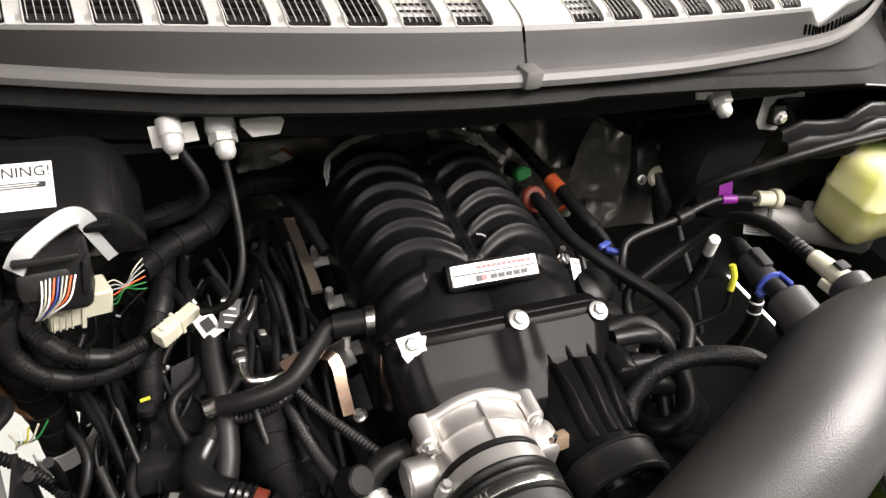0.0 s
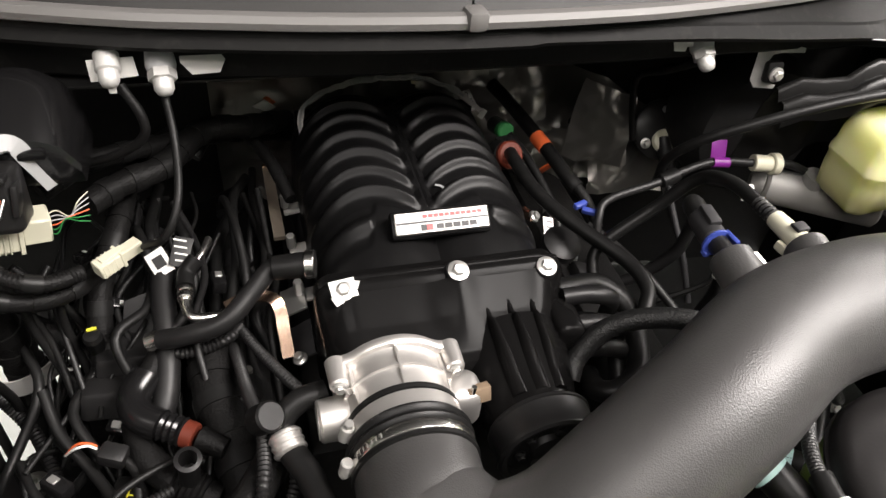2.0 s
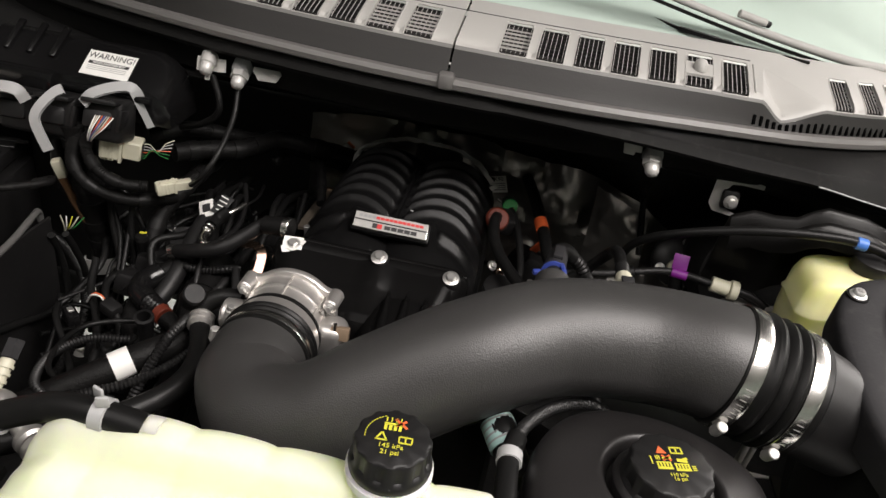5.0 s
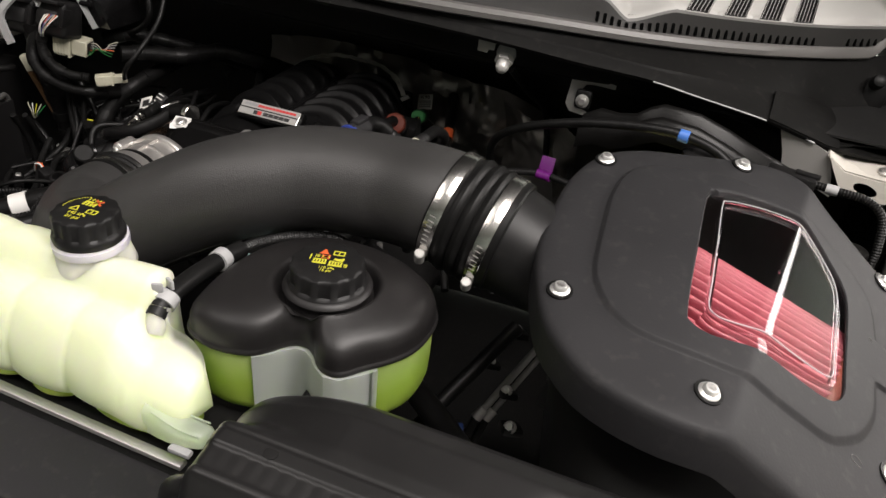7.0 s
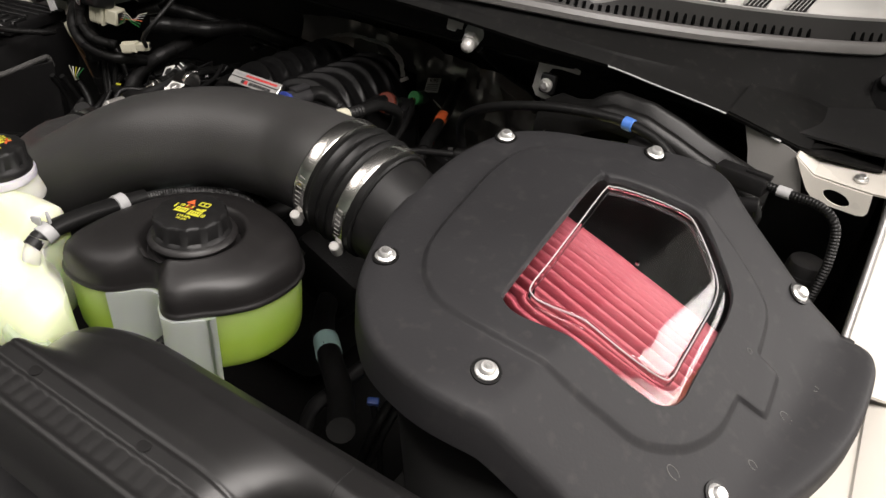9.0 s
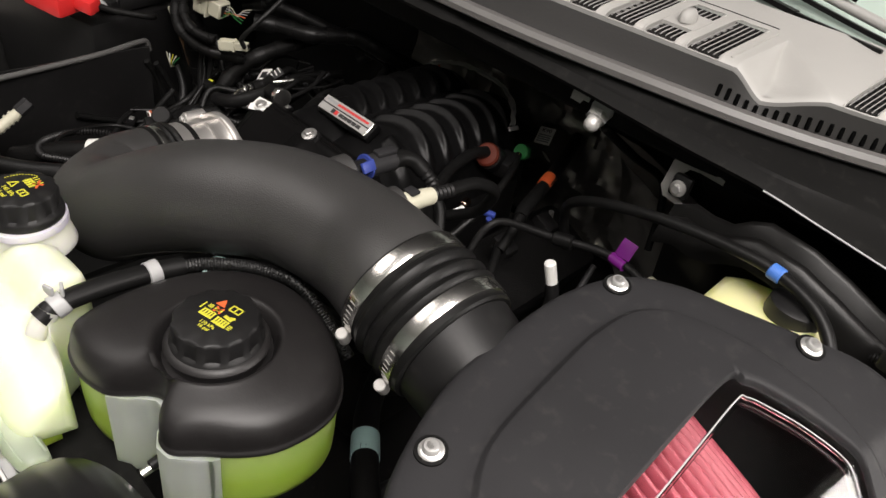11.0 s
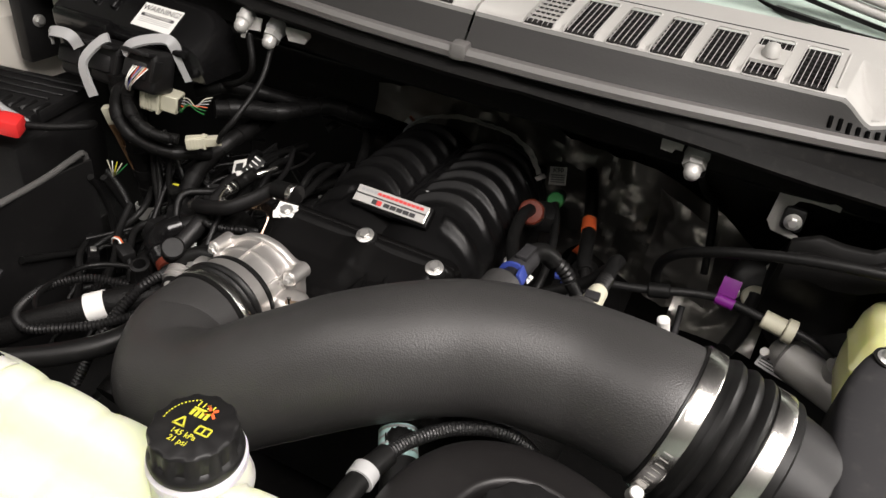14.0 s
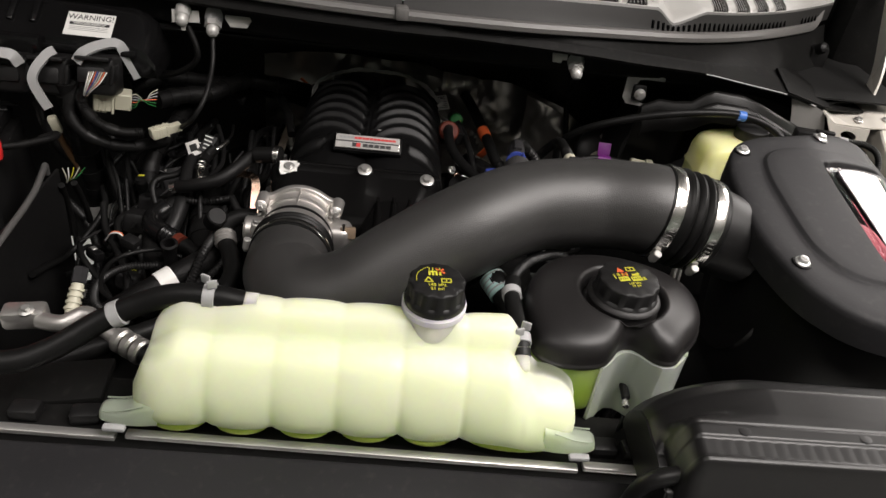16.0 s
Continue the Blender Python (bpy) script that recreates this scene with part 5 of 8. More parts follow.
lid_rows = [(0.995, 1.157), (1.008, 1.1575), (1.014, 1.159), (1.012, 1.1615), (0.998, 1.1625), (0.992, 1.1640), (0.992, 1.1670), (0.985, 1.1740), (0.968, 1.1800), (0.935, 1.1855), (0.89, 1.1900), (0.835, 1.1937), (0.78, 1.1965), (0.74, 1.1980), (0.70, 1.1985), (0.66, 1.1978), (0.62, 1.1940), (0.58, 1.1870), (0.55, 1.1825)]
rings = []
for k, z in lid_rows:
    half = int(round(16 * smoothstep(1.0, 0.86, k)))
    ring = []
    for i in range(len(OB)):
        p = sum((OB[(i + j) % len(OB)] * (1 + half - abs(j)) for j in range(-half, half + 1)), Vector()) / (1 + half) ** 2
        span = (p - CB).length
        w = smoothstep(0, 1, (0.90 - k) / 0.20)
        r = (1 - w) * span * k + w * min(0.0530 - 0.06 * max(0.0, 0.70 - k), span * (0.96 - 0.25 * max(0.0, 0.9 - k)))
        q = CB + (p - CB).normalized() * r
        sag = 0.0075 * smoothstep(0.074, 0.052, span) * smoothstep(1.0, 0.90, k) * smoothstep(0.55, 0.66, k)      # a soft valley from the notch to the well
        ring.append((q.x, q.y, z - sag))
    rings.append(ring)
part("lid", loft(rings, None, False), RESLID, res, "moulded black lid", 50)
part("lid_well", lathe([(0.0475, 0.0), (0.043, -0.002), (0.039, -0.001), (0.0385, 0.006), (0.0345, 0.012), (0.030, 0.013)], (CB.x, CB.y, 1.1825), (0, 0, 1), 48), RESLID, res)
rings = [[((CB + (p - CB) * k).x, (CB + (p - CB) * k).y, z) for p in OB] for k, z in ((0.97, 1.163), (0.978, 1.15), (0.972, 1.115), (0.965, 1.098), (0.945, 1.090), (0.90, 1.086), (0.5, 1.084))]
part("shell", loft(rings), TANKB, res, "green translucent shell", 60)
bm = sheet([[(x, y - 0.002, z) for z in (1.157, 1.12, 1.085, 1.066)] for x, y in ((0.286, -0.4755), (0.297, -0.466), (0.305, -0.455), (0.314, -0.4475), (0.324, -0.4470), (0.333, -0.453), (0.342, -0.462), (0.354, -0.469), (0.368, -0.467), (0.380, -0.455), (0.390, -0.444))], 0.004)
sheet([[(0.3885, -0.4480, z), (0.3925, -0.4410, z)] for z in (1.157, 1.066)], 0.003, bm)
part("mounting_web", bm, WEB, res, "milky mounting web")
part("rubber_nub", rod((0.328, -0.468, 1.103), (0.328, -0.440, 1.108), 0.005, None, 12, None, 0.001), RUBBER, res)
part("steel_nub", rod((0.3275, -0.476, 1.098), (0.328, -0.462, 1.101), 0.004, None, 12, None, 0.001), STEEL, res)
filler_cap((0.317, -0.395, 1.1935), 0.0335, "black ribbed screw cap with yellow signs on the reservoir", ("110 kPa", "16 psi"), 14, True)

# ---------------------------------------------------------------- the bay's shell
single("engine_block", box((-0.01, 0.12, 0.80), (0.42, 0.46, 0.24), (0, 0, 0), 0.03), DARK, "dark engine block under the supercharger", "engine")
for s, x in ((-1, -0.235), (1, 0.225)):
    vc = thing("valve_cover", (x, 0.10, 0.90), "black ribbed valve cover beside the supercharger", "valve cover", "valve covers")
    part("cover", box((x, 0.10, 0.93), (0.13, 0.44, 0.10), (0, 24 * s, 0), 0.02), LOOM, vc)
    for k in range(4):
        y = -0.06 + 0.105 * k
        part("coil", box((x - 0.01 * s, y, 0.985), (0.038, 0.032, 0.035), (0, 24 * s, 0), 0.006), BLACK, vc, "black ignition coil")
        part("coil_bolt", rod((x - 0.012 * s, y + 0.022, 0.985), (x - 0.014 * s, y + 0.022, 1.004), 0.005, None, 6), ZINC, vc)
tray = bmesh.new()
box((0.19, -0.1, 0.58), (1.42, 1.2, 0.03), (0, 0, 0), 0.004, tray)
box((-0.78, -0.2, 0.58), (0.49, 0.74, 0.03), (0, 0, 0), 0.004, tray)
box((-0.90, 0.2, 0.58), (0.26, 0.5, 0.03), (0, 0, 0), 0.004, tray)
box((-0.74, 0.23, 0.581), (0.08, 0.13, 0.03), (0, 0, 0), 0.004, tray)
single("undertray", tray, DARK, "black undertray below the engine", "undertray", kind="structure")
single("inner_wing_near", sheet([[(-0.90 - 0.03 * k, y, z) for k, z in ((0, 0.6), (0.3, 0.9), (0, 1.05), (1, 1.14), (3, 1.17))] for y in np.linspace(-0.62, 0.55, 12)], 0.003), CREAM, "cream painted inner wing on the battery side", "inner wing", kind="structure")
single("inner_wing_far", sheet([[(0.925, y, 0.6), (0.92, y, 0.9), (0.915, y, 1.10), (0.922, y, 1.125), (0.94, y, 1.135), (0.972, y, 1.14), (0.978, y, 1.165), (1.02, y, 1.185), (1.10, y, 1.18)] for y in np.linspace(-0.95, 0.75, 30)], 0.003), CREAM, "cream painted wing edge and inner wing", "wing", kind="structure")
single("headlamp_panel", sheet([[(x, y, 1.085 + 0.04 * smoothstep(0.80, 0.95, x) - 0.02 * smoothstep(-0.5, -0.9, y)) for y in np.linspace(-0.93, -0.12, 14)] for x in np.linspace(0.78, 0.93, 8)], 0.003), CREAM, "cream painted panel in front of the air box", "panel", kind="structure")
single("wing_rise", sheet([[(0.890 + 0.010 * k, y, z - 0.05), (0.890 + 0.004 * k, y, z - 0.003), (0.8925, y, z), (0.93, y, z + 0.002), (0.972, y, z + 0.004), (0.990, y, max(z, 1.172))] for k, y, z in ((1, -0.150, 1.1385), (0.7, -0.10, 1.141), (0.4, -0.05, 1.151), (0.2, 0.0, 1.167), (0, 0.05, 1.190), (0, 0.09, 1.211), (0, 0.106, 1.2215), (0, 0.16, 1.224), (0, 0.24, 1.226))], 0.003), CREAM, "cream wing panel rising to the bonnet hinge", "wing", kind="structure")
# Black box added behind the cowl's end so that no bright floor shows.
single("cowl_end_wall", box((1.03, 0.475, 1.22), (0.318, 0.09, 0.40), (0, 0, 0), 0.01), APRON, "added black box that closes the bright view past the cowl's end", "panel", kind="structure")
single("inner_wing_liner", box((0.86, -0.12, 0.80), (0.10, 0.62, 0.30), (0, 0, 0), 0.02), DARK, "black inner wing liner", "liner", kind="structure")

# front: radiator, support beam, grille cover
single("radiator", box((0.0, -0.50, 0.83), (0.95, 0.07, 0.40), (0, 0, 0), 0.01), DARK, "dark radiator below the coolant tank", "radiator")
sup = thing("radiator_support", (0, -0.55, 1.05), "black radiator support beam with a bright metal edge", "support beam", kind="structure")
part("beam", box((0.0, -0.505, 1.052), (1.5, 0.085, 0.045), (0, 0, -1.0), 0.008), APRON, sup)
for a, b in ((-0.75, -0.212), (-0.203, 0.262), (0.268, 0.75)):
    part("metal_edge", box(((a + b) / 2, -0.5465 - 0.010 * (a + b) / 2, 1.081), (b - a, 0.010, 0.006), (0, 0, -1.0), 0.0015), ZINC, sup, "bright worn metal edge")
for k, x in enumerate((-0.31, -0.25, 0.295, 0.33)):
    part("clip", box((x, -0.522, 1.082), (0.030, 0.020, 0.016), (0, 0, 8 * (k % 2)), 0.004), BLACK, sup)
part("side_plate", box((-0.315, -0.478, 1.072), (0.14, 0.060, 0.010), (0, -6, 6), 0.003), APRON, sup)
gc = thing("grille_cover", (0, -0.7, 1.05), "dark grey plastic grille cover in front of the radiator", "grille cover", kind="structure")
part("panel", sheet([[(x, -0.556 - d - 0.010 * x, z - 0.02 * abs(x) ** 2) for d, z in ((0.0, 1.074), (0.006, 1.077), (0.07, 1.071), (0.16, 1.058), (0.30, 1.025), (0.40, 0.98), (0.42, 0.85))] for x in np.linspace(-0.95, 0.95, 40)], 0.003), LID, gc)
part("crease", strip([(-0.95, -0.628, 1.072), (-0.3, -0.632, 1.074), (0.2, -0.637, 1.074), (0.95, -0.645, 1.062)], 0.004, 0.003), BLACK, gc)

# intake scoop
scoop = thing("intake_scoop", (0.52, -0.58, 1.07), "black moulded plastic cold-air scoop behind the grille", "air scoop")
HX, HY = 0.620, -0.606      # middle of the round mouth


def scoop_z(x, y):
    """Height of the scoop's shell: a flat duct with a groove and a grip row along its front, then a horn round the mouth."""
    z = float(np.interp(-y, (0.490, 0.497, 0.505, 0.515, 0.528, 0.545, 0.575, 0.5855, 0.5865, 0.5880, 0.5890, 0.6000, 0.6012, 0.6190, 0.6202, 0.6240, 0.6255, 0.6290, 0.638), (1.120, 1.160, 1.178, 1.193, 1.2050, 1.2110, 1.2080, 1.2060, 1.2050, 1.2050, 1.2056, 1.2036, 1.2016, 1.1988, 1.2000, 1.1990, 1.1975, 1.188, 1.150)))
    if 0.6030 < -y < 0.6175 and 0.346 < x < 0.60 and ((x - 0.350) / 0.0125) % 1.0 > 0.45:
        z -= 0.0004
    e = min(1.0, max(0.0, (x - 0.318) / 0.105))
    back = (1 - math.sqrt(max(0.0, 1 - (1 - e) ** 2))) * 0.050 + (1 - e) * 0.010
    e = min(1.0, max(0.0, (x - 0.326) / 0.016))
    front = (1 - math.sqrt(max(0.0, 1 - (1 - e) ** 2))) * 0.050
    z -= back + (front - back) * smoothstep(0.562, 0.586, -y)      # the duct's end is long and round, the grip plate's short
    d = math.hypot(x - HX, (y - HY) * 0.95)
    if d < 0.085:
        f = min(1.0, (0.085 - d) / 0.040)
        z -= 0.019 * (1 - math.sqrt(max(0.0, 1 - f * f)))
        z -= 0.12 * smoothstep(0.0445, 0.040, d)
    # the hump beyond the mouth sinks to the wing
    z -= 0.045 * smoothstep(0.66, 0.80, x) + 0.010 * math.exp(-((x - 0.680) / 0.022) ** 2 - ((y + 0.545) / 0.020) ** 2)
    return z


g = []
for x in np.concatenate([np.linspace(0.3185, 0.36, 14), np.linspace(0.3625, 0.56, 80), np.linspace(0.562, 0.79, 92)]):
    g.append([(x, y, scoop_z(x, y)) for y in -np.concatenate([np.linspace(0.490, 0.572, 36), np.linspace(0.5745, 0.628, 44), np.linspace(0.631, 0.640, 4)])])
part("shell", sheet(g), GLOSS, scoop, "", 50)
part("seam", tube([(HX + 0.001, y, scoop_z(HX + 0.001, y) + 0.0001) for y in np.linspace(-0.566, -0.528, 12)], 0.0006, 6, 2), BLACK, scoop, "fine moulding seam")
ringz = scoop_z(HX, HY + 0.047) - 0.002
part("mouth_ring", lathe([(0.0445, -0.004), (0.0450, 0.0), (0.0425, 0.0022), (0.0395, 0.0018), (0.0385, -0.006)], (HX, HY, ringz), (0, 0, 1), 64, None, lambda a, r, h: r - 0.0016 * (1 if (a * 3.5) % 1.0 < 0.12 else 0)), SATIN, scoop, "ring with clip notches")
part("end_wall", sheet([[(0.3185, y, z) for z in (scoop_z(0.3185, y), 1.10)] for y in np.linspace(-0.640, -0.490, 20)], 0.002), GLOSS, scoop)
part("front_rail", tube([(0.298, -0.603, 1.085), (0.301, -0.608, 1.128), (0.312, -0.612, 1.151), (0.336, -0.613, 1.1625), (0.370, -0.613, 1.1668), (0.45, -0.612, 1.168), (0.57, -0.610, 1.169), (0.62, -0.606, 1.16)], 0.0088, 14), GLOSS, scoop)
part("throat", sheet([[(x, -0.600, 1.165), (x, -0.560, 1.09)] for x in np.linspace(0.335, 0.60, 8)], 0.003), DARK, scoop, "dark throat")
part("rail_screw", lathe([(0.003, 0), (0.003, 0.001), (0.0015, 0.0015)], (0.432, -0.6165, 1.1735), (0, -0.6, 0.8), 14), DARK, scoop)
for x, y in ((0.383, -0.5945), (0.500, -0.5945)):
    part("moulding_mark", lathe([(0.0052, 0), (0.0054, 0.0005), (0.0044, 0.0006)], (x, y, scoop_z(x, y)), (0, 0, 1), 20), GLOSS, scoop)

# ---------------------------------------------------------------- battery side
ecu = thing("control_module_box", (-0.47, 0.08, 1.15), "black engine control box with a warning label", "control box")
rings = []
for x in np.linspace(-0.63, -0.345, 24):
    e = math.sqrt(max(0.0, 1 - max(0, (x + 0.395) / 0.05) ** 2)) if x > -0.395 else 1
    rings.append([(x, y, 1.20 + (z - 1.20) * (0.40 + 0.60 * e)) for y, z in ((0.060, 1.20), (0.054, 1.238), (0.058, 1.252), (0.104, 1.282), (0.116, 1.286), (0.128, 1.286), (0.134, 1.28), (0.136, 1.20))])
part("box", loft(rings), COVER, ecu, "", 40)
part("step", box((-0.565, 0.052, 1.240), (0.11, 0.02, 0.03), (0, 0, 0), 0.006), COVER, ecu)
for x in (-0.60, -0.565, -0.53):
    part("lid_ridge", box((x, 0.100, 1.2815), (0.010, 0.055, 0.006), (33, 0, 0), 0.002), COVER, ecu)
part("lid_rim", box((-0.47, 0.0545, 1.2385), (0.20, 0.010, 0.010), (0, 0, 0), 0.003), COVER, ecu, "moulded lid rim")
warn = thing("warning_label", (-0.425, 0.053, 1.278), "white warning label with black print stuck on the control box", "label")
WM = pose(-0.446, 0.0815, 1.2680, 33.1, 0, 0)
for nm, c, s, mt in (("paper", (0, 0, 0.0006), (0.072, 0.043, 0.0006), WHITE), ("black_band", (0, 0.0005, 0.0012), (0.060, 0.0052, 0.0004), INK), ("text_bar", (0, -0.0055, 0.0012), (0.058, 0.0006, 0.0004), GREYBAR), ("text_bar", (0, -0.0085, 0.0012), (0.058, 0.0006, 0.0004), GREYBAR), ("text_bar", (0, -0.0115, 0.0012), (0.058, 0.0006, 0.0004), GREYBAR), ("white_bar", (0, 0.0014, 0.0015), (0.050, 0.0009, 0.0004), WHITE), ("white_bar", (0, -0.0006, 0.0015), (0.046, 0.0008, 0.0004), WHITE)):
    bm = box(c, s, (0, 0, 0), 0)
    bm.transform(WM)
    paper = part(nm, bm, mt, warn if nm == "paper" else paper)
words("writing", "WARNING!", WM @ Matrix.Translation((0, 0.0125, 0.0011)), 0.0135, INK, warn.children[0])
for k, (x, zt) in enumerate(((-0.548, 1.236), (-0.489, 1.239), (-0.420, 1.246))):
    cn = thing("module_connector", (x, 0.01, 1.17), "black multi-pin connector with a light grey lever under the control box", "connector", "module connectors")
    part("shell", box((x, 0.032, zt - 0.035), (0.055, 0.044, 0.060), (-14, 0, 0), 0.008, seg=3), BLACK, cn)
    part("cap", box((x - 0.006, 0.022, zt - 0.034), (0.042, 0.034, 0.026), (-24, 0, 4), 0.005, seg=2), SATIN, cn)
    part("cover_plate", box((x, 0.022, zt - 0.006), (0.050, 0.034, 0.006), (-18, 0, 3), 0.002), BLACK, cn)
    part("side_latch", box((x + 0.026, 0.018, zt - 0.028), (0.006, 0.020, 0.030), (-16, 8, 0), 0.002), BLACK, cn)
    for j in range(5):
        part("pin_rib", box((x - 0.02 + 0.010 * j, 0.018, zt - 0.006), (0.004, 0.020, 0.004), (-20, 0, 0), 0.001, seg=1), BLACK, cn)
    up = (0, -1, 0.5)
    if k == 0:
        part("lever", strip([(x - 0.03, 0.004, zt - 0.012), (x - 0.02, -0.002, zt + 0.004), (x + 0.014, 0.0, zt + 0.006), (x + 0.024, 0.004, zt - 0.010)], 0.016, 0.004, (0, -1, 1)), GREYLEVER, cn, "light grey plastic lever")
    elif k == 1:
        part("lever", strip([(x + 0.014, 0.016, zt + 0.010), (x + 0.004, 0.010, zt + 0.004), (x - 0.010, -0.004, zt - 0.014), (x - 0.014, -0.012, zt - 0.030), (x - 0.006, -0.016, zt - 0.050), (x + 0.004, -0.018, zt - 0.070)], 0.013, 0.005, (0, -1, 0.5)), GREYLEVER, cn, "light grey plastic lever")
    else:
        part("lever", strip([(x - 0.024, 0.010, zt - 0.010), (x - 0.013, 0.018, zt + 0.004), (x + 0.010, 0.038, zt + 0.011), (x + 0.026, 0.051, zt + 0.007), (x + 0.036, 0.056, zt - 0.018), (x + 0.046, 0.061, zt - 0.048)], 0.016, 0.004, (0, -1, 1.2)), GREYLEVER, cn, "light grey plastic lever")
        for j, mt in enumerate((WHITE, BEIGE, WHITE, ORANGE, BLUE, GREYBAR, BEIGE, ORANGE, WHITE)):
            o = 0.0032 * (j - 4)
            part("wire", tube([(x + 0.006 + o, 0.010, zt - 0.022), (x + 0.002 + o * 0.8, -0.002 - 0.002 * (j % 3), zt - 0.034), (x - 0.008 + o * 0.4, -0.004 + 0.002 * (j % 2), zt - 0.048), (x - 0.016 + o * 0.2, 0.002, zt - 0.060)], 0.0008, 6, 4), mt, cn)

bat = thing("battery", (-0.70, -0.06, 0.93), "black car battery with a ribbed grey top cover", "battery")
part("case", box((-0.70, -0.06, 1.01), (0.30, 0.19, 0.20), (0, 0, 12), 0.008), BLACK, bat)
part("cover", box((-0.69, -0.02, 1.125), (0.24, 0.12, 0.022), (0, 0, 12), 0.005), SATIN, bat, "dark grey battery cover")
for i in range(12):
    part("cover_rib", box((-0.795 + 0.0205 * i, -0.092 + 0.0044 * i, 1.130), (0.008, 0.034, 0.020), (0, 0, 12), 0.002, seg=1), BLACK, bat)
for i in range(4):
    part("cover_ridge", box((-0.690 + 0.006 * i, -0.018 + 0.022 * (i - 1), 1.1372), (0.215, 0.006, 0.004), (0, 0, 12), 0.001, seg=1), BLACK, bat)
part("cover_step", box((-0.605, -0.075, 1.125), (0.09, 0.035, 0.02), (0, 0, 24), 0.003), BLACK, bat)
cov = thing("terminal_cover", (-0.56, -0.15, 1.14), "bright red battery terminal cover", "terminal cover")
part("cover", box((-0.575, -0.155, 1.155), (0.085, 0.070, 0.040), (4, 6, 20), 0.008, seg=2, taper=0.85), REDCOVER, cov)
part("flap", box((-0.525, -0.125, 1.153), (0.038, 0.034, 0.024), (10, 12, 30), 0.006, taper=0.8), REDCOVER, cov)
part("hinge_lug", box((-0.548, -0.132, 1.174), (0.020, 0.012, 0.008), (10, 12, 30), 0.003), REDCOVER, cov)


def hose(name, pts, r, mat, label, cat="hose", group="", ripple=0.0, seg=12, sub=8, pitch=0.005):
    if name != "wiring_loom":
        return single(name, tube(pts, r, seg, sub, None, ripple, pitch), mat, label, cat, group, sharp=60)
    loom = thing(name, pts[0], label, cat, group)
    part("conduit", tube(pts, r, seg, sub, None, ripple, pitch), mat, loom, "", 60)
    line = even(spline([Vector(p) for p in pts], 8), 0.004)
    for k in range(5, len(line) - 6, 9):      # turns of tape, each a little proud
        part("tape_wrap", tube(line[k:k + 5], r * (1.04 + 0.03 * (k % 3)), seg, 1), (LOOM, RUBBER)[k % 2], loom)
    return loom


hose("battery_cable", [(-0.86, -0.10, 1.16), (-0.76, -0.05, 1.185), (-0.66, -0.07, 1.18), (-0.59, -0.10, 1.16), (-0.54, -0.09, 1.135)], 0.0065, GREYBAR, "grey battery cable arching over the battery", "cable")
hose("battery_cable", [(-0.53, -0.118, 1.15), (-0.50, -0.095, 1.145), (-0.47, -0.055, 1.14), (-0.475, -0.035, 1.135), (-0.495, -0.045, 1.13)], 0.0055, LOOM, "black taped battery cable looping past the terminal", "cable")
WORN = material("worn_dark_grey_rim", (0.085, 0.083, 0.08), 0.45)
bar = thing("tray_edge", (-0.48, -0.12, 1.08), "black battery tray wall with a worn grey rim", "battery tray")
part("wall", sheet([[(-0.478, y, 1.083), (-0.49, y + 0.002, 0.80)] for y in np.linspace(-0.32, -0.05, 8)], 0.004), BLACK, bar)
part("rim", tube([(-0.470, -0.32, 1.074), (-0.474, -0.195, 1.080), (-0.478, -0.125, 1.084), (-0.490, -0.065, 1.087), (-0.496, -0.045, 1.084), (-0.500, -0.038, 1.065)], 0.0048, 10), WORN, bar, "worn grey rim")
blk = thing("wing_bracket", (-0.87, 0.18, 1.10), "black bracket with a bolt on the inner wing", "bracket")
part("plate", box((-0.865, 0.19, 1.14), (0.03, 0.07, 0.13), (0, 0, 0), 0.006), BLACK, blk)
hex_bolt((-0.848, 0.185, 1.15), (1, -0.2, 0.1), 0.008, 0.008, 0.013, blk)


def connector(name, c, axis, size, label, mat=BEIGE, up=(0, 0, 1)):
    """A moulded plug and socket with its latch."""
    t = thing(name, c, label, "connector", "loose connectors")
    a = Vector(axis).normalized()
    s = a.cross(Vector(up)).normalized()
    u = s.cross(a)
    m = Matrix((a, s, u)).transposed().to_4x4()
    m.translation = Vector(c)
    L, W, H = size
    for nm, q, z in (("plug", (-L * 0.22, 0, 0), (L * 0.55, W, H)), ("socket", (L * 0.27, 0, 0), (L * 0.46, W * 0.82, H * 0.8)), ("latch", (-L * 0.12, 0, H * 0.52), (L * 0.5, W * 0.45, H * 0.18)), ("rim", (0.02 * L, 0, 0), (L * 0.07, W * 1.1, H * 1.12)), ("foot", (-L * 0.3, 0, -H * 0.55), (L * 0.3, W * 0.7, H * 0.14))):
        bm = box(q, z, (0, 0, 0), min(z) * 0.07, seg=1)
        bm.transform(m)
        part(nm, bm, mat, t)
    for k in range(4):
        bm = box((-L * 0.42 + L * 0.09 * k, 0, 0), (L * 0.03, W * 1.04, H * 1.04), (0, 0, 0), 0.0004, seg=1)
        bm.transform(m)
        part("moulded_rib", bm, mat, t)
    bm = box((L * 0.44, 0, 0), (L * 0.14, W * 0.6, H * 0.6), (0, 0, 0), 0.001, seg=1)
    bm.transform(m)
    part("wire_seal", bm, BLACK, t)
    return t


connector("harness_connector", (-0.412, 0.040, 1.168), (0.93, 0.30, -0.16), (0.056, 0.034, 0.034), "large beige harness connector with coloured wires")
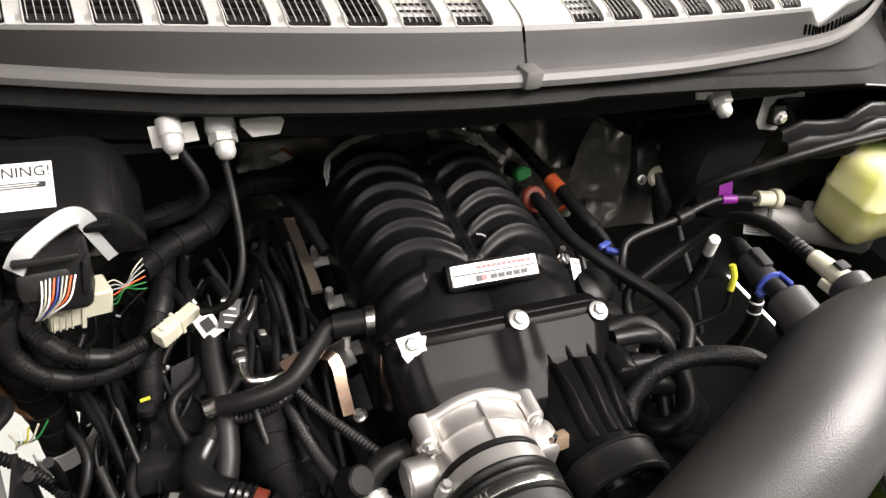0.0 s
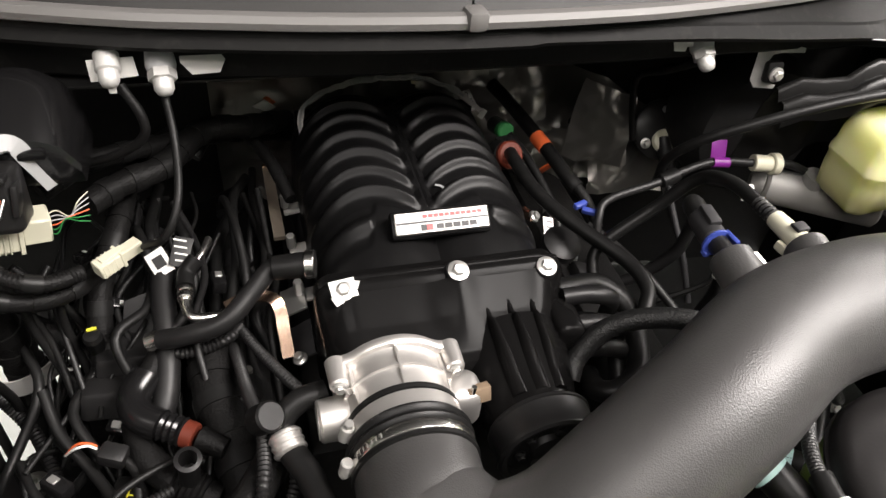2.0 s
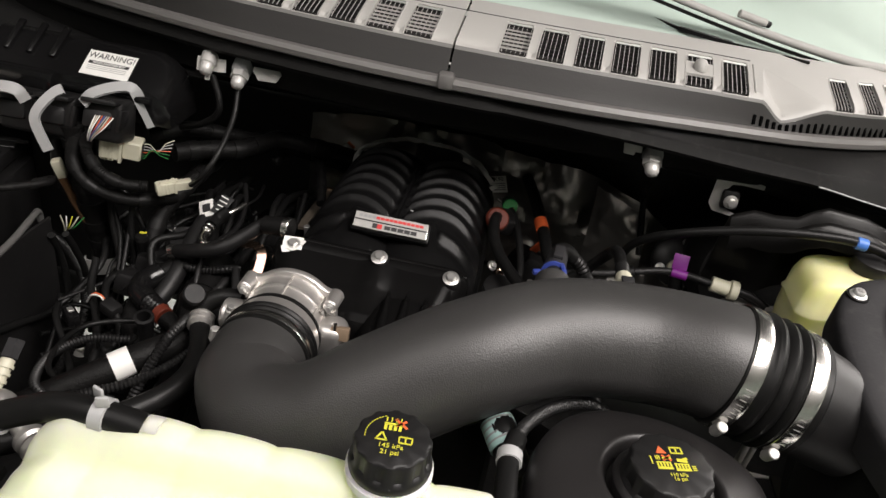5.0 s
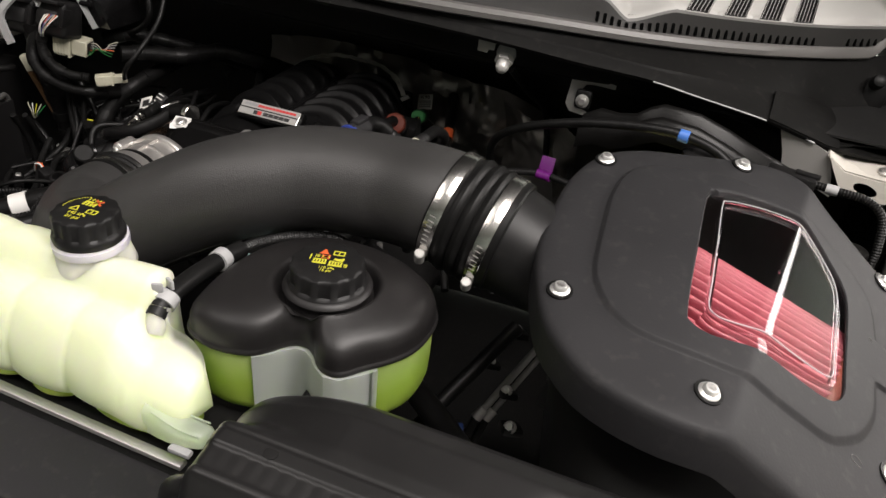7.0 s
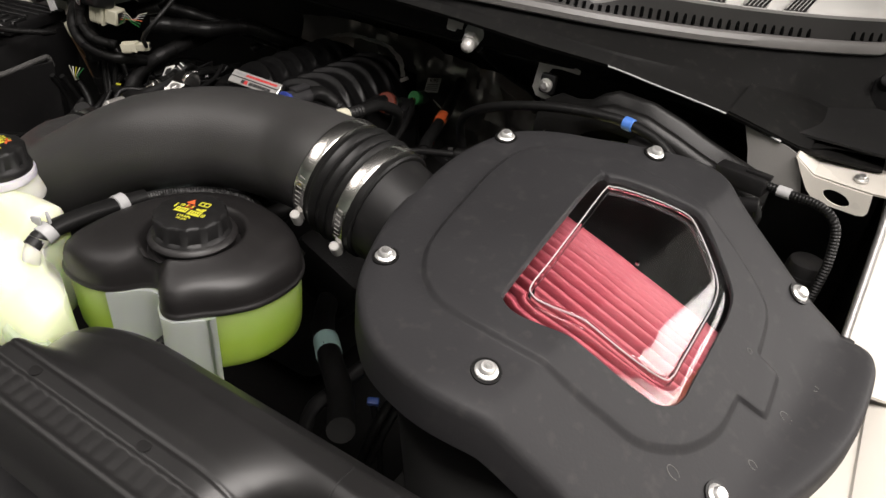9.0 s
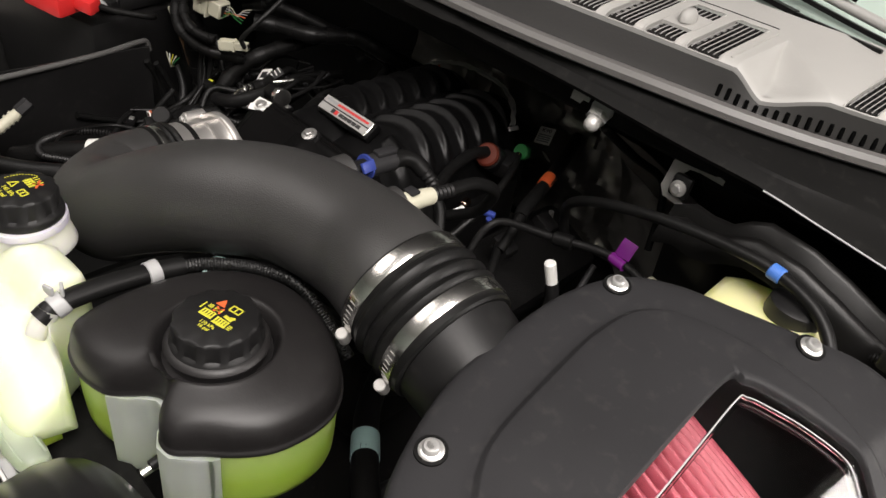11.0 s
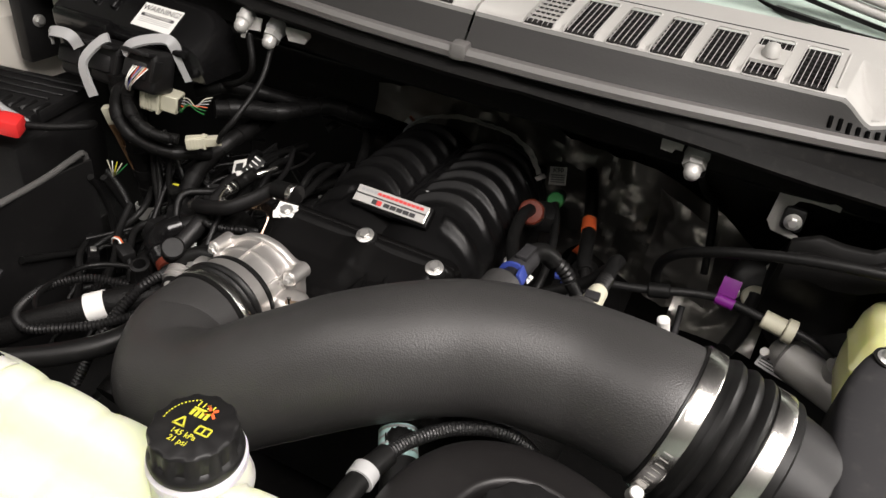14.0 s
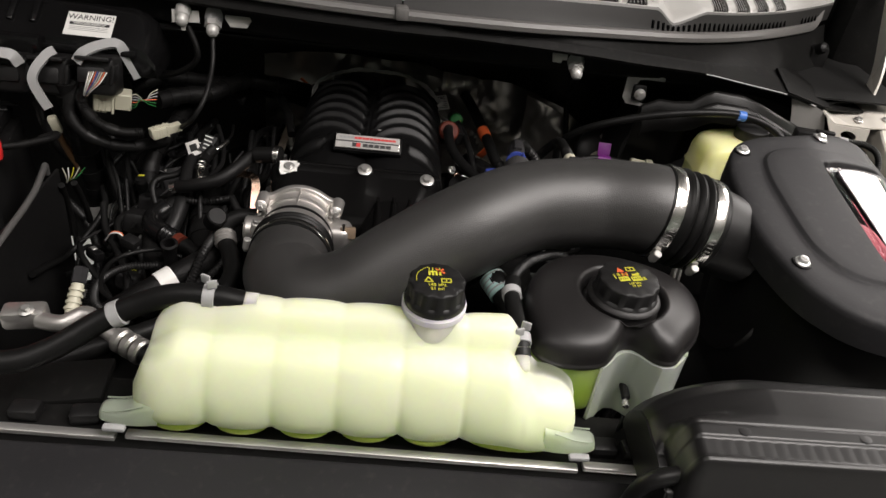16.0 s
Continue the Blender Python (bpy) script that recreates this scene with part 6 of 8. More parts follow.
for j, mt in enumerate((GREEN, GREEN, ORANGE, GREYBAR, GREYBAR, BEIGE)):
    o = 0.003 * (j - 2.5)
    single("loose_wire", tube([(-0.388, 0.047 + o * 0.5, 1.163 + o), (-0.380, 0.050 + o * 1.1, 1.162 + o), (-0.371, 0.055 + o * 1.2, 1.162 - o * 0.7), (-0.362, 0.062 + o, 1.163 + o * 0.8), (-0.353, 0.070 + o * 1.4, 1.162 + o * 1.4)], 0.0007, 6, 6), mt, "thin coloured wire at the harness connector", "wire", "harness wires")
connector("sensor_connector", (-0.331, 0.030, 1.126), (0.74, 0.62, 0.06), (0.050, 0.016, 0.016), "slim beige sensor connector on a black lead")
hose("wiring_loom", [(-0.430, 0.012, 1.205), (-0.447, 0.008, 1.175), (-0.425, -0.006, 1.150), (-0.392, -0.006, 1.134), (-0.362, 0.013, 1.126)], 0.0085, LOOM, "black corrugated wiring loom below the control box", "wiring loom", "wiring looms", 0.0012, 12, 10, 0.004)
hose("wiring_loom", [(-0.455, 0.022, 1.20), (-0.466, 0.002, 1.155), (-0.438, -0.008, 1.122), (-0.390, 0.010, 1.10), (-0.345, 0.06, 1.09)], 0.0095, LOOM, "thick black taped wiring loom", "wiring loom", "wiring looms")
hose("wiring_loom", [(-0.469, 0.022, 1.20), (-0.468, 0.035, 1.08), (-0.465, 0.050, 0.96), (-0.458, 0.03, 0.85), (-0.44, 0.0, 0.72)], 0.020, LOOM, "thick black taped wiring loom running down", "wiring loom", "wiring looms")
single("grey_tape", strip([(-0.492, 0.035, 0.950), (-0.486, 0.026, 0.951), (-0.466, 0.024, 0.953), (-0.444, 0.032, 0.957), (-0.430, 0.045, 0.960), (-0.418, 0.042, 0.968)], 0.002, 0.026, (0, 0, 1)), PALEZINC, "grey tape wrapped round the wiring loom", "tape")
hose("wiring_loom", [(-0.36, 0.09, 1.148), (-0.33, 0.125, 1.145), (-0.287, 0.16, 1.14), (-0.245, 0.225, 1.14), (-0.19, 0.245, 1.13), (-0.14, 0.30, 1.10)], 0.014, LOOM, "black taped loom across the back of the engine", "wiring loom", "wiring looms")
hose("wiring_loom", [(-0.28, 0.235, 1.13), (-0.318, 0.21, 1.118), (-0.335, 0.16, 1.105), (-0.346, 0.098, 1.092), (-0.365, 0.05, 1.06), (-0.37, 0.0, 1.0)], 0.013, LOOM, "black taped loom beside the engine", "wiring loom", "wiring looms")
hose("wiring_loom", [(-0.262, 0.25, 1.085), (-0.235, 0.285, 1.105), (-0.20, 0.275, 1.105), (-0.170, 0.225, 1.09), (-0.150, 0.165, 1.07)], 0.008, LOOM, "black lead arching behind the manifold", "wiring loom", "wiring looms")
hose("stud_cable", [(-0.266, 0.110, 1.262), (-0.262, 0.082, 1.225), (-0.264, 0.035, 1.19), (-0.280, 0.014, 1.160), (-0.306, 0.034, 1.132)], 0.0040, RUBBER, "thin black cable hanging from the bulkhead", "cable", "bulkhead cables")
hose("stud_cable", [(-0.304, 0.110, 1.272), (-0.289, 0.096, 1.245), (-0.292, 0.094, 1.222), (-0.322, 0.104, 1.197), (-0.365, 0.12, 1.176), (-0.40, 0.12, 1.165)], 0.0048, LOOM, "thin black cable hanging from the bulkhead", "cable", "bulkhead cables")

brown = thing("brown_lead", (-0.493, 0.02, 1.09), "small beige plug on a brown taped lead", "lead")
part("plug", box((-0.498, 0.015, 1.125), (0.014, 0.014, 0.030), (8, -12, 20), 0.003), BEIGE, brown)
part("lead", tube([(-0.497, 0.016, 1.11), (-0.493, 0.022, 1.087), (-0.488, 0.028, 1.06), (-0.47, 0.03, 1.02)], 0.006, 10), material("brown_tape", (0.10, 0.05, 0.02), 0.6), brown)
for j in range(5):
    part("bare_wire", tube([(-0.490, -0.005 + 0.002 * j, 1.03), (-0.486 + 0.004 * j, -0.010, 1.045), (-0.488 + 0.008 * j, -0.012 + 0.002 * j, 1.062)], 0.001, 6, 4), (BEIGE, WHITE, YELLOW, BEIGE, GREEN)[j], brown)

# breather hose and its fittings
br = thing("breather_hose", (-0.22, -0.01, 1.08), "satin black breather hose with a steel collar into the supercharger", "hose")
part("hose", tube([(-0.170, 0.000, 1.114), (-0.186, 0.004, 1.108), (-0.206, -0.010, 1.094), (-0.236, -0.032, 1.078), (-0.273, -0.032, 1.065), (-0.303, -0.022, 1.052)], 0.0105, 16), BLACK, br)
part("connector_body", rod((-0.182, 0.003, 1.111), (-0.148, -0.004, 1.118), 0.013, 0.0135, 20, None, 0.001), RUBBER, br)
part("collar", rod((-0.150, -0.004, 1.118), (-0.140, -0.006, 1.119), 0.015, None, 24, None, 0.001), STEEL, br)
part("steel_tip", tube([(-0.298, -0.022, 1.053), (-0.306, -0.019, 1.050), (-0.316, -0.018, 1.046)], 0.0098, 14), STEEL, br)
dp = thing("drain_pipe", (-0.31, -0.05, 1.02), "black drain pipe with a ribbed elbow and rust orange ring", "pipe")
part("pipe", tube([(-0.292, 0.070, 1.030), (-0.300, 0.030, 1.028), (-0.312, -0.020, 1.022), (-0.326, -0.050, 1.018)], 0.0115, 16), LOOM, dp)
part("elbow", tube([(-0.322, -0.040, 1.020), (-0.334, -0.062, 1.016), (-0.328, -0.084, 1.013), (-0.308, -0.098, 1.011)], 0.0165, 18), COVER, dp)
part("ribbed_collar", tube([(-0.318, -0.092, 1.012), (-0.286, -0.110, 1.009)], 0.0155, 18, 10, None, 0.002, 0.007), COVER, dp)
part("orange_ring", rod((-0.287, -0.1095, 1.009), (-0.276, -0.1158, 1.0075), 0.0138, None, 24, None, 0.001), REDSEAL, dp, "rust orange ring")
part("end_plug", rod((-0.273, -0.1175, 1.007), (-0.248, -0.132, 1.002), 0.0130, 0.0105, 20, None, 0.001), LOOM, dp)

fl = thing("fuel_line", (-0.26, 0.02, 1.06), "black fuel line with crimped bright steel ends and paper tag", "fuel line")
part("hose_end", tube([(-0.262, 0.060, 1.085), (-0.274, 0.050, 1.074), (-0.276, 0.030, 1.072)], 0.0095, 14), RUBBER, fl)
for z0 in (0.028, 0.018):
    part("crimp", rod((-0.2755, z0, 1.072), (-0.2755, z0 - 0.006, 1.0715), 0.0085, None, 18, None, 0.001), STEEL, fl)
part("steel_elbow", tube([(-0.2755, 0.016, 1.071), (-0.275, 0.002, 1.068), (-0.268, -0.010, 1.066), (-0.252, -0.010, 1.063), (-0.236, -0.004, 1.06)], 0.0058, 12), STEEL, fl)
part("steel_spur", tube([(-0.268, 0.054, 1.078), (-0.256, 0.072, 1.082), (-0.249, 0.092, 1.083)], 0.0042, 10), STEEL, fl)
part("paper_tag", box((-0.302, 0.070, 1.075), (0.022, 0.030, 0.0012), (28, -20, 18), 0.0004), WHITE, fl, "white paper tag")
part("tag_code", box((-0.302, 0.070, 1.0762), (0.012, 0.014, 0.001), (28, -20, 18), 0), INK, fl)
part("black_tag", box((-0.278, 0.074, 1.084), (0.020, 0.034, 0.0012), (30, 10, -14), 0.0004), INK, fl)
for j in range(4):
    part("tag_bar", box((-0.278, 0.064 + 0.007 * j, 1.0795 + 0.004 * j), (0.014, 0.0018, 0.0012), (30, 10, -14), 0), WHITE, fl)

hose("corrugated_lead", [(-0.308, -0.012, 1.03), (-0.288, -0.025, 1.03), (-0.259, -0.023, 1.03), (-0.236, -0.012, 1.03), (-0.225, 0.01, 1.02)], 0.0065, BLACK, "black corrugated lead beside the engine", "corrugated lead", "corrugated leads", 0.0016, 12, 10, 0.0045)
hose("corrugated_lead", [(-0.238, 0.03, 0.985), (-0.232, -0.022, 1.015), (-0.222, -0.090, 1.034), (-0.211, -0.150, 1.060), (-0.210, -0.184, 1.068), (-0.214, -0.222, 1.066), (-0.226, -0.27, 1.03), (-0.24, -0.31, 0.97)], 0.0068, BLACK, "black corrugated lead beside the engine", "corrugated lead", "corrugated leads", 0.0016, 12, 10, 0.0045)
hose("corrugated_lead", [(-0.222, -0.006, 1.028), (-0.205, -0.045, 1.036), (-0.189, -0.08, 1.046), (-0.165, -0.128, 1.06), (-0.15, -0.15, 1.062)], 0.0062, BLACK, "black corrugated lead beside the engine", "corrugated lead", "corrugated leads", 0.0016, 12, 16, 0.0048)
hose("corrugated_lead", [(-0.60, 0.06, 0.99), (-0.534, 0.037, 0.98), (-0.492, 0.014, 0.963), (-0.448, -0.036, 0.947), (-0.424, -0.09, 0.93), (-0.42, -0.16, 0.90)], 0.0075, BLACK, "black corrugated lead near the battery", "corrugated lead", "corrugated leads", 0.0016, 12, 10, 0.0045)
hose("corrugated_lead", [(-0.300, -0.165, 1.00), (-0.335, -0.195, 1.015), (-0.350, -0.245, 1.025), (-0.335, -0.295, 1.030), (-0.300, -0.312, 1.032), (-0.268, -0.298, 1.036), (-0.225, -0.268, 1.042), (-0.190, -0.223, 1.052), (-0.185, -0.186, 1.06), (-0.19, -0.15, 1.05)], 0.0060, BLACK, "black corrugated lead beside the wrapped loom", "corrugated lead", "corrugated leads", 0.0016, 12, 10, 0.0045)
hose("black_lead", [(-0.285, -0.300, 1.03), (-0.335, -0.27, 1.03), (-0.352, -0.22, 1.025), (-0.345, -0.175, 1.02), (-0.30, -0.145, 1.015), (-0.27, -0.14, 1.0)], 0.0035, RUBBER, "thin black lead looping over the loom", "lead", "thin leads")
hose("black_lead", [(-0.47, -0.06, 1.06), (-0.478, -0.04, 1.02), (-0.484, -0.025, 0.96), (-0.484, -0.03, 0.86)], 0.005, RUBBER, "thin black lead hanging by the battery tray", "lead", "thin leads")
hose("black_lead", [(-0.455, -0.05, 1.06), (-0.458, -0.03, 1.02), (-0.462, -0.01, 0.96), (-0.46, -0.02, 0.86)], 0.005, RUBBER, "thin black lead hanging by the battery tray", "lead", "thin leads")
wl = thing("wrapped_loom", (-0.24, -0.23, 1.03), "thick black fabric-wrapped loom with a white tape band", "wiring loom", "wiring looms")
part("loom", tube([(-0.36, -0.33, 1.00), (-0.30, -0.285, 1.025), (-0.258, -0.248, 1.038), (-0.226, -0.215, 1.045), (-0.200, -0.165, 1.035), (-0.195, -0.11, 1.0)], 0.0170, 16), LOOM, wl)
part("tape_band", rod((-0.265, -0.2546, 1.037), (-0.249, -0.2394, 1.0415), 0.0178, None, 28), WHITE, wl, "white tape")
rl = thing("relay_box", (-0.345, 0.0, 1.0), "black relay box with a moulded cap", "relay box")
part("box", box((-0.350, 0.010, 0.995), (0.062, 0.060, 0.045), (-8, 6, 4), 0.006, taper=0.9), BLACK, rl)
part("shield", sheet([[(-0.345, 0.052, 1.040), (-0.320, 0.056, 1.046), (-0.296, 0.058, 1.040)], [(-0.350, 0.028, 1.012), (-0.318, 0.026, 1.016), (-0.292, 0.026, 1.006)], [(-0.340, 0.012, 0.990), (-0.315, 0.008, 0.990), (-0.296, 0.006, 0.982)]], 0.003), BLACK, rl, "folded black shield")
part("cap", box((-0.368, -0.030, 0.985), (0.055, 0.045, 0.036), (-14, 4, 0), 0.008, taper=0.85), BLACK, rl)
part("knob", lathe([(0.009, -0.02), (0.009, 0.010), (0.010, 0.012), (0.008, 0.018), (0.0001, 0.019)], (-0.372, 0.005, 1.03), (0, -0.2, 1), 20), RUBBER, rl)
part("yellow_mark", box((-0.372, 0.008, 1.0495), (0.010, 0.004, 0.001), (0, 0, 10), 0), YELLOW, rl)

for k, (dx, dy, dz, r) in enumerate(((0.004, 0.0, 0.004, 0.0065), (0.030, 0.03, -0.006, 0.0055), (-0.016, -0.02, -0.014, 0.008))):
    hose("fuel_rail_tube", [(-0.205 + dx * 0.4, 0.28 + dy, 1.02 + dz), (-0.226 + dx, 0.21 + dy, 1.030 + dz * 2), (-0.228 + dx * 1.3, 0.12, 1.022 + dz), (-0.240 + dx * 0.8, 0.02 - dy, 1.000 + dz), (-0.222 + dx * 1.1, -0.08, 0.97 - dz), (-0.232 + dx, -0.18, 0.93 + dz)], r, (RUBBER, LOOM)[k % 2], "black tube running along the engine", "tube", "engine tubes")
hose("wiring_loom", [(-0.262, 0.03, 1.01), (-0.258, -0.05, 0.995), (-0.240, -0.12, 0.98), (-0.222, -0.20, 0.96), (-0.22, -0.28, 0.93)], 0.024, LOOM, "thick black wrapped loom beside the engine", "wiring loom", "wiring looms")
hose("coolant_pipe", [(-0.300, 0.09, 1.065), (-0.302, 0.04, 1.050), (-0.300, -0.01, 1.03), (-0.305, -0.06, 1.005), (-0.320, -0.09, 0.985)], 0.0135, BLACK, "black ribbed coolant pipe by the relay box", "pipe", "", 0.0008, 14, 10, 0.008)
hose("black_lead", [(-0.33, 0.02, 1.00), (-0.325, -0.06, 0.995), (-0.335, -0.14, 0.97), (-0.33, -0.22, 0.93)], 0.0055, RUBBER, "thin black lead by the relay box", "lead", "thin leads")
hose("wiring_loom", [(-0.56, 0.10, 1.12), (-0.52, 0.06, 1.06), (-0.46, 0.08, 1.0), (-0.40, 0.05, 0.96), (-0.36, -0.02, 0.93)], 0.012, LOOM, "black taped loom behind the battery", "wiring loom", "wiring looms")
for k in (0, 3):
    hose("black_lead", [(-0.43 + 0.012 * k, 0.03, 1.10), (-0.428 + 0.010 * k, 0.02, 1.05), (-0.410 + 0.008 * k, 0.0, 0.98), (-0.395 + 0.01 * k, -0.05, 0.92), (-0.38, -0.12, 0.88)], 0.0045, RUBBER, "thin black lead in the bundle near the battery", "lead", "thin leads")
hose("wiring_loom", [(-0.40, 0.095, 1.165), (-0.36, 0.13, 1.172), (-0.30, 0.185, 1.150), (-0.22, 0.27, 1.105), (-0.12, 0.325, 1.06)], 0.011, LOOM, "black taped loom along the bulkhead", "wiring loom", "wiring looms")
pb = thing("plug_body", (-0.30, -0.15, 0.97), "black moulded pipe elbow with ribbed collar", "pipe elbow")
part("elbow", tube([(-0.335, -0.075, 0.99), (-0.325, -0.115, 0.985), (-0.295, -0.145, 0.975), (-0.26, -0.165, 0.965)], 0.016, 16), LOOM, pb)
part("ribs", tube([(-0.300, -0.141, 0.977), (-0.272, -0.158, 0.969)], 0.019, 18, 10, None, 0.002, 0.006), LOOM, pb)
mp = thing("bracket_plate", (-0.16, -0.02, 1.0), "dull metal bracket plate on the engine side", "bracket")
part("plate", box((-0.160, -0.02, 1.015), (0.030, 0.050, 0.004), (0, -30, 0), 0.001), LID, mp)
part("plate_rear", box((-0.163, 0.035, 1.025), (0.030, 0.040, 0.004), (0, -24, 0), 0.001), ZINC, mp)
hex_bolt((-0.165, -0.055, 1.028), (-0.4, 0, 1), 0.006, 0.008, 0.009, mp)

# straps by the supercharger
single("strap_bracket", strip([(-0.172, 0.29, 1.030), (-0.171, 0.22, 1.036), (-0.170, 0.16, 1.040), (-0.169, 0.13, 1.038)], 0.014, 0.006), material("dark_bronze_strap", (0.30, 0.25, 0.20), 0.32, metal=0.75), "dark bronze strap bracket beside the manifold", "bracket")
single("strap_tip", box((-0.172, 0.291, 1.0315), (0.014, 0.006, 0.006), (0, 0, 0), 0.001), COPPER, "bright copper end of the strap bracket", "bracket")
single("copper_strap", strip([(-0.236, 0.002, 1.062), (-0.218, 0.005, 1.069), (-0.198, 0.003, 1.072), (-0.185, -0.004, 1.071), (-0.180, -0.014, 1.063), (-0.179, -0.030, 1.050), (-0.177, -0.052, 1.030)], 0.013, 0.003, (0, -0.3, 1)), COPPER, "bent shiny copper strap beside the front cover", "strap")
for y in (0.04, 0.12, 0.20):
    sb = thing("flange_stud", (-0.152, y, 1.03), "zinc stud and tab on the manifold flange", "stud", "flange studs")
    part("tab", box((-0.148, y, 1.026), (0.022, 0.020, 0.005), (0, -8, 0), 0.002), BRACKET, sb)
    part("stud", rod((-0.156, y, 1.030), (-0.157, y - 0.002, 1.052), 0.0055, None, 6, None, 0.0008), ZINC, sb)
single("orange_label", box((-0.166, 0.370, 1.080), (0.020, 0.002, 0.032), (35, 40, 0), 0.0005), WHITE, "white paper label folded on a lead", "label")
single("orange_mark", box((-0.158, 0.366, 1.092), (0.016, 0.002, 0.010), (35, 40, 0), 0.0005), ORANGE, "orange mark on the paper label", "label")

# plug and hose in front of the throttle body
pg = thing("coolant_hose", (-0.18, -0.2, 1.06), "black rubber coolant hose with a crimped steel collar", "hose")
part("plug", rod((-0.212, -0.163, 1.086), (-0.200, -0.174, 1.106), 0.014, None, 24, None, 0.002), RUBBER, pg)
part("outlet", tube([(-0.150, -0.150, 1.095), (-0.175, -0.155, 1.094), (-0.192, -0.166, 1.084), (-0.192, -0.175, 1.070)], 0.0115, 14), RUBBER, pg)
part("collar", rod((-0.192, -0.172, 1.076), (-0.186, -0.194, 1.070), 0.0145, None, 14, None, 0.003), ALU, pg)
for k in range(3):
    p = Vector((-0.191 + 0.0018 * k, -0.1755 - 0.0065 * k, 1.0752 - 0.0018 * k))
    part("crimp", rod(p, p + Vector((0.0009, -0.0033, -0.0009)), 0.0158, None, 14, None, 0.001), ALU, pg)
part("hose", tube([(-0.187, -0.190, 1.071), (-0.172, -0.222, 1.069), (-0.164, -0.262, 1.066), (-0.178, -0.305, 1.062), (-0.225, -0.355, 1.058), (-0.30, -0.40, 1.05), (-0.38, -0.43, 1.03)], 0.0125, 16), RUBBER, pg)

# tank hose and its clips
th = thing("tank_hose", (-0.2, -0.46, 1.17), "black rubber hose clipped onto the coolant tank", "hose")
part("hose", tube([(-0.098, -0.460, 1.196), (-0.131, -0.461, 1.202), (-0.170, -0.459, 1.197), (-0.205, -0.460, 1.182), (-0.240, -0.470, 1.166), (-0.285, -0.498, 1.146), (-0.325, -0.515, 1.142), (-0.40, -0.510, 1.145), (-0.5, -0.49, 1.14)], 0.0122, 18), RUBBER, th)


def spring_clip(c, axis, r, parent, ears=True):
    a = Vector(axis).normalized()
    part("spring_clip", lathe([(r, -0.006), (r + 0.0016, -0.0055), (r + 0.0016, 0.0055), (r, 0.006)], c, a, 28), GREYLEVER, parent, "pale zinc spring clip")
    if ears:
        s = a.cross(Vector((0, 0, 1))).normalized()
        for k in (-1, 1):
            part("clip_ear", box(Vector(c) + Vector((0, 0, r + 0.006)) + s * 0.004 * k + a * 0.004 * k, (0.010, 0.003, 0.010), (0, 0, 20 * k), 0.001), GREYLEVER, parent)


spring_clip((-0.131, -0.461, 1.202), (1, 0, -0.05), 0.0124, th)
spring_clip((-0.226, -0.4645, 1.1715), (0.9, 0.2, 0.4), 0.0124, th, False)
ac = thing("refrigerant_pipe", (-0.3, -0.37, 1.06), "silver aluminium refrigerant pipe with a crimped end", "pipe")
part("pipe", tube([(-0.365, -0.372, 1.066), (-0.335, -0.378, 1.07), (-0.312, -0.366, 1.076), (-0.285, -0.382, 1.072), (-0.262, -0.397, 1.068)], 0.0105, 16), ALU, ac)
part("block", box((-0.385, -0.365, 1.066), (0.050, 0.028, 0.026), (0, 0, 10), 0.006), ALU, ac)
hex_bolt((-0.378, -0.371, 1.080), (0, -0.3, 1), 0.006, 0.006, 0.010, ac)
for k in range(3):
    p = Vector((-0.265 + 0.013 * k, -0.395 - 0.0075 * k, 1.068))
    part("crimp", rod(p, p + Vector((0.011, -0.0063, 0)), 0.0155, None, 20, None, 0.003), ALU, ac)
part("rubber_end", tube([(-0.228, -0.416, 1.067), (-0.205, -0.425, 1.064), (-0.17, -0.425, 1.05)], 0.013, 14), RUBBER, ac)
part("valve", rod((-0.338, -0.352, 1.062), (-0.339, -0.318, 1.082), 0.0075, None, 16, None, 0.001), BEIGE, ac, "cream valve stem")
for k in range(4):
    part("valve_rib", rod((-0.3382, -0.348 + 0.007 * k, 1.0645 + 0.0042 * k), (-0.3383, -0.345 + 0.007 * k, 1.0665 + 0.0042 * k), 0.0092, None, 16), BEIGE, ac)
part("valve_cap", rod((-0.339, -0.318, 1.082), (-0.340, -0.300, 1.094), 0.0095, None, 6, None, 0.001), LID, ac)

# link hose between the two tanks
lk = thing("link_hose", (0.215, -0.4, 1.19), "black rubber link hose with spring clips between the tanks", "hose")
part("hose", tube([(0.1930, -0.486, 1.174), (0.1918, -0.468, 1.182), (0.1905, -0.430, 1.181), (0.1910, -0.385, 1.176), (0.1960, -0.358, 1.174)], 0.0095, 16), RUBBER, lk)
part("braided_sleeve", tube([(0.195, -0.361, 1.174), (0.205, -0.335, 1.172), (0.232, -0.300, 1.168), (0.275, -0.276, 1.158), (0.33, -0.26, 1.10)], 0.0064, 14, 8, None, 0.0006, 0.003), BRAID, lk)
spring_clip((0.1918, -0.469, 1.1815), (0.05, -0.92, -0.3), 0.0098, lk)
spring_clip((0.1910, -0.386, 1.1762), (0.0, 1, 0), 0.0098, lk, False)
lb = thing("labelled_hose", (0.187, -0.317, 1.10), "black hose with a pale teal printed label", "hose")
part("hose", tube([(0.21, -0.36, 1.12), (0.196, -0.332, 1.128), (0.180, -0.305, 1.136), (0.165, -0.27, 1.12), (0.15, -0.22, 1.06)], 0.0160, 16), RUBBER, lb)
part("label_wrap", rod((0.193, -0.328, 1.129), (0.179, -0.304, 1.136), 0.0172, None, 28), TEAL, lb, "pale teal paper label")
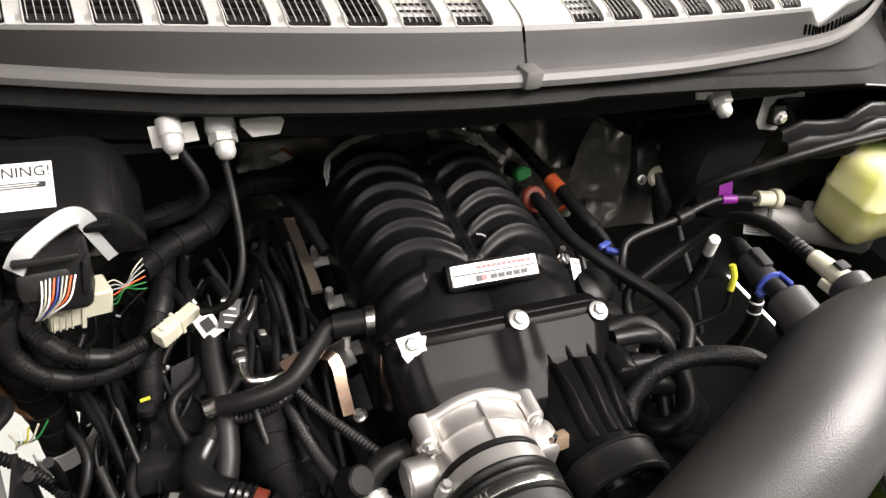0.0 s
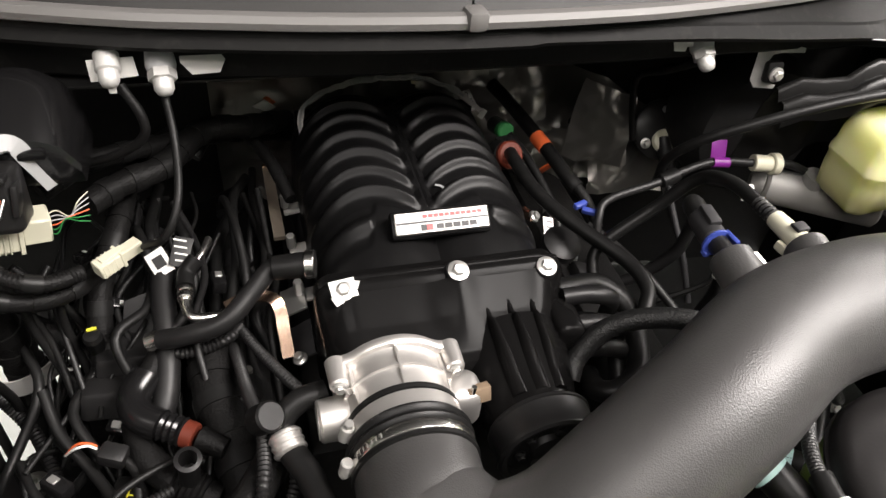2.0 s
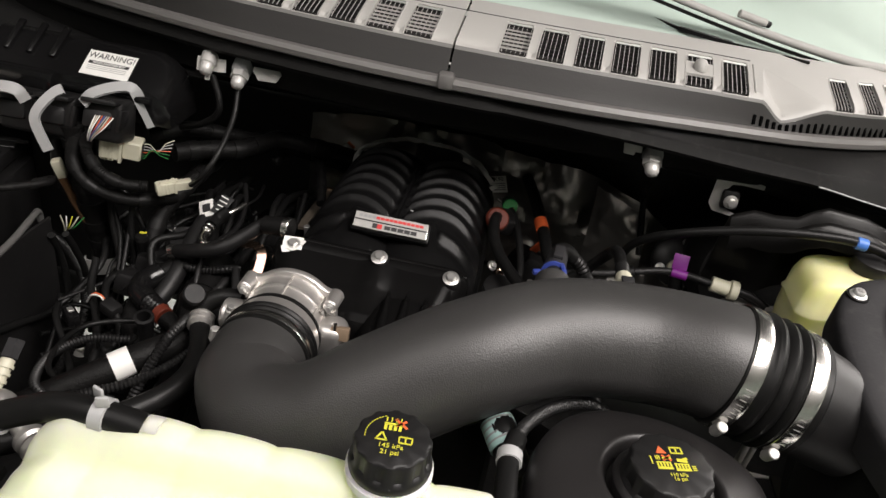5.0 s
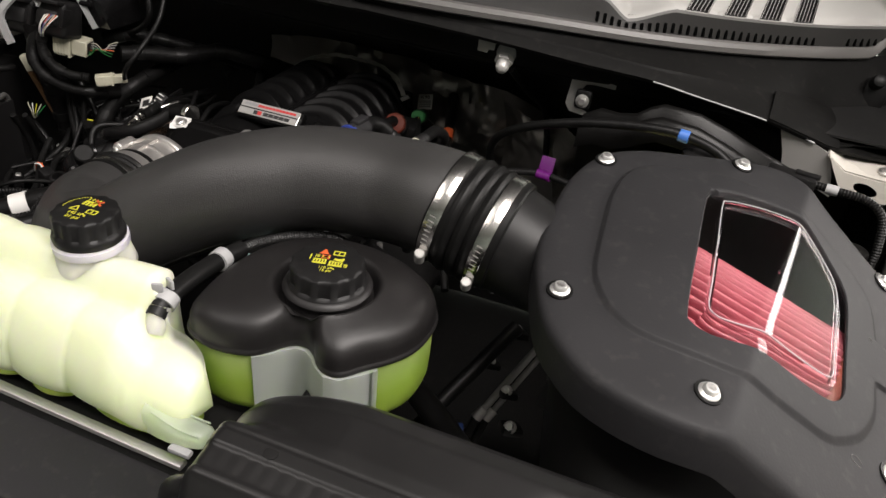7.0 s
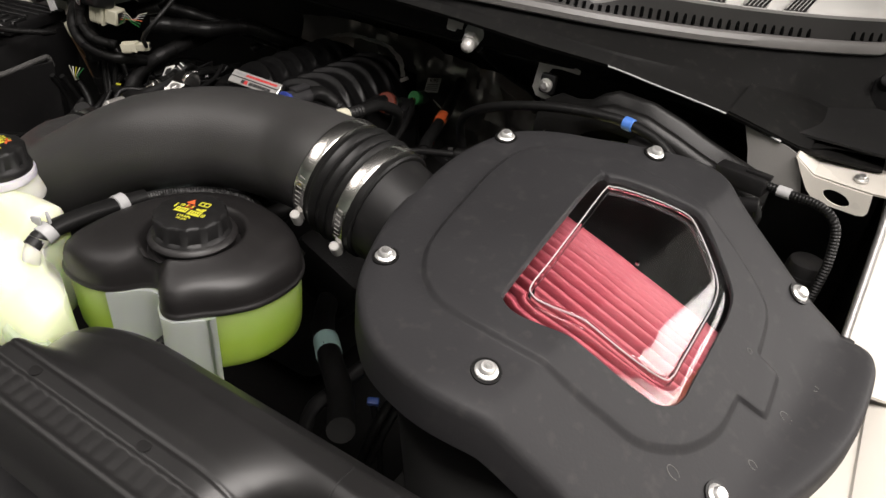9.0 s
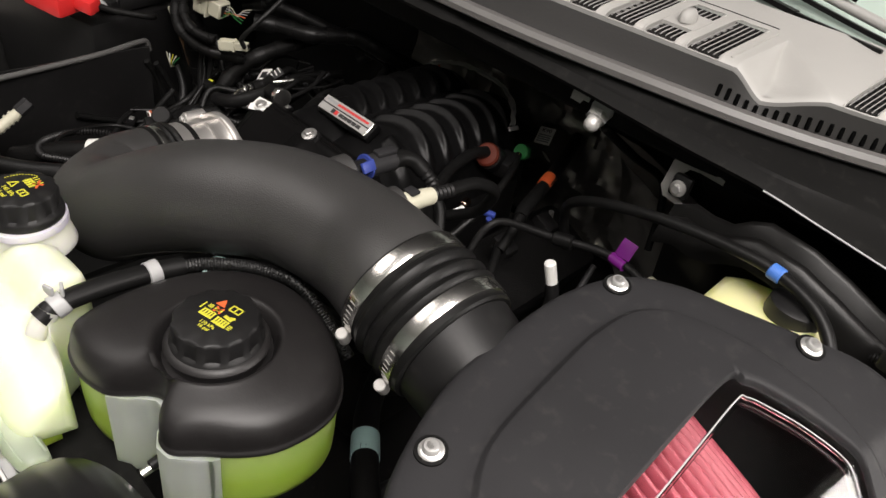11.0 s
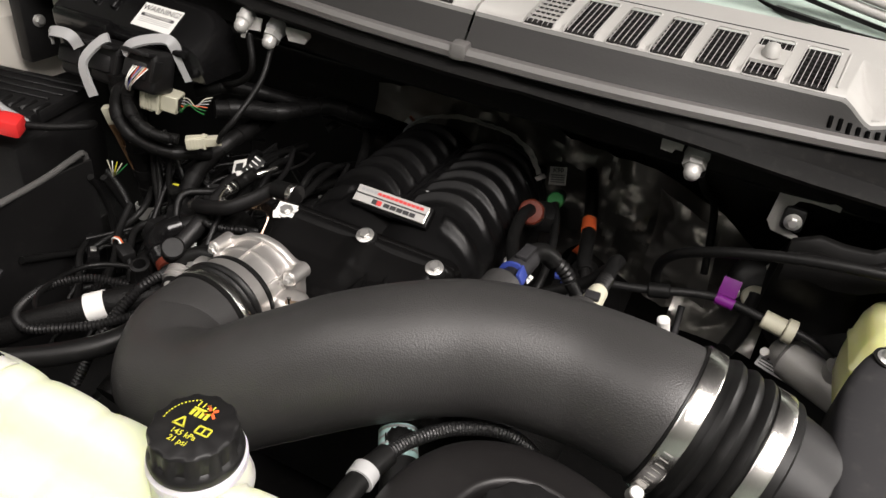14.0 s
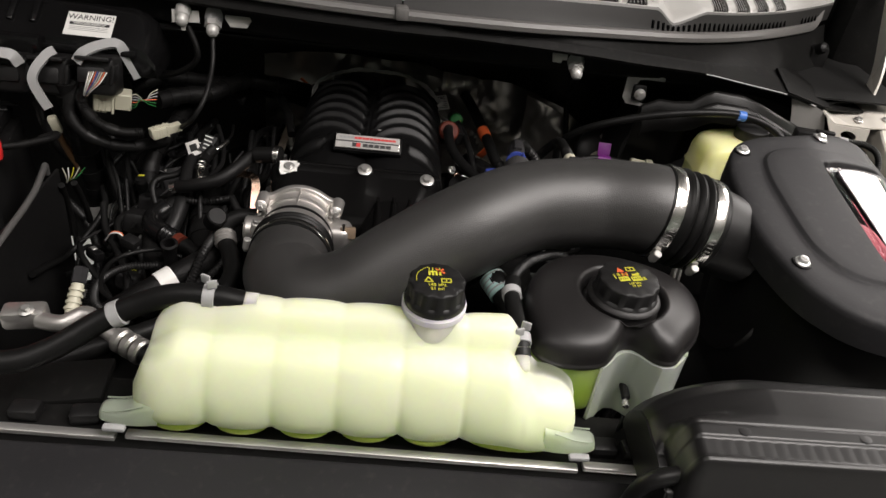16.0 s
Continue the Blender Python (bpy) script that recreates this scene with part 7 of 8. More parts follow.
for j in range(4):
    part("print_bar", rod((0.1905 - 0.0032 * j, -0.3235 + 0.0055 * j, 1.1303 + 0.0016 * j), (0.1895 - 0.0032 * j, -0.3218 + 0.0055 * j, 1.1308 + 0.0016 * j), 0.01735, None, 28), GREYBAR, lb)
wt = thing("paper_tag", (0.567, -0.027, 0.878), "white paper tag on a lead low beside the air box", "tag")
part("paper", box((0.567, -0.027, 0.878), (0.060, 0.002, 0.075), (50, 10, 20), 0.0006), WHITE, wt)
part("lead", tube([(0.60, 0.02, 0.60), (0.585, -0.005, 0.75), (0.575, -0.015, 0.86), (0.556, -0.02, 0.92)], 0.004, 8), RUBBER, wt)

# ---------------------------------------------------------------- brake side
hose("red_seal_hose", [(0.136, 0.166, 1.112), (0.134, 0.135, 1.116), (0.140, 0.090, 1.112), (0.155, 0.050, 1.108), (0.180, 0.008, 1.103), (0.210, -0.040, 1.098), (0.218, -0.080, 1.092), (0.202, -0.108, 1.08)], 0.0088, RUBBER, "black hose from the rust red seal")
rs = thing("rust_red_seal", (0.137, 0.172, 1.10), "round rust red rubber seal on a black housing", "seal")
part("disc", lathe([(0.016, -0.004), (0.0185, -0.002), (0.0185, 0.003), (0.016, 0.006), (0.010, 0.007)], (0.137, 0.170, 1.106), (0.15, -0.75, 0.6), 32), REDSEAL, rs)
part("housing", rod((0.134, 0.20, 1.085), (0.137, 0.172, 1.104), 0.020, None, 24, None, 0.002), BLACK, rs)
part("lug", box((0.150, 0.205, 1.085), (0.030, 0.040, 0.030), (10, 0, 10), 0.005), BLACK, rs)
gp = thing("green_plug", (0.153, 0.24, 1.09), "black sensor plug with a green lock", "plug")
part("body", rod((0.150, 0.268, 1.09), (0.153, 0.240, 1.098), 0.012, None, 20, None, 0.001), BLACK, gp)
part("lock", rod((0.153, 0.244, 1.096), (0.154, 0.230, 1.102), 0.0125, None, 20, None, 0.002), GREEN, gp)
part("yellow_wire", tube([(0.158, 0.222, 1.102), (0.164, 0.21, 1.095), (0.168, 0.198, 1.085)], 0.003, 8), YELLOW, gp)
part("lead", tube([(0.156, 0.224, 1.100), (0.170, 0.196, 1.088), (0.182, 0.150, 1.070), (0.188, 0.10, 1.05), (0.18, 0.05, 1.02)], 0.006, 10), RUBBER, gp)
oh = thing("heater_hose", (0.21, 0.24, 1.07), "black hose with a bright orange tape band", "hose")
part("hose", tube([(0.175, 0.36, 1.10), (0.190, 0.315, 1.092), (0.212, 0.238, 1.077), (0.228, 0.165, 1.063), (0.236, 0.145, 1.058)], 0.0105, 14), RUBBER, oh)
part("orange_band", rod((0.209, 0.246, 1.0785), (0.215, 0.222, 1.074), 0.0112, None, 24), ORANGE, oh, "orange tape")
part("ragged_end", tube([(0.235, 0.147, 1.059), (0.243, 0.125, 1.050), (0.25, 0.09, 1.03)], 0.0075, 12), LOOM, oh)
part("orange_flap", box((0.212, 0.205, 1.05), (0.014, 0.002, 0.030), (30, 20, 10), 0.0005), ORANGE, oh)
kt = thing("paper_tag", (0.121, 0.353, 1.06), "white paper tag with printed code on a lead", "tag")
KM = pose(0.127, 0.335, 1.088, 34, -8, 14)
bm = box((0, 0, 0), (0.028, 0.034, 0.0012), (0, 0, 0), 0.0004)
bm.transform(KM)
part("paper", bm, WHITE, kt)
words("writing", "K90", KM @ Matrix.Translation((0, 0.010, 0.0008)), 0.0105, INK, kt)
for j in range(4):
    bm = box((0, 0.001 - 0.0042 * j, 0.0009), (0.022, 0.0022, 0.0004), (0, 0, 0), 0)
    bm.transform(KM)
    part("print_bar", bm, GREYBAR, kt)
single("torn_tag", box((0.138, 0.338, 1.052), (0.018, 0.002, 0.016), (50, 20, -20), 0.0005), WHITE, "torn white paper tag", "tag")

q1 = thing("quick_coupling", (0.215, -0.15, 1.22), "grey quick coupling with a blue lock on the intake tube", "coupling")
part("neck", rod((0.2105, -0.174, 1.2265), (0.2115, -0.140, 1.225), 0.0095, None, 24), BLACK, q1)
part("lock", lathe([(0.0125, -0.0016), (0.0142, -0.0012), (0.0142, 0.0012), (0.0125, 0.0016)], (0.211, -0.150, 1.225), (0.02, 1, -0.02), 28), BLUE, q1, "blue lock ring")
part("lock_tab", box((0.2215, -0.156, 1.2325), (0.004, 0.018, 0.012), (0, -30, 6), 0.001), BLUE, q1)
part("blue_tab", box((0.2005, -0.153, 1.2165), (0.006, 0.008, 0.005), (0, 0, 0), 0.0015), BLUE, q1)
part("body", rod((0.2112, -0.148, 1.225), (0.215, -0.112, 1.2245), 0.0128, 0.0118, 22, None, 0.002), LID, q1)
part("body_ridge", box((0.214, -0.126, 1.238), (0.012, 0.026, 0.006), (0, 0, -6), 0.002), LID, q1)
part("elbow", tube([(0.215, -0.116, 1.2245), (0.217, -0.100, 1.224), (0.224, -0.088, 1.219), (0.234, -0.082, 1.210)], 0.0100, 16), RUBBER, q1)
part("barb", tube([(0.231, -0.084, 1.213), (0.246, -0.078, 1.200), (0.254, -0.078, 1.190)], 0.0085, 14, 8, None, 0.0012, 0.006), BLACK, q1)
part("hose", tube([(0.252, -0.078, 1.192), (0.270, -0.084, 1.172), (0.284, -0.098, 1.140), (0.286, -0.105, 1.10), (0.280, -0.10, 1.05)], 0.0070, 14), RUBBER, q1)
part("print_band", rod((0.2845, -0.099, 1.136), (0.2860, -0.102, 1.120), 0.0080, None, 18), INK, q1)
for k in (0, 1):
    part("white_ring", rod((0.2845 + 0.0012 * k, -0.099 - 0.0025 * k, 1.136 - 0.0135 * k), (0.2847 + 0.0012 * k, -0.0995 - 0.0025 * k, 1.134 - 0.0135 * k), 0.0082, None, 18), WHITE, q1)
q2 = thing("quick_coupling", (0.288, -0.15, 1.22), "cream quick coupling with a black band on the intake tube", "coupling")
part("body", rod((0.2885, -0.170, 1.229), (0.2905, -0.126, 1.224), 0.0112, 0.0092, 24, None, 0.002), BEIGE, q2, "cream lock body")
part("band", box((0.2895, -0.158, 1.2400), (0.014, 0.012, 0.004), (0, 0, 4), 0.0015), LID, q2)
part("tab", box((0.277, -0.166, 1.219), (0.006, 0.022, 0.010), (0, 0, 10), 0.002), BEIGE, q2)
part("barb", tube([(0.290, -0.130, 1.2245), (0.2905, -0.112, 1.2225), (0.291, -0.098, 1.221)], 0.0082, 14, 8, None, 0.0014, 0.006), BLACK, q2)
part("hose", tube([(0.291, -0.102, 1.2215), (0.290, -0.055, 1.214), (0.288, -0.012, 1.186), (0.258, 0.004, 1.136), (0.204, 0.000, 1.096), (0.186, -0.01, 1.075), (0.18, -0.05, 1.05)], 0.0075, 14), RUBBER, q2)

vl = thing("vacuum_line", (0.38, 0.09, 1.08), "thin black vacuum line with a purple tag and cream end", "vacuum line")
part("pipe", tube([(0.228, 0.045, 1.03), (0.232, 0.070, 1.066), (0.251, 0.088, 1.081), (0.319, 0.094, 1.096), (0.400, 0.106, 1.112), (0.465, 0.096, 1.112), (0.52, 0.090, 1.108), (0.56, 0.08, 1.09)], 0.0055, 12), BLACK, vl)
part("thick_sleeve", rod((0.325, 0.095, 1.097), (0.352, 0.099, 1.103), 0.010, None, 16, None, 0.002), RUBBER, vl)
part("purple_tag", box((0.416, 0.114, 1.121), (0.022, 0.0015, 0.034), (-28, 0, -6), 0.0004), PURPLE, vl, "purple paper tag")
part("tag_wrap", rod((0.405, 0.1052, 1.1125), (0.427, 0.1013, 1.1125), 0.0070, None, 16), PURPLE, vl)
part("cream_end", rod((0.462, 0.097, 1.112), (0.488, 0.0925, 1.1105), 0.0115, None, 20, None, 0.001), BEIGE, vl, "cream end fitting")
part("cream_flange", rod((0.488, 0.0925, 1.1105), (0.500, 0.091, 1.110), 0.0150, None, 20, None, 0.0015), BEIGE, vl)
hose("brake_booster_hose", [(0.335, 0.115, 1.08), (0.328, 0.100, 1.13), (0.345, 0.075, 1.172), (0.395, 0.052, 1.208), (0.47, 0.038, 1.236), (0.545, 0.032, 1.250), (0.597, 0.030, 1.251), (0.645, 0.020, 1.240), (0.675, 0.000, 1.215), (0.690, -0.030, 1.17), (0.69, -0.05, 1.12)], 0.0064, RUBBER, "long black hose arching over the brake reservoir", seg=14)
t2 = thing("labelled_hose", (0.344, -0.234, 0.94), "black hose low in the bay with a pale teal label", "hose")
part("hose", tube([(0.47, -0.36, 0.985), (0.42, -0.30, 0.96), (0.375, -0.262, 0.955), (0.344, -0.234, 0.948), (0.29, -0.18, 0.925), (0.235, -0.10, 0.90), (0.20, -0.05, 0.88)], 0.016, 16), RUBBER, t2)
part("label_wrap", rod((0.358, -0.247, 0.951), (0.332, -0.223, 0.944), 0.0172, None, 28), TEAL, t2, "pale teal paper label")
single("blue_hose_clip", rod((0.589, 0.0310, 1.251), (0.602, 0.029, 1.2505), 0.0082, None, 24, None, 0.001), material("bright_blue_clip", (0.06, 0.17, 0.52), 0.4), "bright blue clip on the long hose", "clip")
hose("vent_tube", [(0.338, 0.112, 1.262), (0.344, 0.150, 1.235), (0.352, 0.20, 1.20), (0.367, 0.275, 1.15), (0.378, 0.285, 1.10), (0.388, 0.27, 1.04)], 0.0055, LOOM, "thin black tube hanging from the bulkhead stud", "tube")

rv = thing("brake_fluid_reservoir", (0.60, 0.03, 1.09), "yellowed translucent brake fluid reservoir", "reservoir")
rings = []
for k, z in ((0.80, 1.095), (0.95, 1.105), (1.0, 1.135), (1.0, 1.155), (1.04, 1.158), (1.04, 1.162), (1.0, 1.165), (0.98, 1.190), (0.90, 1.206), (0.75, 1.213)):
    rings.append([(0.603 + (0.060 * k) * c, 0.030 + (0.046 * k) * s, z + 0.006 * c) for c, s in [(max(-1, min(1, 1.25 * math.cos(math.tau * i / 40))), max(-1, min(1, 1.25 * math.sin(math.tau * i / 40)))) for i in range(40)]])
part("tank", loft(rings), RESV, rv, "", 50)
part("cap", lathe([(0.026, 0), (0.027, 0.004), (0.026, 0.018), (0.022, 0.021), (0.0001, 0.0215)], (0.625, 0.035, 1.212), (0, 0, 1), 32), BLACK, rv)
mc = thing("master_cylinder", (0.54, 0.07, 1.05), "grey cast brake master cylinder below its reservoir", "brake cylinder")
part("cylinder", rod((0.505, 0.105, 1.066), (0.64, 0.025, 1.062), 0.026, 0.024, 28, None, 0.004), CASTGREY, mc)
part("nose", rod((0.490, 0.115, 1.066), (0.506, 0.105, 1.066), 0.014, 0.020, 20, None, 0.002), CASTGREY, mc)
part("boss", rod((0.555, 0.075, 1.07), (0.555, 0.07, 1.10), 0.016, None, 20), CASTGREY, mc)
part("bleed_screw", rod((0.486, 0.106, 1.058), (0.480, 0.098, 1.066), 0.006, None, 6), ZINC, mc)
bs = thing("brake_booster", (0.52, 0.24, 1.02), "dark round brake booster on the firewall", "brake booster")
part("drum", lathe([(0.105, -0.10), (0.118, -0.08), (0.118, -0.02), (0.100, 0.01), (0.05, 0.025), (0.03, 0.03)], (0.585, 0.24, 1.06), (-0.05, -0.97, 0.1), 48), DARK, bs)
part("inlet_disc", lathe([(0.050, -0.004), (0.050, 0.002), (0.046, 0.005), (0.020, 0.008)], (0.472, 0.318, 1.020), (-0.1, -0.85, 0.5), 40), GLOSS, bs, "glossy black inlet disc")
part("grommet", lathe([(0.012, -0.006), (0.019, -0.004), (0.0205, 0.002), (0.018, 0.007), (0.012, 0.008)], (0.470, 0.303, 1.008), (-0.1, -0.7, 0.7), 28), BEIGE, bs, "off-white round grommet")
part("inlet_elbow", tube([(0.470, 0.306, 1.012), (0.469, 0.292, 1.000), (0.466, 0.26, 0.98), (0.45, 0.21, 0.965)], 0.0125, 16), GLOSS, bs)
for p in ((0.440, 0.306, 1.004), (0.474, 0.332, 1.050), (0.512, 0.31, 1.01)):
    hex_bolt(p, (-0.1, -0.85, 0.5), 0.006, 0.008, 0.010, bs)
vt = thing("white_cap_fitting", (0.36, 0.05, 1.08), "white plastic cap on a black fitting rising from the engine", "fitting")
part("cap", rod((0.363, 0.053, 1.064), (0.355, 0.046, 1.098), 0.0078, None, 18, None, 0.002), WHITE, vt)
part("base", tube([(0.362, 0.0525, 1.066), (0.368, 0.056, 1.04), (0.360, 0.06, 0.99), (0.32, 0.08, 0.93), (0.26, 0.10, 0.90)], 0.0090, 14), BLACK, vt)
part("yellow_lead", tube([(0.392, 0.030, 1.056), (0.396, 0.022, 1.04), (0.394, 0.016, 1.02)], 0.005, 8), YELLOW, vt)
part("lead", tube([(0.394, 0.016, 1.022), (0.39, 0.01, 0.98), (0.33, 0.03, 0.93)], 0.004, 8), RUBBER, vt)
la = thing("barcode_label", (0.502, 0.10, 1.04), "silver barcode label on the cylinder bracket", "label")
LM = pose(0.500, 0.100, 1.046, 48, 6, -14)
bm = box((0, 0, 0), (0.046, 0.018, 0.001), (0, 0, 0), 0.0003)
bm.transform(LM)
part("paper", bm, GREYLEVER, la)
for j in range(4):
    bm = box((-0.007, 0.0055 - 0.0036 * j, 0.0008), (0.026, 0.0016, 0.0004), (0, 0, 0), 0)
    bm.transform(LM)
    part("print_bar", bm, INK, la)
words("writing", "A", LM @ Matrix.Translation((0.016, -0.003, 0.0007)), 0.011, INK, la)

# hoses at the snout
sh = thing("snout_hoses", (0.15, -0.1, 1.06), "black looped rubber hoses beside the supercharger snout", "hose")
part("hose", tube([(0.100, -0.066, 1.092), (0.130, -0.060, 1.090), (0.168, -0.056, 1.084), (0.195, -0.078, 1.072), (0.194, -0.120, 1.060), (0.178, -0.158, 1.050), (0.150, -0.172, 1.045), (0.134, -0.160, 1.035), (0.14, -0.13, 1.02)], 0.0120, 16), RUBBER, sh)
part("lower_hose", tube([(0.100, -0.096, 1.072), (0.130, -0.092, 1.068), (0.158, -0.093, 1.060), (0.176, -0.11, 1.045), (0.17, -0.15, 1.02)], 0.0105, 14), RUBBER, sh)
part("valve_body", lathe([(0.020, 0), (0.024, 0.004), (0.024, 0.016), (0.016, 0.020), (0.0001, 0.021)], (0.160, 0.030, 1.060), (0.1, -0.3, 1), 28), BLACK, sh)
hose("braided_hose", [(0.10, -0.155, 1.055), (0.112, -0.140, 1.070), (0.138, -0.134, 1.10), (0.172, -0.144, 1.122), (0.215, -0.165, 1.132), (0.235, -0.19, 1.13)], 0.0112, BRAID, "black braided hose curving under the intake tube", "hose", "", 0.0006, 16, 12, 0.003)
hose("black_lead", [(0.24, 0.10, 1.03), (0.27, 0.05, 1.02), (0.30, 0.0, 1.0), (0.33, -0.06, 0.97)], 0.006, RUBBER, "thin black lead behind the intake tube", "lead", "thin leads")
hose("black_lead", [(0.372, 0.14, 1.06), (0.376, 0.10, 1.02), (0.381, 0.058, 0.98), (0.385, 0.02, 0.93)], 0.0045, LID, "thin grey pipe dropping beside the engine", "pipe", "thin leads")
for p, rt in (((0.215, 0.094, 1.072), 20), ((0.226, 0.086, 1.066), -30)):
    single("blue_clip", box(p, (0.020, 0.008, 0.008), (10, 0, rt), 0.002), BLUE, "small blue plastic clip on the rail", "clip", "blue clips")
cs = thing("tagged_sensor", (0.165, 0.10, 1.04), "copper-ended sensor with a white code tag", "sensor")
part("tip", rod((0.150, 0.125, 1.045), (0.158, 0.105, 1.048), 0.007, None, 14, None, 0.001), COPPER, cs)
part("tag", box((0.168, 0.078, 1.052), (0.014, 0.034, 0.0012), (16, 10, -12), 0.0003), WHITE, cs, "white paper tag")
for j in range(3):
    part("print_bar", box((0.166 + 0.003 * j, 0.070 + 0.008 * j, 1.0512 + 0.0023 * j), (0.008, 0.002, 0.0012), (16, 10, -12), 0), GREYBAR, cs)
hex_bolt((0.143, 0.078, 1.075), (0.6, -0.3, 0.7), 0.006, 0.006, 0.009, cs)

# wing side: apron sheet, hinge, strut
g = []
for x, y1, z1, y2, z2 in ((0.455, 0.104, 1.222, 0.086, 1.212), (0.480, 0.0975, 1.239, 0.080, 1.226), (0.505, 0.090, 1.240, 0.072, 1.228), (0.529, 0.078, 1.2488, 0.060, 1.240), (0.545, 0.078, 1.262, 0.060, 1.250), (0.563, 0.079, 1.270, 0.060, 1.257), (0.61, 0.075, 1.268, 0.055, 1.256), (0.65, 0.079, 1.254, 0.058, 1.241), (0.683, 0.083, 1.239, 0.062, 1.226), (0.741, 0.098, 1.213, 0.075, 1.200), (0.765, 0.10, 1.190, 0.08, 1.178)):
    g.append([(x, y1 + 0.03, z1 - 0.14), (x, y1 + 0.014, z1 - 0.03), (x, y1 + 0.005, z1 - 0.003), (x, y1 + 0.0015, z1), (x, y1 - 0.002, z1 - 0.0006), (x, y1 - 0.005, z1 - 0.004), (x, y2 + 0.008, z2 - 0.003), (x, y2 + 0.003, z2 + 0.0005), (x, y2, z2), (x, y2 - 0.004, z2 - 0.002), (x, y2 - 0.010, z2 - 0.014), (x, y2 - 0.012, z2 - 0.030)])
single("apron_channel", sheet(g, 0.002), CHANNEL, "black ridged apron channel beside the brake reservoir", "apron", kind="structure", sharp=50)
ap = thing("apron_flap", (0.74, 0.16, 1.26), "black rubbery apron flap with a bare metal edge below the cowl", "apron", kind="structure")
part("flap", sheet([[crease(x).lerp(lip(x), k) + Vector((0.006 * (1 - k) if x < 0.70 else 0, 0, 0.0032 + 0.004 * math.sin(math.pi * k) * (x - 0.69) / 0.1)) for k in np.linspace(0.0, 1.0, 9)] for x in np.linspace(0.692, 0.790, 16)], 0.0022), APRON, ap)
part("metal_edge", tube([lip(x) + Vector((0, -0.0016, -0.0010)) for x in np.linspace(0.539, 0.690, 16)], 0.0011, 6, 3), GREYLEVER, ap, "bare metal edge")
part("metal_edge", tube([(0.716, 0.109, 1.2615), (0.737, 0.108, 1.2565), (0.757, 0.107, 1.2510)], 0.0015, 6, 3), GREYLEVER, ap, "bare metal edge")
part("end_plate", sheet([[(0.786, 0.122, 1.2475), (0.800, 0.170, 1.2475), (0.818, 0.263, 1.249), (0.825, 0.32, 1.255)], [(0.812, 0.143, 1.2485), (0.830, 0.19, 1.2490), (0.842, 0.27, 1.2495), (0.845, 0.33, 1.255)], [(0.871, 0.158, 1.2485), (0.872, 0.20, 1.2490), (0.868, 0.29, 1.2500), (0.866, 0.36, 1.256)]], 0.002), APRON, ap)
# Cream inner wing panel coloured grey to stand for the shade on it.
single("inner_wing_gusset", sheet([[(x, 0.1125, z0), (x + 0.012, 0.1135, z0 - 0.03), (x + 0.02, 0.115, z0 - 0.06)] for x, z0 in ((0.712, 1.2605), (0.735, 1.2555), (0.760, 1.2485), (0.781, 1.240))], 0.002), CASTGREY, "inner wing panel below the apron flap, its shade put in as grey", "gusset", kind="structure")
bp = thing("bonnet_bump_stop", (0.84, 0.298, 1.297), "black rubber bump stop beside the cowl's end", "bump stop")
part("stop", lathe([(0.010, -0.030), (0.0105, -0.004), (0.009, 0.002), (0.005, 0.004), (0.0001, 0.0042)], (0.842, 0.296, 1.297), (0.1, -0.75, 0.5), 24), RUBBER, bp)
part("foot", box((0.845, 0.318, 1.270), (0.034, 0.030, 0.045), (0, 0, 0), 0.005), BLACK, bp)
hg = thing("hinge_plate", (0.84, 0.12, 1.2), "cream painted bonnet hinge plate with an oval hole", "hinge")
bm = bmesh.new()
outer = [(0.780, 0.105, 1.240), (0.788, 0.105, 1.226), (0.801, 0.105, 1.206), (0.810, 0.105, 1.197), (0.820, 0.105, 1.1935), (0.862, 0.105, 1.1915), (0.869, 0.105, 1.1935), (0.8715, 0.105, 1.199), (0.869, 0.105, 1.2200), (0.835, 0.105, 1.2210), (0.804, 0.105, 1.2230)]
hole = [(0.8353 + 0.0155 * math.cos(a), 0.105, 1.2050 + 0.0080 * math.sin(a) - 0.22 * 0.0155 * math.cos(a)) for a in [math.tau * k / 20 for k in range(20)]]
ov, hv = [bm.verts.new(p) for p in outer], [bm.verts.new(p) for p in hole]
es = [bm.edges.new((r[k], r[(k + 1) % len(r)])) for r in (ov, hv) for k in range(len(r))]
bmesh.ops.triangle_fill(bm, edges=es, use_beauty=True)
bmesh.ops.solidify(bm, geom=bm.faces[:], thickness=0.003)
part("plate", bm, CREAM, hg, "", 25)
part("upper_plate", sheet([[(x, y0, z0), (x, y0 + 0.012, z0 + 0.004), (x, y0 + 0.035, z0 + 0.0075), (x + 0.003, y0 + 0.11, z0 + 0.013)] for x, y0, z0 in ((0.780, 0.106, 1.2405), (0.790, 0.106, 1.2335), (0.804, 0.106, 1.2245), (0.835, 0.106, 1.2225), (0.868, 0.106, 1.2215), (0.878, 0.104, 1.2230), (0.890, 0.102, 1.2250), (0.928, 0.108, 1.2260), (0.960, 0.112, 1.2265))], 0.003), CREAM, hg, "", 25)
hex_bolt((0.852, 0.120, 1.2285), (0, -0.2, 1), 0.006, 0.005, 0.009, hg)
hex_bolt((0.906, 0.124, 1.2330), (0, -0.2, 1), 0.006, 0.005, 0.009, hg)
part("hinge_arm", strip([(0.905, 0.20, 1.245), (0.917, 0.225, 1.29), (0.93, 0.28, 1.36), (0.94, 0.34, 1.45)], 0.045, 0.004, (1, 0, 0.3)), CREAM, hg)
st = thing("gas_strut", (0.885, -0.11, 1.15), "black gas strut holding the bonnet open", "gas strut")
s0, s1 = Vector((0.885, -0.110, 1.159)), Vector((0.879, 0.028, 1.278))
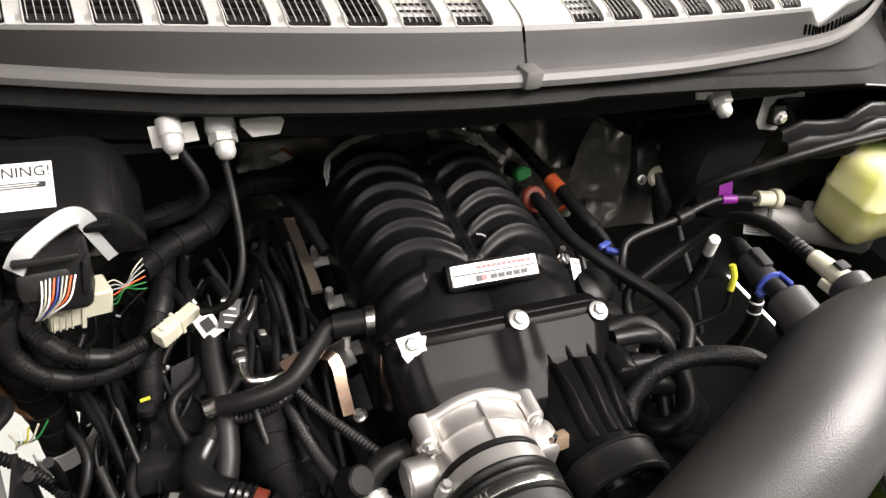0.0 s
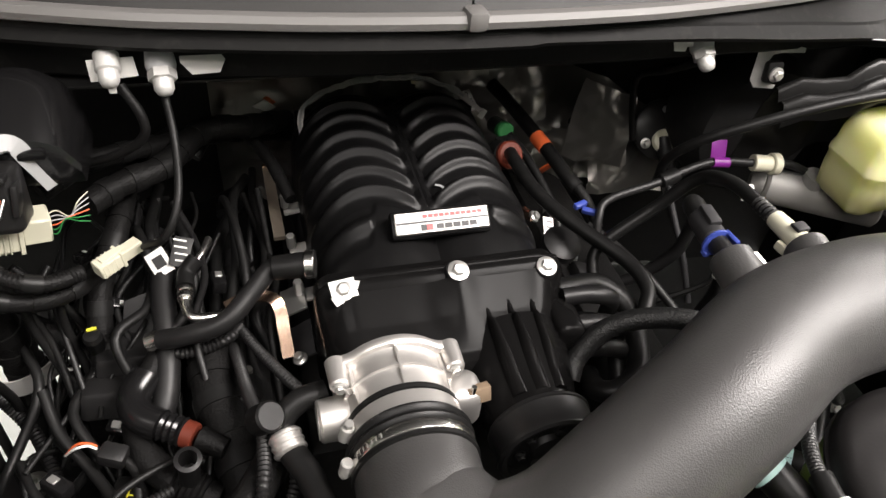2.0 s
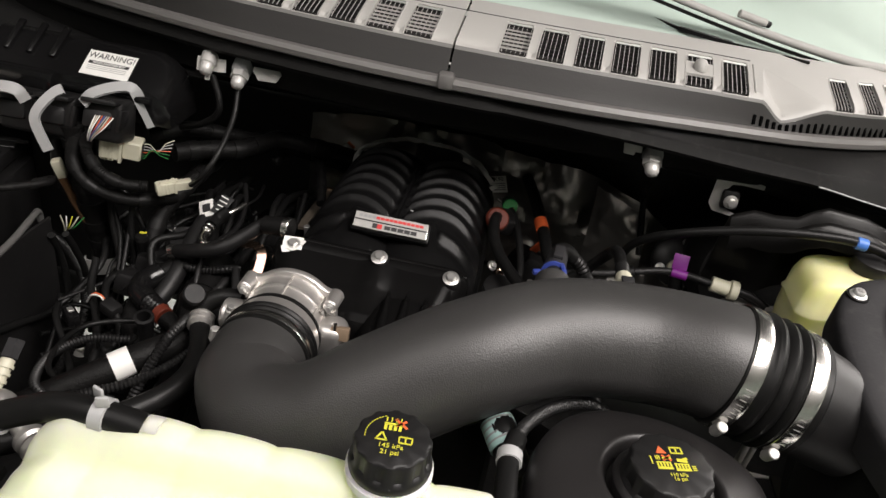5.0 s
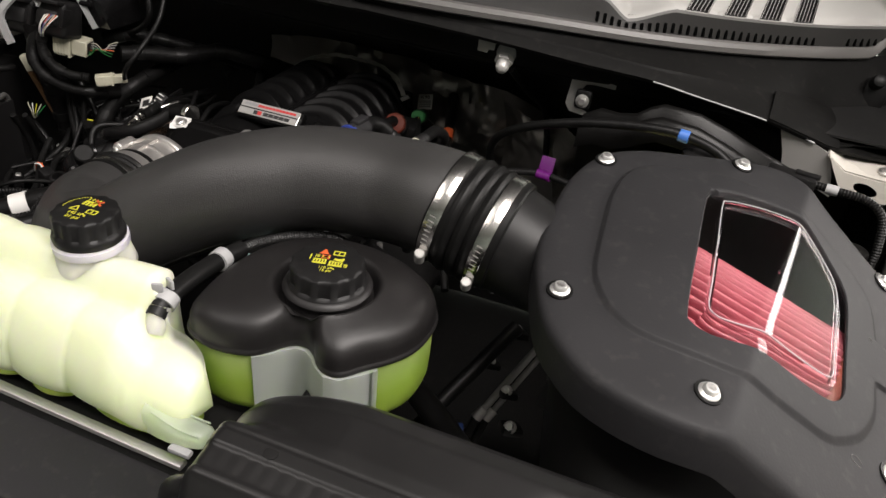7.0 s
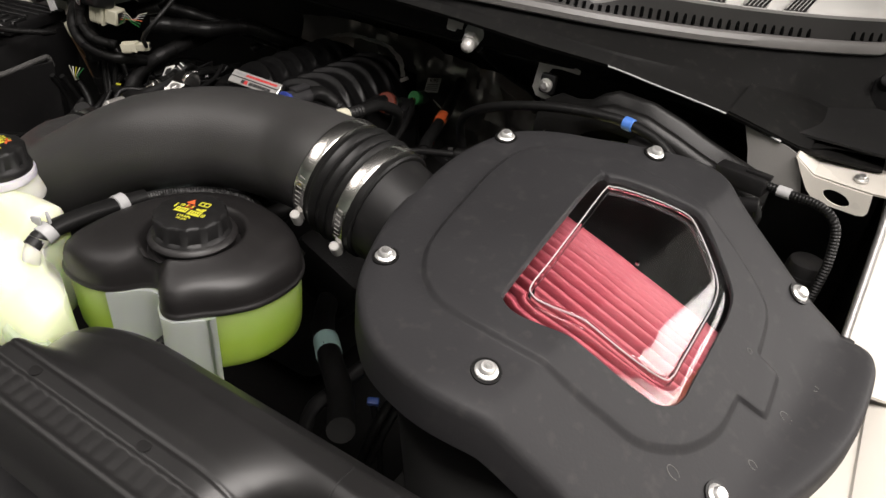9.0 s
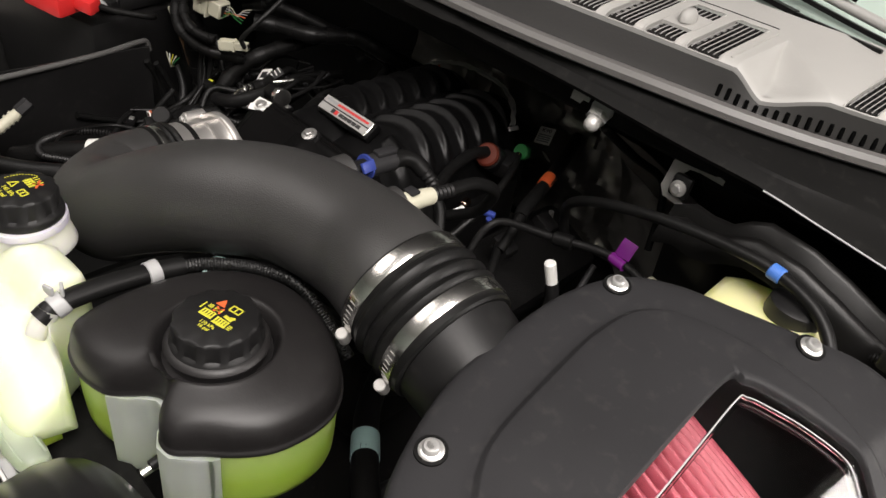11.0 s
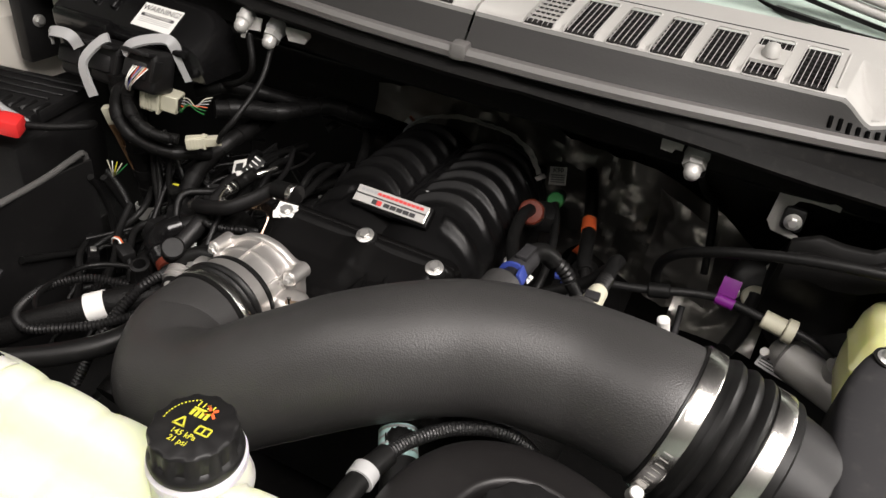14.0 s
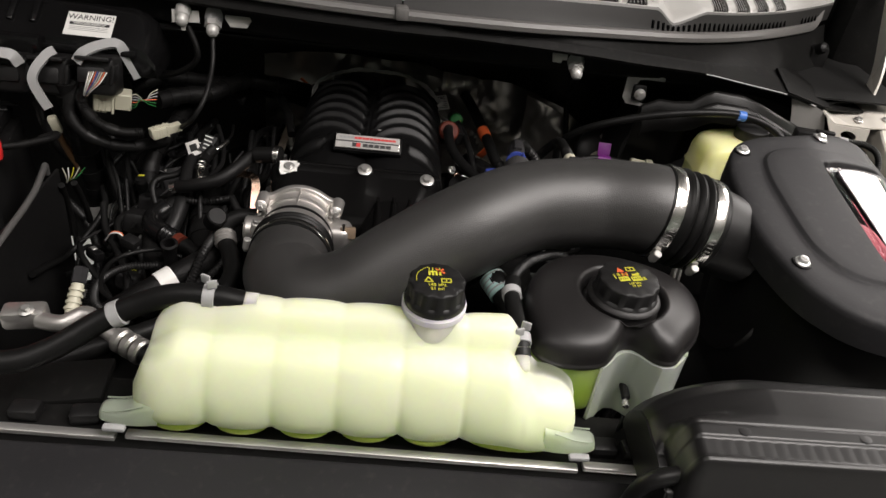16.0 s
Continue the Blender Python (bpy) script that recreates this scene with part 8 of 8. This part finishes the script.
sd = (s1 - s0).normalized()
part("rod", rod(s0, s1, 0.0042), material("dull_strut_rod", (0.20, 0.195, 0.19), 0.35, metal=0.7), st, "dull steel rod")
part("cylinder", rod(s1, s1 + sd * 0.42, 0.0110, None, 20, None, 0.002), BLACK, st)
part("ball_foot", box(s0 + Vector((0.0, 0.0, -0.006)), (0.020, 0.018, 0.022), (40, 0, 0), 0.005), BLACK, st)
for y in (-0.35, -0.17):
    wb = thing("wing_bolt", (0.957, y, 1.137), "cream painted bolt on the wing edge", "bolt", "wing bolts")
    hex_bolt((0.957, y, 1.138), (0, 0, 1), 0.008, 0.007, 0.013, wb, "head", CREAM)

# loom and elbow in the recess behind the air box
lm = thing("wing_loom", (0.80, 0.03, 1.22), "black corrugated loom with a silver tape band beside the wing", "wiring loom", "wiring looms")
part("conduit", tube([(0.700, 0.060, 1.205), (0.730, 0.045, 1.221), (0.758, 0.040, 1.223), (0.787, 0.035, 1.223), (0.822, 0.030, 1.222), (0.843, 0.020, 1.210), (0.850, 0.010, 1.181), (0.850, 0.0, 1.144), (0.84, -0.02, 1.05), (0.82, -0.03, 0.94)], 0.0056, 12, 12, None, 0.0008, 0.0036), RUBBER, lm)
part("tape_band", rod((0.776, 0.0368, 1.2228), (0.790, 0.0346, 1.2230), 0.0064, None, 16), GREYLEVER, lm, "silver tape band")
part("plug", box((0.735, 0.044, 1.221), (0.060, 0.024, 0.022), (0, 0, -10), 0.004), BLACK, lm, "black plug")
part("plug_latch", box((0.752, 0.041, 1.233), (0.030, 0.010, 0.005), (0, 0, -10), 0.0015), BLACK, lm)
ev = thing("elbow_plug", (0.75, 0.016, 1.20), "black elbow plug behind the air box", "plug")
part("body", box((0.748, 0.018, 1.202), (0.036, 0.016, 0.014), (0, -18, 0), 0.003), SATIN, ev)
part("lead", tube([(0.762, 0.015, 1.206), (0.767, 0.013, 1.195), (0.764, 0.010, 1.178), (0.76, 0.0, 1.12)], 0.0045, 10), RUBBER, ev)
cn2 = thing("wing_canister", (0.835, 0.03, 1.10), "black canister low beside the inner wing", "canister")
part("shell", lathe([(0.020, -0.10), (0.021, 0.0), (0.019, 0.006), (0.014, 0.008), (0.0001, 0.0085)], (0.833, 0.03, 1.148), (0, 0, 1), 28), BLACK, cn2)
part("band", lathe([(0.0215, -0.02), (0.0222, -0.018), (0.0222, -0.010), (0.0215, -0.008)], (0.833, 0.03, 1.148), (0, 0, 1), 28), BLACK, cn2)

# leads and small plugs deep between the battery and the engine
for pts, r in (
    ([(-0.44, 0.06, 1.10), (-0.40, 0.05, 1.04), (-0.375, 0.03, 0.99), (-0.36, -0.02, 0.95), (-0.37, -0.08, 0.90)], 0.0050),
    ([(-0.43, 0.03, 1.07), (-0.415, 0.015, 1.02), (-0.40, -0.03, 0.97), (-0.385, -0.07, 0.95), (-0.34, -0.10, 0.94)], 0.0040),
    ([(-0.345, 0.22, 0.98), (-0.335, 0.16, 1.05), (-0.326, 0.13, 1.06), (-0.318, 0.10, 1.05), (-0.310, 0.05, 1.02), (-0.300, 0.0, 0.99), (-0.298, -0.06, 0.95)], 0.0060),
    ([(-0.30, 0.24, 0.96), (-0.29, 0.18, 1.04), (-0.282, 0.14, 1.06), (-0.275, 0.11, 1.06), (-0.268, 0.05, 1.03), (-0.262, 0.0, 1.00), (-0.255, -0.05, 0.95)], 0.0052),
    ([(-0.24, 0.28, 0.94), (-0.235, 0.23, 1.03), (-0.222, 0.15, 1.06), (-0.215, 0.10, 1.045), (-0.214, 0.05, 1.02), (-0.22, 0.0, 0.98)], 0.0050),
    ([(-0.42, -0.04, 1.02), (-0.405, -0.08, 1.00), (-0.375, -0.12, 0.985), (-0.345, -0.17, 0.98), (-0.33, -0.22, 0.96)], 0.0055),
    ([(-0.44, -0.10, 0.99), (-0.42, -0.14, 0.985), (-0.38, -0.18, 0.97), (-0.345, -0.23, 0.965), (-0.33, -0.28, 0.95)], 0.0045),
):
    hose("black_lead", pts, r, RUBBER, "thin glossy black lead deep beside the engine", "lead", "deep leads")
for c, rot in (((-0.39, -0.02, 0.985), (10, 20, 30)), ((-0.355, -0.06, 0.965), (0, -15, 70)), ((-0.28, 0.04, 1.025), (20, 0, 15)), ((-0.245, 0.075, 1.03), (-10, 10, 5)), ((-0.405, -0.13, 0.985), (0, 10, 50))):
    sp = thing("small_plug", c, "small black plug with a zinc clip between the leads", "plug", "small plugs")
    part("body", box(c, (0.016, 0.030, 0.016), rot, 0.003), COVER, sp)
    m3 = pose(*c, *rot)
    bm = box((0, 0.004, 0.0085), (0.008, 0.010, 0.002), (0, 0, 0), 0.0005, seg=1)
    bm.transform(m3)
    part("clip", bm, ZINC, sp, "zinc clip")

# low pipes between the reservoir and the air box
for k, (p0, p1, r) in enumerate((((0.500, -0.130, 1.00), (0.440, -0.215, 0.90), 0.005), ((0.512, -0.125, 0.998), (0.452, -0.210, 0.898), 0.004))):
    lp = thing("metal_pipe", p1, "thin dull metal pipe with a crimped end low in the bay", "pipe", "low pipes")
    a, b = Vector(p0), Vector(p1)
    part("pipe", tube([a + Vector((0.03, 0.06, 0.02)), a, b], r, 10), CASTGREY, lp)
    part("crimp", rod(b + (a - b) * 0.12, b, r * 1.5, None, 12, None, 0.001), ALU, lp)
    part("lower_hose", tube([b + (a - b) * 0.03, b + Vector((-0.01, -0.02, -0.04)), b + Vector((-0.04, -0.03, -0.16)), b + Vector((-0.06, -0.02, -0.30))], r * 1.4, 10), RUBBER, lp)
hose("drain_hose", [(0.46, -0.14, 1.01), (0.425, -0.20, 0.97), (0.385, -0.265, 0.92), (0.36, -0.30, 0.86), (0.35, -0.31, 0.60)], 0.010, BLACK, "black hose running down between reservoir and air box")
for x, y, z, w in ((0.455, -0.115, 0.985, 0.010), (0.470, -0.190, 0.945, 0.008), (0.435, -0.150, 0.950, 0.007), (0.490, -0.235, 0.930, 0.009)):
    fb = thing("frame_bolt", (x, y, z), "dull zinc bolt on a black bracket low in the bay", "bolt", "low bolts")
    part("bracket", box((x, y + 0.006, z - 0.012), (w * 3, 0.030, 0.010), (-20, 10, 25), 0.003), BLACK, fb)
    hex_bolt((x, y, z - 0.004), (-0.2, -0.5, 0.8), w * 0.75, w * 0.7, w * 1.1, fb)
gcl = thing("hose_clip", (0.415, -0.25, 0.90), "small dark blue clip on a low hose", "clip")
part("clip", box((0.422, -0.236, 0.895), (0.016, 0.010, 0.010), (20, 0, 30), 0.002), material("dark_blue_clip", (0.03, 0.07, 0.26), 0.4), gcl)
part("clip_lead", tube([(0.422, -0.236, 0.892), (0.43, -0.23, 0.80), (0.43, -0.22, 0.60)], 0.005, 10), RUBBER, gcl)
# Black sheet added to hide the pale inner wing and keep this recess dark.
single("hinge_pocket", sheet([[(0.902, y, 0.6), (0.900, y, 1.10), (0.905, y, 1.165), (0.930, y, 1.172)] for y in np.linspace(0.135, 0.70, 10)], 0.003), APRON, "black sheet added to darken the inner wing below the bonnet hinge", "inner wing", kind="structure")
# Invented black block; covers the bright room behind the dark wing gap.
single("pillar_trim", box((1.06, 0.50, 1.30), (0.26, 0.36, 0.36), (0, 0, -12), 0.03), APRON, "added black block that darkens the gap beyond the cowl's end", "trim", kind="structure")
# Dark sheet added over the cream inner wing where it lies in shade.
single("battery_side_liner", sheet([[(-0.885, y, 0.58), (-0.880, y, 0.85), (-0.872, y, 1.03)] for y in np.linspace(-0.60, 0.53, 8)], 0.003), DARK, "black sheet added to darken the lower inner wing", "liner", kind="structure")

oc = thing("oil_filler_cap", (-0.347, -0.144, 0.955), "black oil filler cap with a yellow-green printed sign", "oil cap")
part("cap", box((-0.347, -0.144, 0.955), (0.036, 0.052, 0.030), (-20, 8, -12), 0.007, seg=3), BLACK, oc)
part("neck", rod((-0.335, -0.13, 0.88), (-0.345, -0.142, 0.945), 0.018, None, 20), BLACK, oc)
for k, (dx, dy, w, h) in enumerate(((0, 0, 0.0012, 0.018), (0.005, 0.004, 0.0012, 0.012), (0.0025, 0.009, 0.006, 0.0012), (0.0025, -0.005, 0.006, 0.0012))):
    bm = box((dx, dy, 0.0155), (w, h, 0.0006), (0, 0, 0), 0)
    bm.transform(pose(-0.347, -0.144, 0.955, -20, 8, -12))
    part("sign_bar", bm, YELLOW, oc)
fp = thing("open_pipe_end", (-0.279, -0.159, 1.03), "short black pipe with an open rim", "pipe")
part("pipe", lathe([(0.010, -0.06), (0.010, -0.004), (0.0125, -0.002), (0.0125, 0.002), (0.0085, 0.003), (0.0080, -0.03)], (-0.279, -0.159, 1.037), (0.1, -0.2, 1), 24), BLACK, fp)
fn = thing("flange_nut", (-0.489, -0.008, 0.80), "dull flange nut on a stud low by the battery", "nut")
part("washer", lathe([(0.016, 0), (0.017, 0.002), (0.013, 0.004)], (-0.489, -0.008, 0.803), (0, -0.2, 1), 24), BRACKET, fn)
part("nut", lathe([(0.010, 0.003), (0.010, 0.011), (0.008, 0.012)], (-0.489, -0.008, 0.803), (0, -0.2, 1), 6), ZINC, fn, "", 25)
part("stud", rod((-0.489, -0.008, 0.70), (-0.489, -0.0104, 0.824), 0.005, None, 12), ZINC, fn)
part("bracket_foot", box((-0.495, 0.0, 0.785), (0.09, 0.07, 0.025), (0, 0, 10), 0.005), DARK, fn)
part("post", rod((-0.495, 0.0, 0.59), (-0.495, 0.0, 0.78), 0.018, None, 14), DARK, fn)
wp = thing("wire_plug", (-0.361, -0.113, 1.0), "small black plug with two pale wires", "plug")
part("body", box((-0.352, -0.118, 1.004), (0.026, 0.020, 0.018), (0, 10, -20), 0.004), BLACK, wp)
for k in (0, 1):
    part("wire", tube([(-0.366, -0.112 + 0.003 * k, 1.010), (-0.374, -0.109 + 0.003 * k, 1.013), (-0.386, -0.108 + 0.004 * k, 1.010), (-0.40, -0.10, 0.99)], 0.0013, 6, 5), (WHITE, ORANGE)[k], wp)
part("lead", tube([(-0.345, -0.12, 1.0), (-0.335, -0.13, 0.985), (-0.33, -0.15, 0.95)], 0.005, 10), LOOM, wp)

# the tangle of leads, clips and printed plugs deep beside the engine
rng = random.Random(11)
for k in range(34):
    x0, y0 = rng.uniform(-0.46, -0.18), rng.uniform(0.12, 0.27)
    z0 = rng.uniform(0.97, 1.06) - 0.02 * (x0 < -0.36)
    pts, px, py, pz = [], x0, y0, z0
    for i in range(6):
        pts.append((px, py, pz))
        px = min(-0.175, max(-0.475, px + rng.uniform(-0.045, 0.035)))
        py -= rng.uniform(0.035, 0.085)
        pz = min(1.045 if py > -0.02 else 0.995, max(0.90, pz + rng.uniform(-0.045, 0.028)))
    r = rng.choice((0.0025, 0.0032, 0.0042, 0.0055, 0.007))
    hose("tangled_lead", pts, r, rng.choice((RUBBER, LOOM, BLACK)), "thin black lead in the tangle beside the engine", "lead", "tangled leads", 0.0009 if r > 0.004 and k % 3 == 0 else 0.0, 8, 6, 0.004)
    if k % 3 == 0:
        q = Vector(pts[2])
        tc = thing("tangle_clip", q, "small black plug with a pale printed band in the tangle", "plug", "tangle plugs")
        rot = (rng.uniform(-40, 40), rng.uniform(-30, 30), rng.uniform(0, 180))
        part("body", box(q, (0.020, 0.012, 0.012), rot, 0.002), COVER, tc)
        mm = pose(*q, *rot)
        for j, mt in ((0, BLACK), (1, rng.choice((WHITE, ZINC, ZINC, GREYBAR)))):
            bm = box((-0.006 + 0.010 * j, 0, 0.0062), (0.004 if j else 0.006, 0.006, 0.0012), (0, 0, 0), 0.0003, seg=1)
            bm.transform(mm)
            part("latch" if j == 0 else "print_band", bm, mt, tc)
        if k % 2:
            part("collar", rod(Vector(pts[3]), Vector(pts[3]) + (Vector(pts[3]) - Vector(pts[2])).normalized() * 0.012, r * 1.5, None, 12, None, 0.001), STEEL if k % 4 == 1 else RUBBER, tc)
